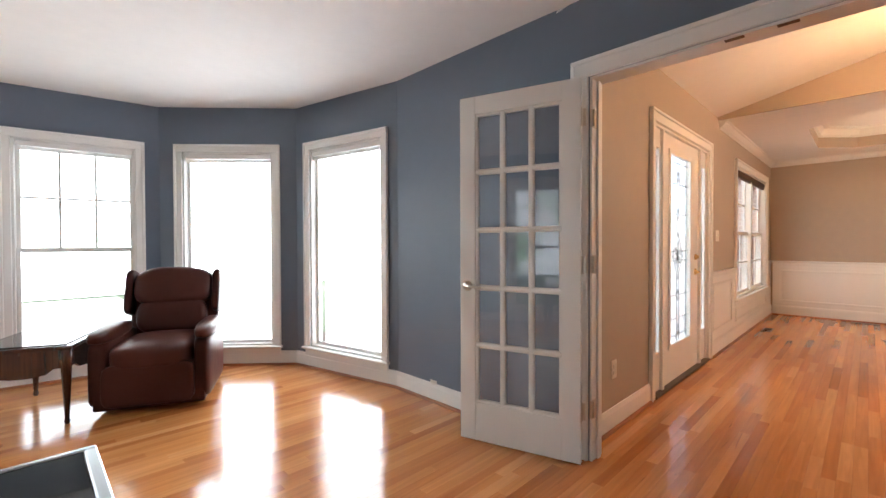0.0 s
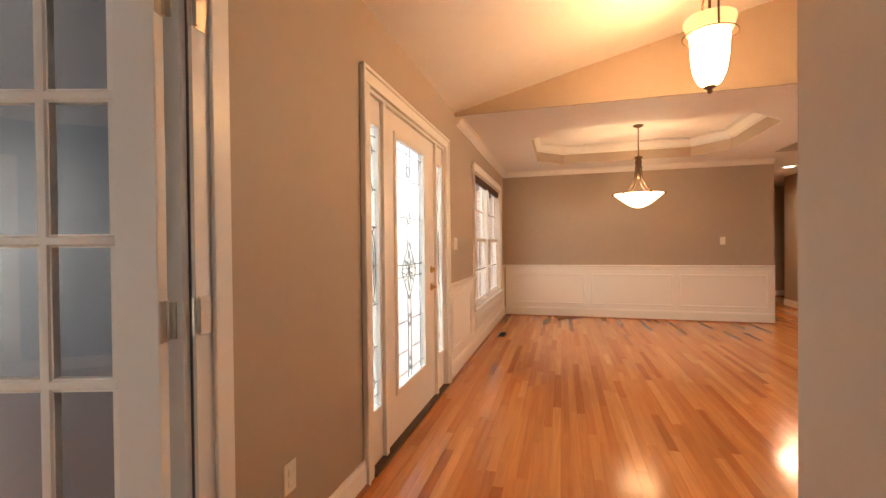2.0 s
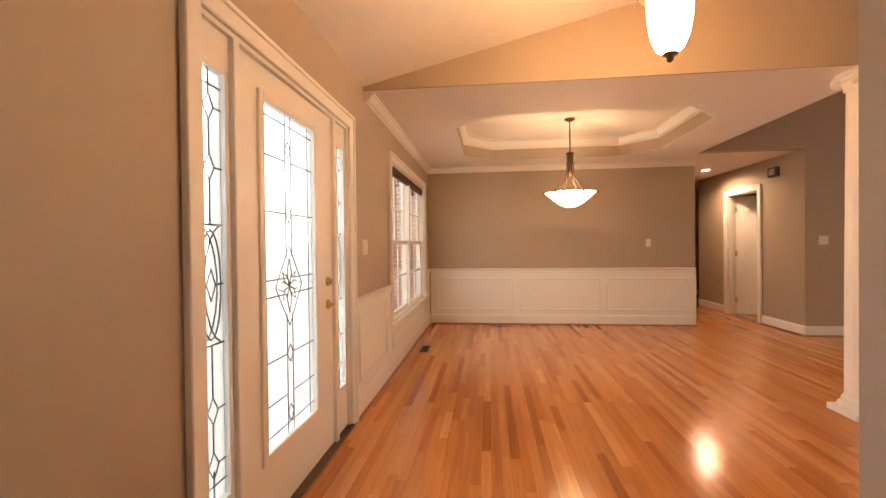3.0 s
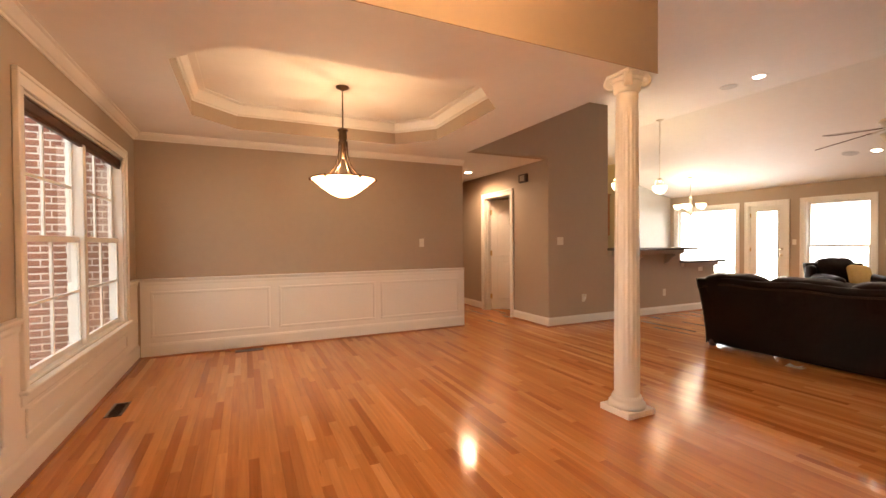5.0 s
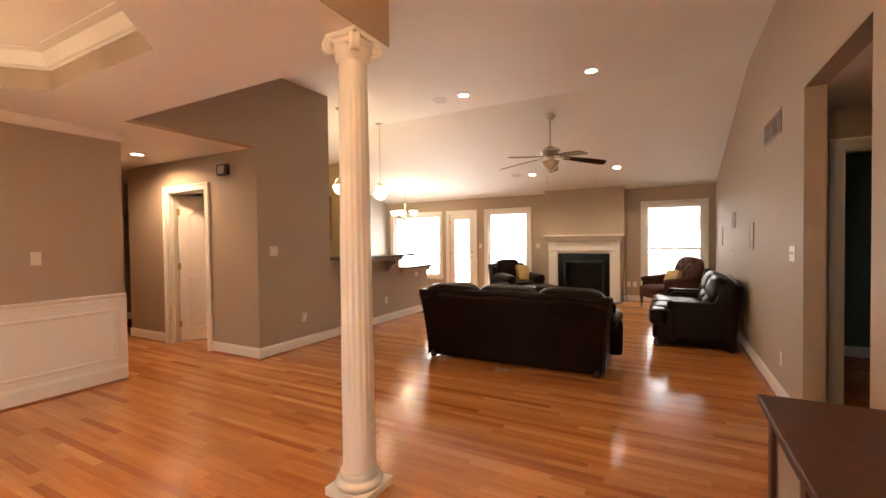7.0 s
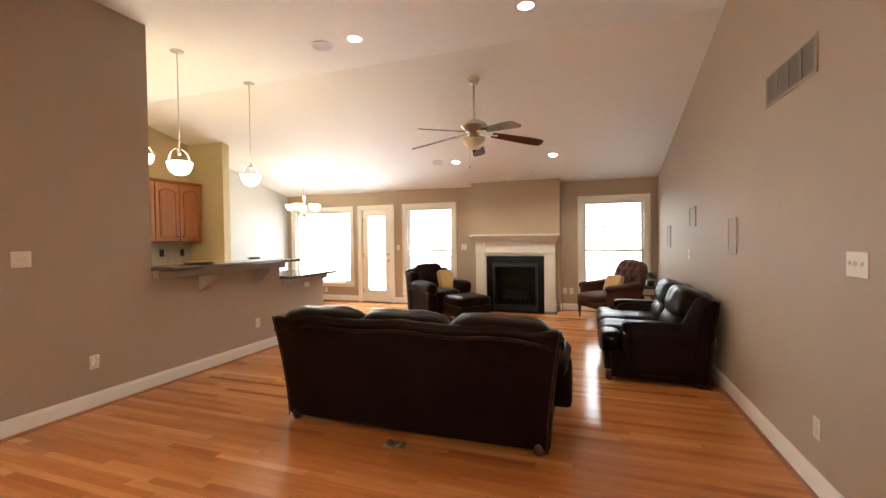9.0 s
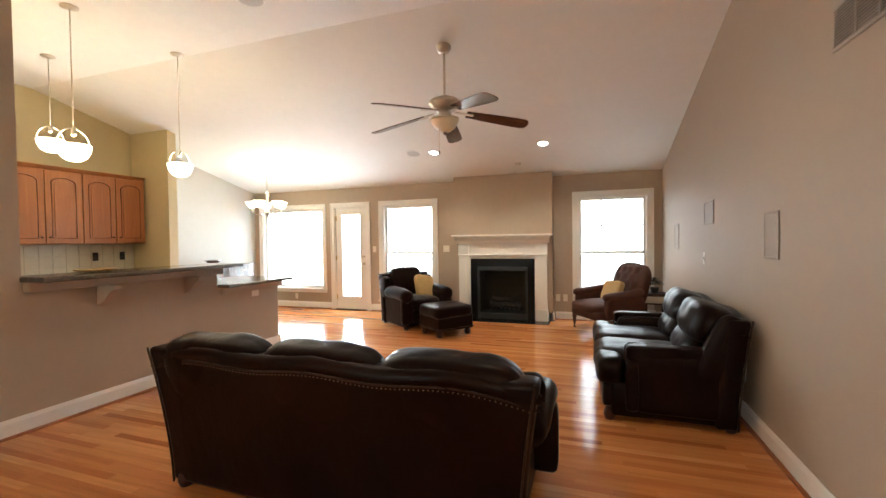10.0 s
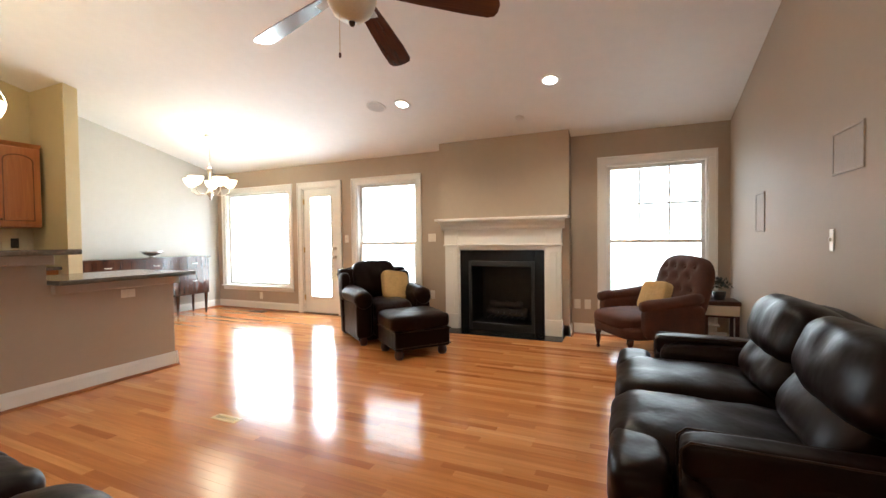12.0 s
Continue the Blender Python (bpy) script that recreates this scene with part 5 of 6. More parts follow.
# ---- fireplace ----
def fireplace():
    bm = bmesh.new()
    prism(bm, [(4.71, 0), (5.0, 0), (5.0, 1.04), (6.1, 1.04), (6.1, 0), (6.40, 0), (6.40, 2.52), (4.71, 2.52)], "y", YS + 0.002, -9.95)
    solid("chimney_breast", bm, TAUPE, "taupe painted chimney breast over the fireplace", "wall", "structure")
    baseboard(wall_frame(6.40, -9.95, 180), [(0.0, 0.09), (1.60, 1.69)])
    baseboard(wall_frame(4.71, -10.15, 90), [(0.026, 0.2)])
    baseboard(wall_frame(6.40, -9.95, -90), [(0.0, 0.17)])
    t = thing("fireplace", pose(5.55, -9.948, 0), "white wooden mantelpiece round a black fireplace insert", "fireplace")
    for s in (-1, 1):
        a, b = sorted((s * 0.755, s * 0.575))
        part("pilaster", boxes((a, b, 0, 0.06, 0.20, 1.10), bev=0.004), TRIM, t)
        part("plinth_block", boxes((a - 0.012, b + 0.012, 0, 0.075, 0, 0.20), bev=0.006), TRIM, t)
        part("frieze_block", boxes((a - 0.006, b + 0.006, 0, 0.07, 1.10, 1.30), bev=0.004), TRIM, t)
        part("pilaster_fillet", boxes((a + 0.05, b - 0.05, 0.055, 0.068, 0.30, 1.02), bev=0.004), TRIM, t)
        part("inner_trim", boxes(*([(s * 0.575 - 0.0 if s < 0 else 0.553, -0.553 if s < 0 else 0.575, 0, 0.035, 0, 1.063)]), bev=0.003), TRIM, t)
    part("inner_trim", boxes((-0.575, 0.575, 0, 0.0345, 1.04, 1.10), bev=0.003), TRIM, t)
    part("frieze", boxes((-0.569, 0.569, 0, 0.05, 1.10, 1.30), bev=0.003), TRIM, t)
    part("frieze_bead", boxes((-0.77, 0.77, 0, 0.078, 1.095, 1.115), bev=0.004), TRIM, t)
    prof = [(0.0, 1.30), (0.075, 1.30), (0.085, 1.32), (0.09, 1.345), (0.115, 1.385), (0.145, 1.405), (0.155, 1.42), (0.0, 1.42)]
    bm = prism(bmesh.new(), prof, "x", -0.79, 0.79)
    for v in bm.verts:
        v.co.x *= 1 + 0.42 * max(0, v.co.y - 0.07)
    part("crown", bm, TRIM, t)
    part("mantel_shelf", boxes((-0.85, 0.85, 0, 0.185, 1.42, 1.45), bev=0.006, seg=2), TRIM, t)
    for r in ((-0.553, -0.43, 0, 0.02, 0.0, 1.04), (0.43, 0.553, 0, 0.02, 0.0, 1.04), (-0.43, 0.43, 0, 0.02, 0.90, 1.04)):
        part("granite_slip", boxes(r, bev=0.002), SLATE, t, "polished black granite slip")
    part("insert_frame", boxes((-0.43, -0.39, -0.02, 0.03, 0.0, 0.90), (0.39, 0.43, -0.02, 0.03, 0.0, 0.90), (-0.39, 0.39, -0.02, 0.03, 0.83, 0.90), (-0.39, 0.39, -0.02, 0.03, 0.0, 0.10), bev=0.004), BLACK, t)
    part("firebox", boxes((-0.47, 0.47, -0.62, -0.58, 0, 0.95), (-0.50, -0.44, -0.62, -0.02, 0, 0.95), (0.44, 0.50, -0.62, -0.02, 0, 0.95), (-0.5, 0.5, -0.62, -0.02, 0.92, 1.0), (-0.5, 0.5, -0.62, -0.02, -0.02, 0.06)), FIREBOX, t, "sooty firebox lining")
    part("refractory_panel", boxes((-0.40, 0.40, -0.575, -0.55, 0.12, 0.86), bev=0.004), mat("smoked_firebrick", (0.03, 0.023, 0.018), 0.8, vary=0.4, scale=7, bump=0.3, bump_scale=50), t)
    part("hearth", boxes((-0.80, 0.80, 0.0, 0.33, 0.0005, 0.006), bev=0.001), SLATE, t, "flush black granite hearth")
    for i in range(7):
        part("grate_bar", tube(bmesh.new(), [(-0.24 + 0.08 * i, -0.12, 0.22), (-0.24 + 0.08 * i, -0.12, 0.14), (-0.24 + 0.08 * i, -0.42, 0.14), (-0.24 + 0.08 * i, -0.42, 0.2)], 0.008, 6), BLACK, t)
    bark = mat("charred_log", (0.025, 0.018, 0.014), 0.9, vary=0.5, scale=20, bump=0.6, bump_scale=60)
    for p, q in (((-0.28, -0.2, 0.2), (0.26, -0.24, 0.21)), ((-0.25, -0.35, 0.2), (0.29, -0.33, 0.22)), ((-0.2, -0.3, 0.29), (0.22, -0.22, 0.31))):
        pts = [Vector(p).lerp(Vector(q), i / 8) + Vector((0, 0, 0.012 * math.sin(i * 1.9))) for i in range(9)]
        part("log", tube(bmesh.new(), pts, [0.045 + 0.006 * math.sin(i * 2.3) for i in range(9)], 10), bark, t, smooth=True)


fireplace()


# ---- kitchen ----
def kitchen():
    t = thing("bar_counter", pose(0, 0, 0), "raised dark stone bar top on scrolled brackets", "counter")
    part("stone_top", boxes((7.80, 8.27, -6.53, -4.70, 1.105, 1.145), bev=0.012, seg=3), GRANITE, t)
    part("apron", boxes((7.99, 8.068, -6.44, -4.712, 1.03, 1.104), bev=0.006), TAUPE, t)
    for y in (-5.24, -6.05):
        prof = [(8.068, 1.03), (7.86, 1.03), (7.86, 1.0), (7.90, 0.985), (7.95, 0.94), (7.985, 0.90), (8.03, 0.875), (8.068, 0.86)]
        part("bracket", prism(bmesh.new(), prof, "y", y - 0.035, y + 0.035), TAUPE, t)
    t = thing("low_counter", pose(0, 0, 0), "lower dark stone counter stepping down from the bar", "counter")
    part("stone_top", boxes((7.90, 8.80, -7.50, -6.425, 0.872, 0.908), bev=0.012, seg=3), GRANITE, t)
    part("apron", boxes((8.0, 8.068, -7.40, -6.44, 0.80, 0.871), bev=0.006), TAUPE, t)
    part("base_cabinet", boxes((8.195, 8.78, -7.36, -4.72, 0.09, 0.87), bev=0.004), OAKCAB, t)
    part("toe_kick", boxes((8.2, 8.70, -7.34, -4.74, 0.0, 0.09)), BLACK, t)
    h = 0.95
    for k in range(3):
        u = thing("wall_cabinet", pose(10.58, -7.44 + 0.84 * k, 1.385), "honey oak wall cabinet with two arched raised-panel doors", "cabinet", "kitchen wall cabinets")
        part("body", boxes((0.02, 0.318, 0.0, 0.838, 0, h), bev=0.003), OAKCAB, u)
        part("crown", prism(bmesh.new(), [(0.02, h), (-0.015, h + 0.035), (-0.02, h + 0.045), (0.318, h + 0.045), (0.318, h)], "y", 0.0, 0.838), OAKCAB, u)
        for d in range(2):
            y = 0.006 + d * 0.417
            dr = part("door", boxes((0.0, 0.018, y, y + 0.409, 0.01, h - 0.01), bev=0.004), OAKCAB, u)
            c = y + 0.2045
            up = [(c - 0.135, 0.08), (c + 0.135, 0.08)] + [(c + 0.135 * math.cos(radians(p)), h - 0.17 + 0.075 * math.sin(radians(p))) for p in range(0, 181, 15)]
            part("panel_groove", tube(bmesh.new(), [(-0.001, p, q) for p, q in up] + [(-0.001, *up[0])], 0.008, 6), OAK_GROOVE, dr)
            inn = [(c + (p - c) * 0.8, 0.45 + (q - 0.45) * 0.92) for p, q in up]
            part("raised_panel", prism(bmesh.new(), inn, "x", -0.006, 0.004), OAKCAB, dr)
            kn = part("knob", lathe(bmesh.new(), [(0, 0), (0.008, 0), (0.007, 0.012), (0.014, 0.02), (0, 0.028)], 12), BRONZE, dr)
            kn.matrix_local = pose(0, y + (0.37 if d == 0 else 0.04), 0.09, 0, -90, 0)
    t = thing("back_counter", pose(0, 0, 0), "dark stone worktop on oak base cabinets along the wall", "counter")
    part("stone_top", boxes((10.25, 10.895, -7.475, -4.72, 0.875, 0.912), bev=0.01, seg=2), GRANITE, t)
    for k in range(3):
        part("base_cabinet", boxes((10.30, 10.89, -7.46 + 0.9 * k, -6.57 + 0.9 * k, 0.1, 0.873), bev=0.004), OAKCAB, t)
    b = thing("backsplash", pose(10.898, -7.47, 0.915), "cream square tile backsplash", "backsplash", kind="structure")
    part("grout", boxes((-0.004, 0.0, 0, 2.74, 0, 0.46)), TILE, b)
    tl = boxes((-0.011, -0.004, 0.002, 0.148, 0.002, 0.148), bev=0.002)
    first = part("tile", tl, TILE, b)
    for i in range(18):
        for j in range(3):
            if i or j:
                o = new("tile", first.data)
                o.parent = b
                o.location = (0, 0.152 * i, 0.152 * j)
    m = wall_frame(10.887, -7.47, 90)
    for u in (0.18, 0.55):
        tt = thing("wall_outlet", m @ pose(u, 0, 1.2), "black outlet plate on the cream backsplash", "outlet")
        part("plate", boxes((-0.038, 0.038, 0, 0.006, -0.06, 0.06), bev=0.003), BLACK, tt)
        for dz in (-0.02, 0.02):
            part("socket", boxes((-0.016, 0.016, 0.005, 0.0085, dz - 0.014, dz + 0.014), bev=0.003), BLACK, tt)


kitchen()

# ---- wall fittings ----
outlet(F_STUDY_E, 4.70, 0.10)
outlet(F_BAY[0], 1.0, 0.105)
outlet(F_FRONT, fx(2.69), 0.375)
outlet(F_FRONT, fx(5.27), 1.245, 2)
outlet(F_DINE, 0.67, 1.25, 1)
outlet(F_DINE, 0.97, 0.165)
outlet(F_DINE, 2.80, 0.165)
outlet(F_FRONT, fx(5.60), 0.165)
outlet(F_KWALL, 7.38 - 3.75, 1.262, 2)
outlet(F_KWALL, 7.38 - 4.20, 0.39)
outlet(F_KWALL, 7.38 - 6.02, 0.37)
outlet(F_KWALL, 7.38 - 6.98, 0.745, w=0.116, h=0.072)
outlet(F_WEST, 4.06, 1.235, 3)
outlet(F_WEST, 4.40, 0.355)
outlet(F_WEST, 6.28, 0.355)
outlet(F_WEST, 7.42, 1.155, 1, w=0.05)
outlet(F_SOUTH, sx_(4.52), 0.37)
outlet(F_SOUTH, sx_(4.64), 0.37)
outlet(F_SOUTH, sx_(6.62), 0.40)
outlet(F_SOUTH, sx_(6.62), 1.21, 2)
outlet(F_SOUTH, sx_(8.10), 1.21, 1)
outlet(F_SOUTH, sx_(9.95), 0.24)
outlet(wall_frame(12.5, -4.72, 90), 0.75, 0.4)


def wall_speaker(m, u, z, w, h):
    t = thing("wall_speaker", m @ pose(u, 0, z), "flush in-wall speaker with a painted grille", "speaker", "in-wall speakers")
    part("frame", boxes((-w / 2, w / 2, 0, 0.008, -h / 2, -h / 2 + 0.014), (-w / 2, w / 2, 0, 0.008, h / 2 - 0.014, h / 2), (-w / 2, -w / 2 + 0.014, 0, 0.008, -h / 2 + 0.014, h / 2 - 0.014), (w / 2 - 0.014, w / 2, 0, 0.008, -h / 2 + 0.014, h / 2 - 0.014), bev=0.002), GRILLE, t)
    part("grille", boxes((-w / 2 + 0.014, w / 2 - 0.014, 0, 0.005, -h / 2 + 0.014, h / 2 - 0.014)), GRILLE, t)


for y, z, w, h in ((-8.98, 1.375, 0.26, 0.32), (-7.45, 1.60, 0.33, 0.22), (-6.0, 1.375, 0.23, 0.30)):
    wall_speaker(F_WEST, -0.20 - y, z, w, h)


def return_vent():
    t = thing("wall_vent", F_WEST @ pose(-0.20 + 4.96, 0, 2.325), "white painted return air grille high on the wall", "vent")
    w, h = 0.34, 0.105
    part("frame", boxes((-w, w, 0, 0.010, -h, -h + 0.02), (-w, w, 0, 0.010, h - 0.02, h), (-w, -w + 0.02, 0, 0.010, -h + 0.02, h - 0.02), (w - 0.02, w, 0, 0.010, -h + 0.02, h - 0.02), bev=0.003), GRILLE, t)
    # flush sheet, its darker taupe standing for the shade behind the slats
    part("backing", boxes((-w + 0.02, w - 0.02, 0.0, 0.002, -h + 0.02, h - 0.02)), mat("duct_shade_sheet", (0.27, 0.23, 0.19), 0.8), t)
    for i in range(3):
        u = -w + 0.02 + (2 * w - 0.04) * (i + 1) / 4
        part("divider", boxes((u - 0.006, u + 0.006, 0.001, 0.010, -h + 0.02, h - 0.02)), GRILLE, t)
    for i in range(12):
        z = -h + 0.027 + i * 0.0138
        bm = boxes((-w + 0.02, w - 0.02, -0.007, 0.007, -0.0012, 0.0012))
        s = part("slat", bm, GRILLE, t)
        s.matrix_local = pose(0, 0.005, z, -35)


return_vent()


def floor_vent(x, y, ln, wd, turn, material):
    t = thing("floor_vent", pose(x, y, 0, 0, 0, turn), "slotted metal floor register set in the floor", "vent")
    part("frame", boxes((-ln / 2, ln / 2, -wd / 2, -wd / 2 + 0.018, 0, 0.005), (-ln / 2, ln / 2, wd / 2 - 0.018, wd / 2, 0, 0.005), (-ln / 2, -ln / 2 + 0.018, -wd / 2 + 0.018, wd / 2 - 0.018, 0, 0.005), (ln / 2 - 0.018, ln / 2, -wd / 2 + 0.018, wd / 2 - 0.018, 0, 0.005), bev=0.0015), material, t)
    # thin black sheet in place of the shaded hollow under the slats
    part("throat_shade", boxes((-ln / 2 + 0.018, ln / 2 - 0.018, -wd / 2 + 0.018, wd / 2 - 0.018, 0, 0.0015)), BLACK, t)
    n = int((ln - 0.04) / 0.016)
    for i in range(n):
        u = -ln / 2 + 0.024 + i * 0.016
        part("slat", boxes((u, u + 0.005, -wd / 2 + 0.018, wd / 2 - 0.018, 0.001, 0.0045)), material, t)


floor_vent(7.09, 1.37, 0.30, 0.11, 0, BRONZE)
floor_vent(8.60, 0.45, 0.30, 0.11, 90, BRONZE)
floor_vent(6.51, -6.70, 0.22, 0.075, 0, BRASS)
t = thing("floor_outlet", pose(5.42, -4.40, 0), "brass floor outlet with two raised flap lids", "outlet")
part("plate", boxes((-0.07, 0.07, -0.045, 0.045, 0.0, 0.005), bev=0.002), BRASS, t)
for s in (-1, 1):
    part("lid", boxes((-0.022, 0.022, -0.03, 0.03, -0.002, 0.002), bev=0.001), NICKEL, t).matrix_local = pose(s * 0.035, 0, 0.012, 0, -s * 25, 0)
t = thing("night_light", F_KWALL @ pose(7.38 - 4.20, 0.0085, 0.40), "small white plug-in night light in the outlet", "night light")
part("body", boxes((-0.022, 0.022, 0.0, 0.03, -0.03, 0.03), bev=0.006, seg=2), WHITE_METAL, t)
part("lens", boxes((-0.016, 0.016, 0.012, 0.045, 0.012, 0.05), bev=0.008, seg=2), PLATE, t)
floor_vent(9.8, -9.95, 0.30, 0.11, 0, BRONZE)
t = thing("door_chime", F_HALL @ pose(8.64 - 8.19, 0, 2.255), "small brown door chime box with a pale front on the wall", "door chime")
part("body", boxes((-0.10, 0.10, 0, 0.05, -0.065, 0.065), bev=0.006), WALNUT, t)
part("front", boxes((-0.06, 0.06, 0.05, 0.056, -0.045, 0.045), bev=0.004), GRILLE, t)


# ---- seating ----
NAIL = mat("brass_nailheads", (0.22, 0.15, 0.09), 0.35, 0.9, vary=0.2, scale=60)
PIPING = leather("leather_piping", (0.030, 0.018, 0.013), (0.06, 0.038, 0.028), 0.34)


def bun_foot(parent, x, y, h=0.09, r=0.045, material=None):
    f = part("foot", lathe(bmesh.new(), [(0, 0), (r * 0.75, 0), (r, h * 0.35), (r * 0.9, h * 0.7), (r * 0.6, h), (0, h)], 16), material or WALNUT, parent, smooth=True)
    f.location = (x, y, 0)
    return f


def leather_sofa(name, m, W, n, label, category, D=0.92, back_h=0.80, cushion_h=0.90, two_tier=False, skin=None, flare=0.12, arm_h=0.64, arm_r=0.105, wing=0.07, arm_in=0.0, arm_out=0.035, spread=0.03, flat_arm=False):
    """A padded sofa; its front looks along -y, and W is the width of its body at the floor."""
    skin = skin or LEATHER
    t = thing(name, m, label, category)
    h, b = W / 2, D / 2
    aw = 0.20
    part("base", boxes((-h + 0.02, h - 0.02, -b + 0.06, b - 0.06, 0.04, 0.30), bev=0.02, seg=2), skin, t)
    # outer back, flaring towards its top
    bm = bmesh.new()
    rows = []
    for i in range(11):
        s = i / 10
        z = 0.025 + (back_h - 0.025) * s
        hw = h + flare * s ** 1.6
        y = b - 0.03 + 0.07 * s ** 1.5
        rows.append((z, hw, y))
    for side in (0, 1):
        for z, hw, y in rows:
            for k in range(13):
                x = -hw + 2 * hw * k / 12
                bulge = 0.012 * (1 - (2 * k / 12 - 1) ** 2)
                bm.verts.new((x, y - (0.0 if side == 0 else 0.14) + (bulge if side == 0 else 0), z))
    bm.verts.ensure_lookup_table()
    N = 13
    R = len(rows)
    for side in (0, 1):
        o = side * N * R
        for i in range(R - 1):
            for k in range(N - 1):
                q = [bm.verts[o + i * N + k], bm.verts[o + i * N + k + 1], bm.verts[o + (i + 1) * N + k + 1], bm.verts[o + (i + 1) * N + k]]
                bm.faces.new(q)
    o = N * R
    for i in range(R - 1):
        for k in (0, N - 1):
            bm.faces.new((bm.verts[i * N + k], bm.verts[(i + 1) * N + k], bm.verts[o + (i + 1) * N + k], bm.verts[o + i * N + k]))
    for i in (0, R - 1):
        for k in range(N - 1):
            bm.faces.new((bm.verts[i * N + k], bm.verts[i * N + k + 1], bm.verts[o + i * N + k + 1], bm.verts[o + i * N + k]))
    bmesh.ops.recalc_face_normals(bm, faces=bm.faces[:])
    ends = [e for e in bm.edges if len(e.link_faces) == 2 and e.calc_face_angle(0) > 1.0]
    bmesh.ops.bevel(bm, geom=ends, offset=0.03, segments=3, affect="EDGES", profile=0.5)
    outer_back = part("outer_back", bm, skin, t, smooth=True)
    # rolled rim along the top of the back
    hw = h + flare
    rim = [(-hw + 2 * hw * k / 24, b + 0.025 - 0.04 * abs(2 * k / 24 - 1) ** 4, back_h - 0.02 - 0.05 * abs(2 * k / 24 - 1) ** 6 - 0.010 * math.cos(k * math.pi * 2 * n / 24)) for k in range(25)]
    part("back_rim", tube(bmesh.new(), rim, [0.022, 0.036] + [0.042] * 21 + [0.036, 0.022], 12), skin, t, smooth=True)
    part("piping", tube(bmesh.new(), [(x, y + 0.030, z - 0.034) for x, y, z in rim], 0.005, 6), PIPING, t, smooth=True)
    nails = bmesh.new()
    for k in range(1, int(2 * hw / 0.022)):
        x = -hw + 0.022 * k
        a = (x / hw + 1) * 12
        lo = min(int(a), 23)
        p = Vector(rim[lo]).lerp(Vector(rim[lo + 1]), a - lo)
        bmesh.ops.create_icosphere(nails, subdivisions=1, radius=0.0036, matrix=Matrix.Translation((p.x, p.y + 0.032, p.z - 0.048)))
    part("nailheads", nails, NAIL, t, "row of small brass nailheads", kind="stuff")
    for s in (-1, 1):
        pts = [(s * (hw2 - 0.015), y2 + 0.004, z2) for z2, hw2, y2 in rows]
        part("piping", tube(bmesh.new(), pts, 0.006, 6), PIPING, t, smooth=True)
        # arm: panel with a rolled top and a padded front scroll
        a0, a1 = (h - aw, h) if s > 0 else (-h, -h + aw)
        part("arm_panel", pillow(bmesh.new(), a0 + 0.02, a1, -b + 0.02 + arm_in, b - 0.03, 0.08, arm_h - 0.04, 9, 8), skin, t, smooth=True)
        c = s * (h - aw / 2 + arm_out)
        pts = [(c, -b - 0.015 + arm_in, arm_h - 0.10)] + [(c, -b + arm_in + (D * 0.86 - arm_in) * k / 12, arm_h - 0.085 + 0.03 * math.sin(math.pi * k / 12)) for k in range(13)]
        if flat_arm:
            arm = part("arm_pad", pillow(bmesh.new(), c - 0.062, c + 0.062, -b - 0.005 + arm_in, b - 0.10, arm_h - 0.13, arm_h, 6, 12, 0.0, 0.004, 2.0 + s), skin, t, smooth=True)
            for x in (-0.052, 0.052):
                part("piping", tube(bmesh.new(), [(c + x, -b - 0.006 + arm_in, 0.32), (c + x, -b - 0.006 + arm_in, arm_h - 0.03), (c + x, -b + 0.02 + arm_in, arm_h - 0.006), (c + x, b - 0.2, arm_h - 0.008)], 0.004, 6), PIPING, arm, smooth=True)
        else:
            arm = part("arm_roll", tube(bmesh.new(), pts, [arm_r * 0.8] + [arm_r] * 10 + [arm_r * 0.95, arm_r * 0.86, arm_r * 0.67], 18), skin, t, smooth=True)
            fr = part("arm_front", lathe(bmesh.new(), [(0, 0.03), (arm_r * 0.5, 0.028), (arm_r * 0.81, 0.018), (arm_r * 0.95, 0.0), (arm_r * 0.93, -0.03)], 24), skin, arm, smooth=True)
            fr.matrix_local = pose(c, -b - 0.012 + arm_in, arm_h - 0.09, 90)
        part("front_post", pillow(bmesh.new(), c - 0.085, c + 0.085, -b - 0.012 + arm_in, -b + 0.08 + arm_in, 0.09, arm_h - 0.12, 7, 6), skin, arm, smooth=True)
        # wing between arm and back
        if flat_arm:
            wg = part("wing", pillow(bmesh.new(), -wing, wing, -0.10, 0.10, -0.22, back_h - arm_h + 0.10, 3.6, 10, 0.0, 0.004), skin, t, smooth=True)
            wg.matrix_local = pose(s * (h - 0.04), b - 0.16, arm_h - 0.06, -24)
        else:
            part("wing", pillow(bmesh.new(), s * (h - 0.03) - wing, s * (h - 0.03) + wing, b - 0.10 - 2.6 * wing, b - 0.02, arm_h - 0.16, back_h - 0.04, 4.5, 8), skin, t, smooth=True)
        for y in (-b + 0.05, b - 0.06):
            bun_foot(t, s * (h - 0.07), y)
    iw = W - 2 * aw + 0.03
    cw = iw / n
    bw = (iw + 2 * spread) / n
    for k in range(n):
        x0 = -iw / 2 + cw * k
        b0 = -iw / 2 - spread + bw * k
        seat = part("seat_cushion", pillow(bmesh.new(), x0 + 0.004, x0 + cw - 0.004, -b - 0.05, b - 0.24, 0.26, 0.475, 4.6, 14, 0.16, 0.012, k * 3.1), skin, t, smooth=True)
        if arm_in and k in (0, n - 1):
            e0, e1 = (-h - 0.01, x0 + 0.25) if k == 0 else (x0 + cw - 0.25, h + 0.01)
            part("front_lip", pillow(bmesh.new(), e0, e1, -b - 0.048, -b + arm_in - 0.02, 0.265, 0.468, 4.2, 12, 0.0, 0.010, k * 2.2), skin, seat, smooth=True)
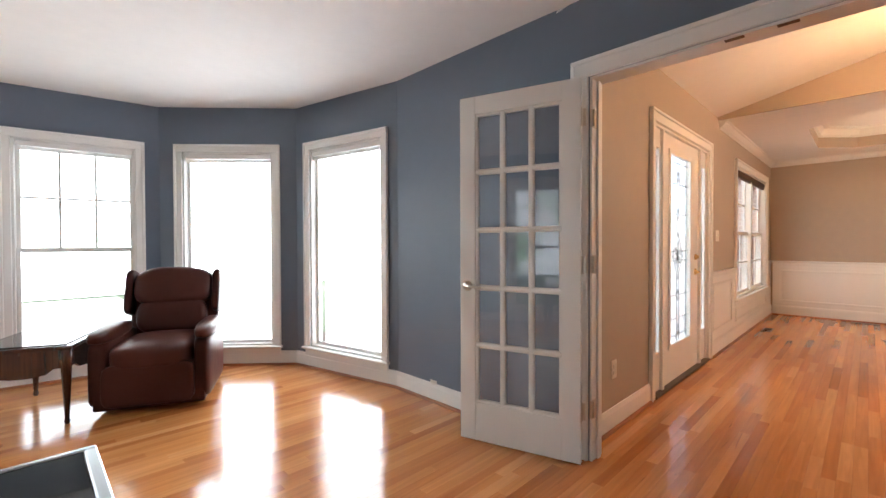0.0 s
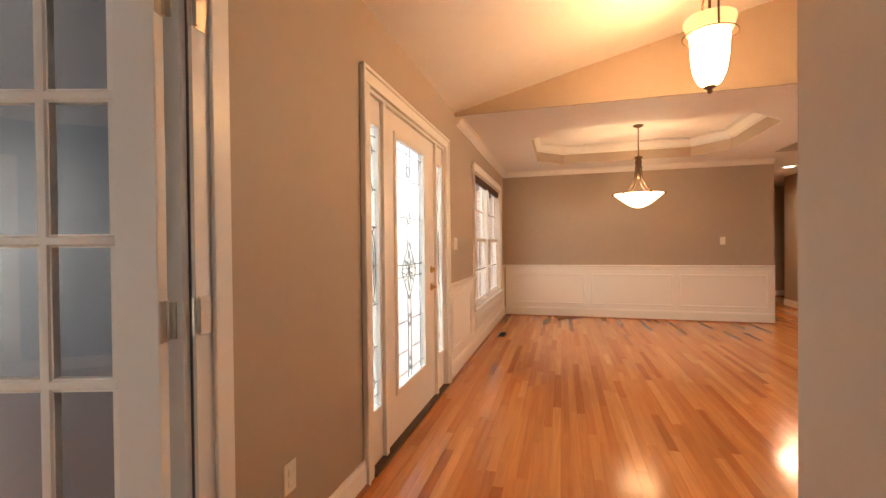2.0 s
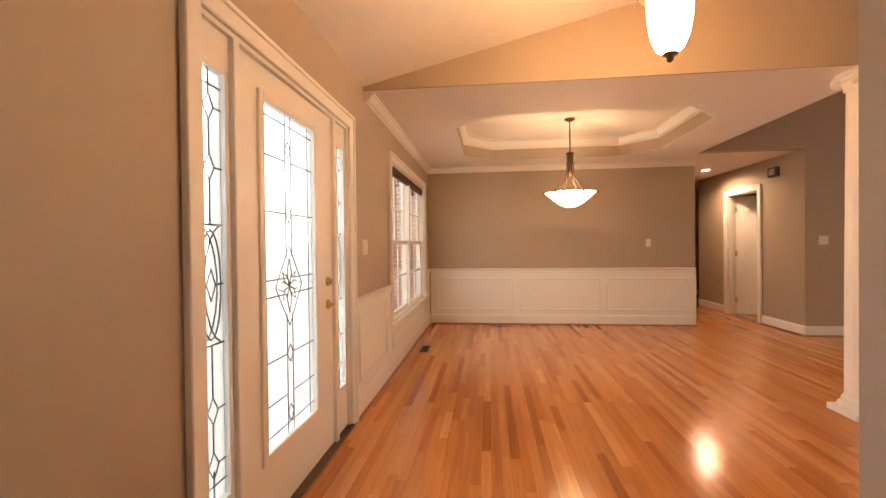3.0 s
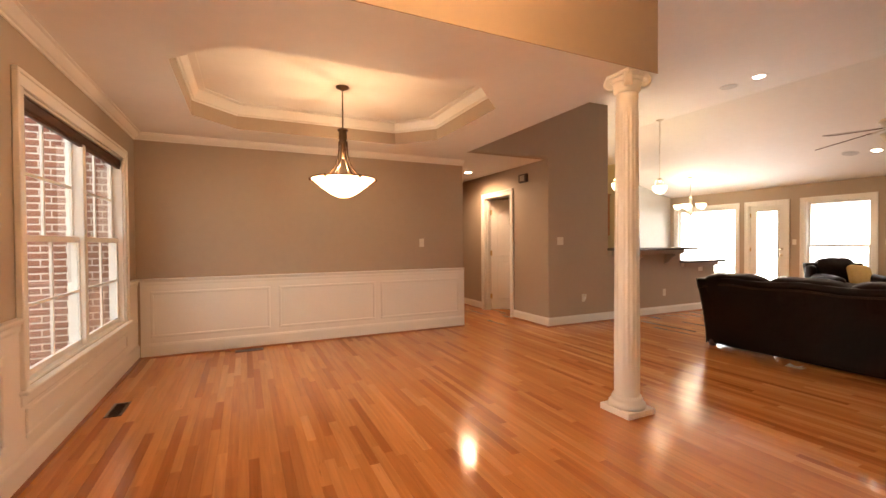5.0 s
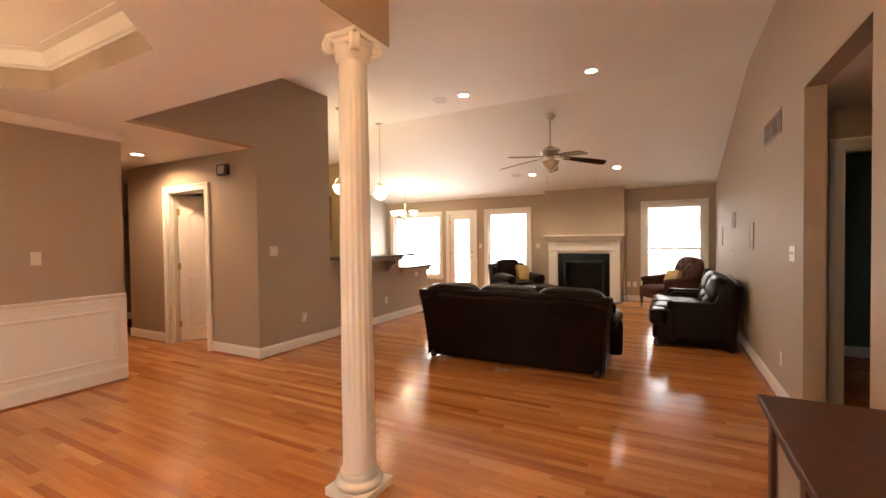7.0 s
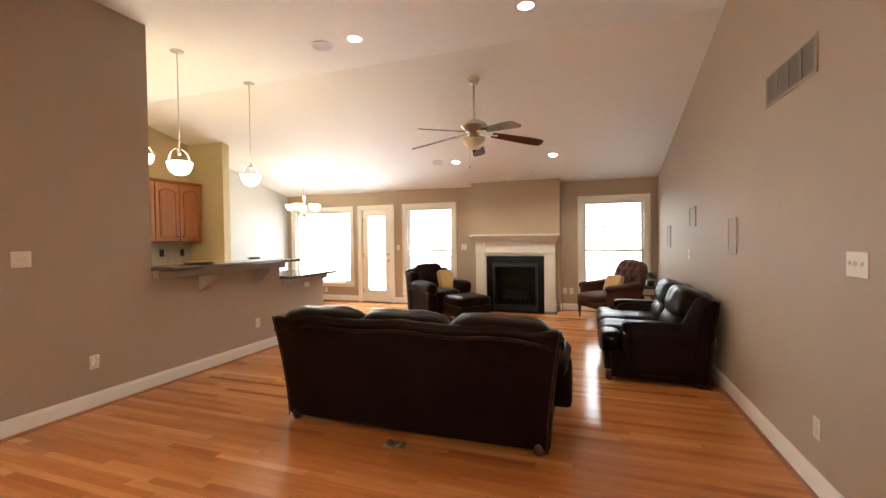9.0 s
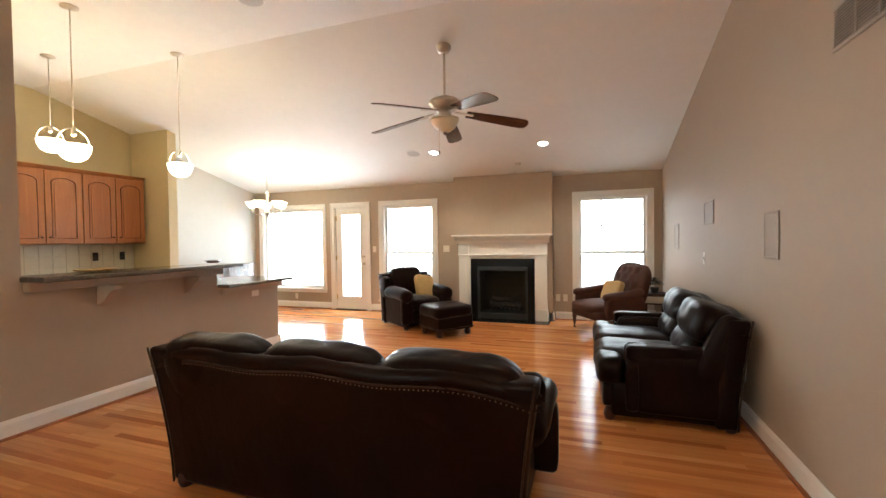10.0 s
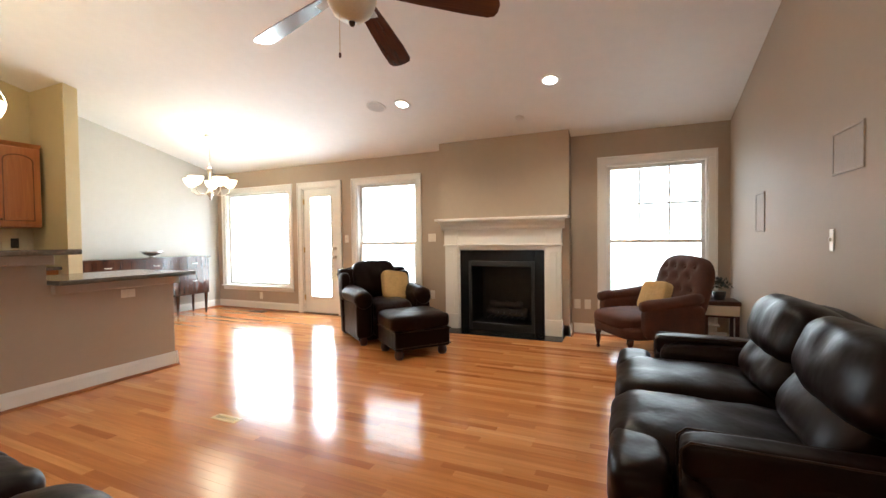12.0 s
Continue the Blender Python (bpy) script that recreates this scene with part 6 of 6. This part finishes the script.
        lean = pose(0, b - 0.17, 0.44, -10)
        if two_tier:
            low = part("lumbar_cushion", pillow(bmesh.new(), x0 + 0.006, x0 + cw - 0.006, -0.12, 0.10, 0.0, 0.29, 3.4, 14, 0.0, 0.010, 7 + k), skin, t, smooth=True)
            low.matrix_local = pose(0, b - 0.28, 0.42, -34)
            up = part("back_cushion", pillow(bmesh.new(), b0 - 0.012, b0 + bw + 0.012, -0.15, 0.14, 0.15, 0.46, 3.2, 16, 0.0, 0.011, 17 + k), skin, t, smooth=True)
            up.matrix_local = pose(0, b - 0.24, 0.425, -20)
        else:
            low = part("back_cushion", pillow(bmesh.new(), b0 - 0.012, b0 + bw + 0.012, -0.085, 0.16, 0.0, cushion_h - 0.43, 3.8, 16, 0.0, 0.014, 5 + 2.3 * k), skin, t, smooth=True)
            low.matrix_local = lean
    part("front_rail", pillow(bmesh.new(), -h + (0.0 if arm_in else aw - 0.02), h - (0.0 if arm_in else aw - 0.02), -b - 0.005, -b + 0.08, 0.09, 0.30, 8, 6), skin, t, smooth=True)
    return t


SOFA = leather_sofa("sofa", pose(5.415, -4.97, 0), 1.98, 3, "dark brown leather three-seat sofa with rolled arms and loose cushions", "sofa", D=0.90, back_h=0.80, cushion_h=0.872, flare=0.085, arm_h=0.60, arm_r=0.08, arm_in=0.20, arm_out=0.125, spread=0.20, wing=0.045)
LOVE = leather_sofa("loveseat", pose(3.61, -6.97, 0, 0, 0, 90), 1.62, 2, "dark brown leather loveseat with stacked pillow back along the wall", "sofa", D=0.90, back_h=0.80, cushion_h=0.885, two_tier=True, flare=0.04, arm_h=0.58, arm_r=0.07, wing=0.05, arm_in=0.17, spread=0.09, flat_arm=True)
CLUB_TURN = math.degrees(math.atan2(0.62, -0.79)) + 90
CLUB = leather_sofa("armchair", pose(6.86, -9.20, 0, 0, 0, CLUB_TURN), 0.86, 1, "dark brown leather club chair with rolled arms beside the window", "armchair", D=0.84, back_h=0.82, cushion_h=0.92, flare=0.02, arm_h=0.60, arm_r=0.10, wing=0.055)
t = thing("throw_pillow", pose(6.72, -9.14, 0.47, -22, 8, CLUB_TURN + 8) @ pose(0.10, 0, 0), "mustard woven square pillow on the leather chair", "pillow")
part("cover", pillow(bmesh.new(), -0.18, 0.18, -0.05, 0.05, 0.0, 0.36, 6, 14, 0, 0.006), MUSTARD, t, smooth=True)
t = thing("throw_pillow", pose(4.50, -4.86, 0.46, -14, 0, 18), "dark brown leather pillow tucked beside the sofa arm", "pillow")
part("cover", pillow(bmesh.new(), -0.14, 0.14, -0.05, 0.05, 0.0, 0.28, 5, 10, 0, 0.006), LEATHER, t, smooth=True)


def ottoman():
    t = thing("ottoman", pose(6.14, -8.66, 0, 0, 0, CLUB_TURN), "dark brown leather ottoman with padded top in front of the chair", "ottoman")
    part("base", boxes((-0.30, 0.30, -0.27, 0.27, 0.09, 0.29), bev=0.025, seg=3), LEATHER, t, smooth=False)
    part("cushion", pillow(bmesh.new(), -0.325, 0.325, -0.295, 0.295, 0.27, 0.435, 5.5, 14, 0.16, 0.010, 3.3), LEATHER, t, smooth=True)
    for z in (0.275, 0.12):
        loop = [(s * 0.303, q * 0.273, z) for s, q in ((-1, -1), (1, -1), (1, 1), (-1, 1), (-1, -1))]
        part("piping", tube(bmesh.new(), loop, 0.006, 6), PIPING, t)
    for x in (-0.24, 0.24):
        for y in (-0.2, 0.2):
            bun_foot(t, x, y, 0.095, 0.05)


ottoman()


TUFT_TURN = math.degrees(math.atan2(0.55, 0.84)) + 90


def tufted_chair():
    t = thing("tufted_armchair", pose(3.90, -9.52, 0, 0, 0, TUFT_TURN), "rust brown velvet armchair with buttoned back and turned legs", "armchair")
    part("seat_frame", pillow(bmesh.new(), -0.36, 0.36, -0.42, 0.36, 0.20, 0.34, 7, 8), VELVET, t, smooth=True)
    part("seat_cushion", pillow(bmesh.new(), -0.33, 0.33, -0.47, 0.28, 0.28, 0.44, 4, 12, 0.2, 0.008), VELVET, t, smooth=True)
    bm = pillow(bmesh.new(), -0.34, 0.34, -0.10, 0.10, -0.05, 0.66, 3.4, 26, 0, 0.004)
    buttons = [(x, z) for z, xs in ((0.18, (-0.16, 0.0, 0.16)), (0.30, (-0.22, -0.08, 0.08, 0.22)), (0.42, (-0.16, 0.0, 0.16)), (0.53, (-0.2, -0.07, 0.07, 0.2))) for x in xs]
    for v in bm.verts:
        if v.co.y < 0:
            d = min(math.hypot(v.co.x - x, v.co.z - z) for x, z in buttons)
            v.co.y += 0.035 * math.exp(-(d / 0.045) ** 2) - 0.02
    back = part("backrest", bm, VELVET, t, "deep-buttoned velvet back", smooth=True)
    back.matrix_local = pose(0, 0.34, 0.34, -15)
    for x, z in buttons:
        bt = part("button", lathe(bmesh.new(), [(0, 0.01), (0.012, 0.007), (0.016, 0), (0, -0.002)], 12), VELVET, back, smooth=True)
        bt.matrix_local = pose(x, -0.085, z, 90)
    for s in (-1, 1):
        part("arm_panel", pillow(bmesh.new(), s * 0.37 - 0.06, s * 0.37 + 0.06, -0.28, 0.34, 0.22, 0.54, 6, 8), VELVET, t, smooth=True)
        pts = [(s * 0.375, -0.30 + 0.62 * k / 10, 0.535 + 0.06 * (k / 10) ** 2) for k in range(11)]
        part("arm_roll", tube(bmesh.new(), pts, [0.045, 0.06] + [0.062] * 7 + [0.058, 0.045], 14), VELVET, t, smooth=True)
        leg = part("front_leg", lathe(bmesh.new(), [(0, 0.0), (0.012, 0.0), (0.022, 0.02), (0.012, 0.035), (0.016, 0.05), (0.03, 0.12), (0.022, 0.15), (0.034, 0.17), (0.03, 0.21), (0, 0.21)], 16), MAHOGANY, t, smooth=True)
        leg.location = (s * 0.29, -0.36, 0.0)
        rear = part("rear_leg", tube(bmesh.new(), [(s * 0.28, 0.36, 0.0), (s * 0.28, 0.31, 0.22)], [0.018, 0.026], 8), MAHOGANY, t)
    return t


tufted_chair()
t = thing("throw_pillow", pose(3.86, -9.55, 0.43, -24, -6, TUFT_TURN), "mustard woven pillow on the velvet armchair", "pillow")
part("cover", pillow(bmesh.new(), -0.2, 0.2, -0.055, 0.055, 0.0, 0.31, 6, 14, 0, 0.006), MUSTARD, t, smooth=True)
t = thing("side_table", pose(3.22, -9.78, 0), "small dark side table with a pale drawer behind the armchair", "side table")
part("tabletop", boxes((-0.16, 0.16, -0.16, 0.16, 0.50, 0.54), bev=0.005), WALNUT, t)
part("drawer_front", boxes((-0.15, 0.15, 0.150, 0.160, 0.40, 0.498), bev=0.003), PLATE, t)
part("body", boxes((-0.15, 0.15, -0.15, 0.149, 0.38, 0.50), bev=0.003), WALNUT, t)
part("shelf", boxes((-0.14, 0.14, -0.14, 0.14, 0.10, 0.12), bev=0.003), WALNUT, t)
for x in (-0.13, 0.13):
    for y in (-0.13, 0.13):
        part("leg", boxes((x - 0.017, x + 0.017, y - 0.017, y + 0.017, 0, 0.38), bev=0.003), WALNUT, t)
t = thing("potted_plant", pose(3.22, -9.78, 0.54), "small dark bushy plant on the side table", "plant")
part("pot", lathe(bmesh.new(), [(0, 0), (0.05, 0), (0.065, 0.08), (0.06, 0.085), (0, 0.08)], 20), BLACK, t, smooth=True)
rng = random.Random(4)
bm = bmesh.new()
for i in range(170):
    a, e, r = rng.uniform(0, 6.283), rng.uniform(-0.2, 1.5), rng.uniform(0.05, 0.12)
    c = Vector((r * math.cos(a) * math.cos(e), r * math.sin(a) * math.cos(e), 0.13 + 0.8 * r * math.sin(e)))
    q = Euler((rng.uniform(0, 6), rng.uniform(0, 6), rng.uniform(0, 6))).to_matrix()
    vs = [bm.verts.new(c + q @ Vector(p)) for p in ((-0.012, 0, 0), (0, -0.007, 0.002), (0.026, 0, 0), (0, 0.007, 0.002))]
    bm.faces.new(vs)
part("foliage", bm, mat("dark_leaf", (0.012, 0.018, 0.010), 0.6, vary=0.3), t, kind="stuff")


def recliner():
    t = thing("recliner", pose(0.83, 4.34, 0, 0, 0, -25) @ Matrix.Diagonal((0.92, 1.0, 0.97, 1.0)), "oxblood brown leather recliner with wing back in the bay", "recliner")
    s_ = LEATHER_RED
    part("base", boxes((-0.37, 0.37, -0.40, 0.36, 0.03, 0.28), bev=0.02, seg=2), s_, t)
    part("footrest", pillow(bmesh.new(), -0.30, 0.30, -0.45, -0.37, 0.06, 0.36, 8, 8, 0, 0.004), s_, t, smooth=True)
    part("seat_cushion", pillow(bmesh.new(), -0.29, 0.29, -0.46, 0.22, 0.30, 0.49, 4.5, 12, 0.15, 0.008), s_, t, smooth=True)
    lean = pose(0, 0.22, 0.44, -16)
    part("lumbar_cushion", pillow(bmesh.new(), -0.28, 0.28, -0.12, 0.08, 0.0, 0.30, 3.6, 12, 0, 0.008), s_, t, smooth=True).matrix_local = lean
    part("head_cushion", pillow(bmesh.new(), -0.31, 0.31, -0.14, 0.10, 0.24, 0.575, 3.4, 12, 0, 0.008), s_, t, smooth=True).matrix_local = lean
    part("outer_back", pillow(bmesh.new(), -0.35, 0.35, 0.02, 0.16, -0.25, 0.56, 7, 8), s_, t, smooth=True).matrix_local = lean
    for s in (-1, 1):
        part("wing", pillow(bmesh.new(), s * 0.345 - 0.035, s * 0.345 + 0.035, -0.10, 0.14, 0.18, 0.56, 5, 8), s_, t, smooth=True).matrix_local = lean
        part("arm_panel", pillow(bmesh.new(), s * 0.345 - 0.06, s * 0.345 + 0.06, -0.40, 0.30, 0.05, 0.52, 8, 8), s_, t, smooth=True)
        part("arm_pad", pillow(bmesh.new(), s * 0.35 - 0.075, s * 0.35 + 0.075, -0.42, 0.22, 0.49, 0.60, 3.2, 10, 0, 0.004), s_, t, smooth=True)


recliner()


def leg_tapered(parent, x, y, h, r=0.03, name="leg"):
    lg = part(name, lathe(bmesh.new(), [(0, 0), (0.012, 0), (0.02, 0.02), (0.012, 0.04), (0.015, 0.06), (r, h * 0.8), (r * 1.25, h * 0.86), (r * 1.25, h), (0, h)], 14), MAHOGANY, parent, smooth=True)
    lg.location = (x, y, 0)


def occasional_table():
    t = thing("end_table", pose(0.162, 4.555, 0, 0, 0, -23.6), "dark mahogany end table with shaped apron, glass top and tapered legs", "table")
    X, Y, h = 0.28, 0.41, 0.52
    part("tabletop", boxes((-X, X, -Y, Y, h - 0.028, h), bev=0.01, seg=2), MAHOGANY, t)
    part("glass_top", boxes((-X + 0.045, X - 0.045, -Y + 0.045, Y - 0.045, h + 0.001, h + 0.007), bev=0.002), BLACK_GLASS, t, "polished glass inlay")

    def shaped(w):
        return [(-w, h - 0.028), (-w, h - 0.15), (-0.72 * w, h - 0.15), (-0.55 * w, h - 0.185), (-0.2 * w, h - 0.20), (0.2 * w, h - 0.20), (0.55 * w, h - 0.185), (0.72 * w, h - 0.15), (w, h - 0.15), (w, h - 0.028)]

    for y in (-Y + 0.03, Y - 0.045):
        part("apron", prism(bmesh.new(), shaped(X - 0.04), "y", y, y + 0.015), MAHOGANY, t)
    for x in (-X + 0.03, X - 0.045):
        part("apron", prism(bmesh.new(), shaped(Y - 0.04), "x", x, x + 0.015), MAHOGANY, t)
    for x in (-X + 0.045, X - 0.045):
        for y in (-Y + 0.045, Y - 0.045):
            leg_tapered(t, x, y, h - 0.028)


occasional_table()


def desk():
    t = thing("desk", pose(-0.45, 1.29, 0), "black glass desk with a bright metal rim", "desk")
    part("glass_top", boxes((-0.585, 0.585, -0.28, 0.28, 0.738, 0.748), bev=0.002), BLACK_GLASS, t)
    for r in ((-0.607, 0.607, 0.28, 0.297, 0.72, 0.751), (-0.607, 0.607, -0.297, -0.28, 0.72, 0.751), (-0.607, -0.585, -0.28, 0.28, 0.72, 0.751), (0.585, 0.607, -0.28, 0.28, 0.72, 0.751)):
        part("rim", boxes(r, bev=0.003), STEEL, t)
    for x in (-0.57, 0.57):
        for y in (-0.26, 0.26):
            part("leg", boxes((x - 0.02, x + 0.02, y - 0.02, y + 0.02, 0, 0.72), bev=0.003), STEEL, t)


desk()


def console():
    t = thing("console_cabinet", pose(3.08, -2.14, 0), "dark walnut console cabinet with pale inset panels against the wall", "console")
    part("top", boxes((0.0, 0.51, -0.03, 1.33, 0.755, 0.785), bev=0.006, seg=2), WALNUT, t)
    part("body", boxes((0.01, 0.455, 0.03, 1.27, 0.10, 0.752)), WALNUT, t)
    for y in (0.0, 1.25):
        for x in (0.02, 0.43):
            part("post", boxes((x, x + 0.05, y, y + 0.05, 0, 0.754), bev=0.004), WALNUT, t)
    for k in range(3):
        y0 = 0.07 + k * 0.40
        d = part("door", boxes((0.455, 0.47, y0, y0 + 0.36, 0.14, 0.72), bev=0.003), WALNUT, t)
        part("inset_panel", boxes((0.469, 0.473, y0 + 0.05, y0 + 0.31, 0.19, 0.67)), GRILLE, d, "pale cloth panel")
    e = part("end_panel", boxes((0.08, 0.42, -0.004, 0.002, 0.16, 0.70), bev=0.002), GRILLE, t, "pale end panel")
    part("rail", boxes((0.07, 0.43, -0.002, 0.03, 0.70, 0.752), (0.07, 0.43, -0.002, 0.03, 0.10, 0.16)), WALNUT, t)


console()


def sideboard():
    t = thing("sideboard", pose(10.96, -8.71, 0, 0, 0, 180), "dark mahogany bow-front sideboard on tapered legs in the nook", "sideboard")
    L, h = 0.91, 0.96

    def bow(y):
        return 0.40 + 0.07 * (1 - (y / L) ** 2)

    ys = [-L + 2 * L * i / 20 for i in range(21)]
    part("top", prism(bmesh.new(), [(0.0, -L - 0.015)] + [(bow(y) + 0.015, y * 1.016) for y in ys] + [(0.0, L + 0.015)], "z", h - 0.025, h), MAHOGANY, t)
    part("body", prism(bmesh.new(), [(0.0, -L)] + [(bow(y) - 0.012, y) for y in ys] + [(0.0, L)], "z", 0.34, h - 0.025), MAHOGANY, t)
    cols = ((-L + 0.03, -0.36), (-0.33, 0.33), (0.36, L - 0.03))
    for a, b in cols:
        zs = ((0.37, 0.60), (0.615, 0.76), (0.775, 0.92)) if a == cols[1][0] else ((0.37, 0.76), (0.775, 0.92))
        for z0, z1 in zs:
            yy = [a + (b - a) * i / 8 for i in range(9)]
            d = part("drawer" if z1 - z0 < 0.2 else "door", prism(bmesh.new(), [(bow(y) - 0.02, y) for y in yy] + [(bow(y) + 0.004, y) for y in reversed(yy)], "z", z0, z1), MAHOGANY, t)
            c = (a + b) / 2
            part("pull", tube(bmesh.new(), [(bow(c) + 0.004, c - 0.04, (z0 + z1) / 2), (bow(c) + 0.028, c - 0.03, (z0 + z1) / 2 - 0.006), (bow(c) + 0.028, c + 0.03, (z0 + z1) / 2 - 0.006), (bow(c) + 0.004, c + 0.04, (z0 + z1) / 2)], 0.006, 6), NICKEL, d, "nickel pull")
    for y in (-L + 0.05, -0.34, 0.34, L - 0.05):
        lg = part("leg", tube(bmesh.new(), [(bow(y) - 0.04, y, 0.0), (bow(y) - 0.035, y, 0.34), (bow(y) - 0.035, y, 0.40)], [0.014, 0.028, 0.028], 8), MAHOGANY, t)
    for y in (-L + 0.05, L - 0.05):
        part("leg", tube(bmesh.new(), [(0.04, y, 0.0), (0.04, y, 0.36)], [0.014, 0.026], 8), MAHOGANY, t)
    t = thing("bowl", pose(10.74, -8.80, h), "shallow silver bowl on the sideboard", "bowl")
    part("dish", lathe(bmesh.new(), [(0, 0.002), (0.05, 0.002), (0.055, 0.012), (0.03, 0.02), (0.10, 0.05), (0.16, 0.095), (0.155, 0.097), (0.09, 0.058), (0, 0.03)], 32), STEEL, t, smooth=True)


sideboard()
t = thing("serving_tray", pose(8.06, -5.20, 1.145), "curved brass tray lying on the bar top", "tray")
part("tray", lathe(bmesh.new(), [(0, 0.004), (0.10, 0.003), (0.13, 0.012), (0.155, 0.026), (0.152, 0.028), (0.125, 0.016), (0, 0.008)], 28), BRASS, t, smooth=True)

# ---- outside, close by ----
def railing():
    t = thing("porch_railing", pose(0, 0, 0), "white porch railing outside the living room windows", "railing")
    for z in (0.08, 0.86):
        part("rail", boxes((2.0, 12.0, -13.04, -12.96, z, z + 0.06), bev=0.005), WHITE_METAL, t)
    first = part("baluster", boxes((-0.018, 0.018, -0.018, 0.018, 0.14, 0.86)), WHITE_METAL, t)
    first.location = (2.1, -13.0, 0)
    for i in range(1, 80):
        o = new("baluster", first.data)
        o.parent = t
        o.location = (2.1 + 0.124 * i, -13.0, 0)
    for x in (2.0, 5.2, 8.6, 12.0):
        part("post", boxes((x - 0.06, x + 0.06, -13.06, -12.94, -0.4, 2.7), bev=0.006), WHITE_METAL, t)


railing()
solid("porch_floor", boxes((1.8, 12.2, -13.2, -10.28, -0.14, -0.05)), mat("pale_porch_concrete", (0.62, 0.61, 0.58), 0.8, vary=0.12, scale=3), "pale concrete porch floor behind the house", "porch", "structure")
solid("front_walk", boxes((1.9, 6.0, 1.7, 4.6, -0.2, -0.04)), mat("pale_walk_concrete", (0.58, 0.57, 0.54), 0.8, vary=0.12, scale=3), "pale concrete front stoop", "path", "structure")


def brick_wing(x, y0, y1, h):
    """A brick side wall whose face looks along -x."""
    t = thing("brick_wall", pose(x, y0, -0.45), "red brick wing wall outside the dining window", "brick wall")
    part("mortar_core", boxes((0.008, 0.2, 0, y1 - y0, 0, h)), MORTAR, t)
    a = part("brick", boxes((0, 0.09, 0, 0.200, 0, 0.056), bev=0.003), BRICK, t)
    first = True
    for r in range(int(h / 0.074)):
        for i in range(int((y1 - y0) / 0.214)):
            o = a if first else new("brick", a.data)
            first = False
            o.parent = t
            o.location = (0, i * 0.214 + (0.006 if r % 2 else 0.104), r * 0.074 + 0.006)


brick_wing(8.95, 1.69, 3.0, 3.3)
t = thing("roller_blind", F_FRONT, "raised brown woven blind at the top of the dining window", "blind")
part("roll", boxes((DWIN[0] + 0.105, DWIN[1] - 0.105, -0.045, -0.006, 2.00, 2.075), bev=0.012, seg=2), WALNUT, t)
part("bottom_bar", boxes((DWIN[0] + 0.11, DWIN[1] - 0.11, -0.04, -0.012, 1.985, 1.999), bev=0.003), WALNUT, t)


# ---- the strip floor, last ----
def plank_mesh(name, ln, w=0.0562, t=0.018):
    """One strip with eased edges."""
    e = 0.0003
    x, y = ln / 2 - 0.0002, w / 2 - 0.0002
    v = [(-x, -y, -t), (x, -y, -t), (x, y, -t), (-x, y, -t), (-x, -y, -e), (x, -y, -e), (x, y, -e), (-x, y, -e), (-x + e, -y + e, 0), (x - e, -y + e, 0), (x - e, y - e, 0), (-x + e, y - e, 0)]
    f = [(8, 9, 10, 11), (4, 5, 9, 8), (5, 6, 10, 9), (6, 7, 11, 10), (7, 4, 8, 11), (0, 1, 5, 4), (1, 2, 6, 5), (2, 3, 7, 6), (3, 0, 4, 7)]
    return v, f


def strip_floor():
    floor = solid("floor", boxes((-2.3, 12.62, -10.2, 5.6, -0.12, -0.017)), SUB, "glossy honey-orange oak strip floor", "floor", "structure")
    lengths = (0.42, 0.55, 0.68, 0.82, 0.96, 1.12, 1.3, 1.5)
    data = []
    for ln in lengths:
        v, f = plank_mesh("plank", ln)
        me = bpy.data.meshes.new("plank")
        me.from_pydata(v, [], f)
        me.materials.append(FLOOR)
        data.append((me, v, f))
    rng = random.Random(5)
    verts, faces, single = [], [], 0
    rows = int((5.6 + 10.2) / 0.0562)
    for r in range(rows):
        y = -10.2 + (r + 0.5) * 0.0562
        x = -2.3 - rng.random() * 0.8
        while x < 12.55:
            k = rng.randrange(len(lengths))
            ln = lengths[k]
            c = x + ln / 2
            x += ln
            me, v, f = data[k]
            lo = -1.98 if y > -2.1 else 0.6 if y > -6.55 else 2.88
            hi = 2.28 if y > 1.75 else 12.58 if -4.8 < y < -1.0 else 11.58
            a, b = max(c - ln / 2, lo), min(c + ln / 2, hi)
            if b - a < 0.02:
                continue
            cut = b - a < ln - 1e-4
            if cut:
                v, c = plank_mesh("plank", b - a)[0], (a + b) / 2
            if 2.3 < c < 6.0 and -2.3 < y < 1.7 and single < 300 and (r % 4 != 3) and not cut:
                ob = new("plank", me)
                ob.parent = floor
                ob.location = (c, y, 0)
                single += 1
            else:
                n = len(verts)
                verts += [(p[0] + c, p[1] + y, p[2]) for p in v]
                faces += [tuple(i + n for i in q) for q in f]
    me = bpy.data.meshes.new("planks_joined")
    me.from_pydata(verts, [], faces)
    me.materials.append(FLOOR)
    ob = new("planks_joined", me)
    ob.parent = floor
    tagged(ob, kind="stuff")


strip_floor()
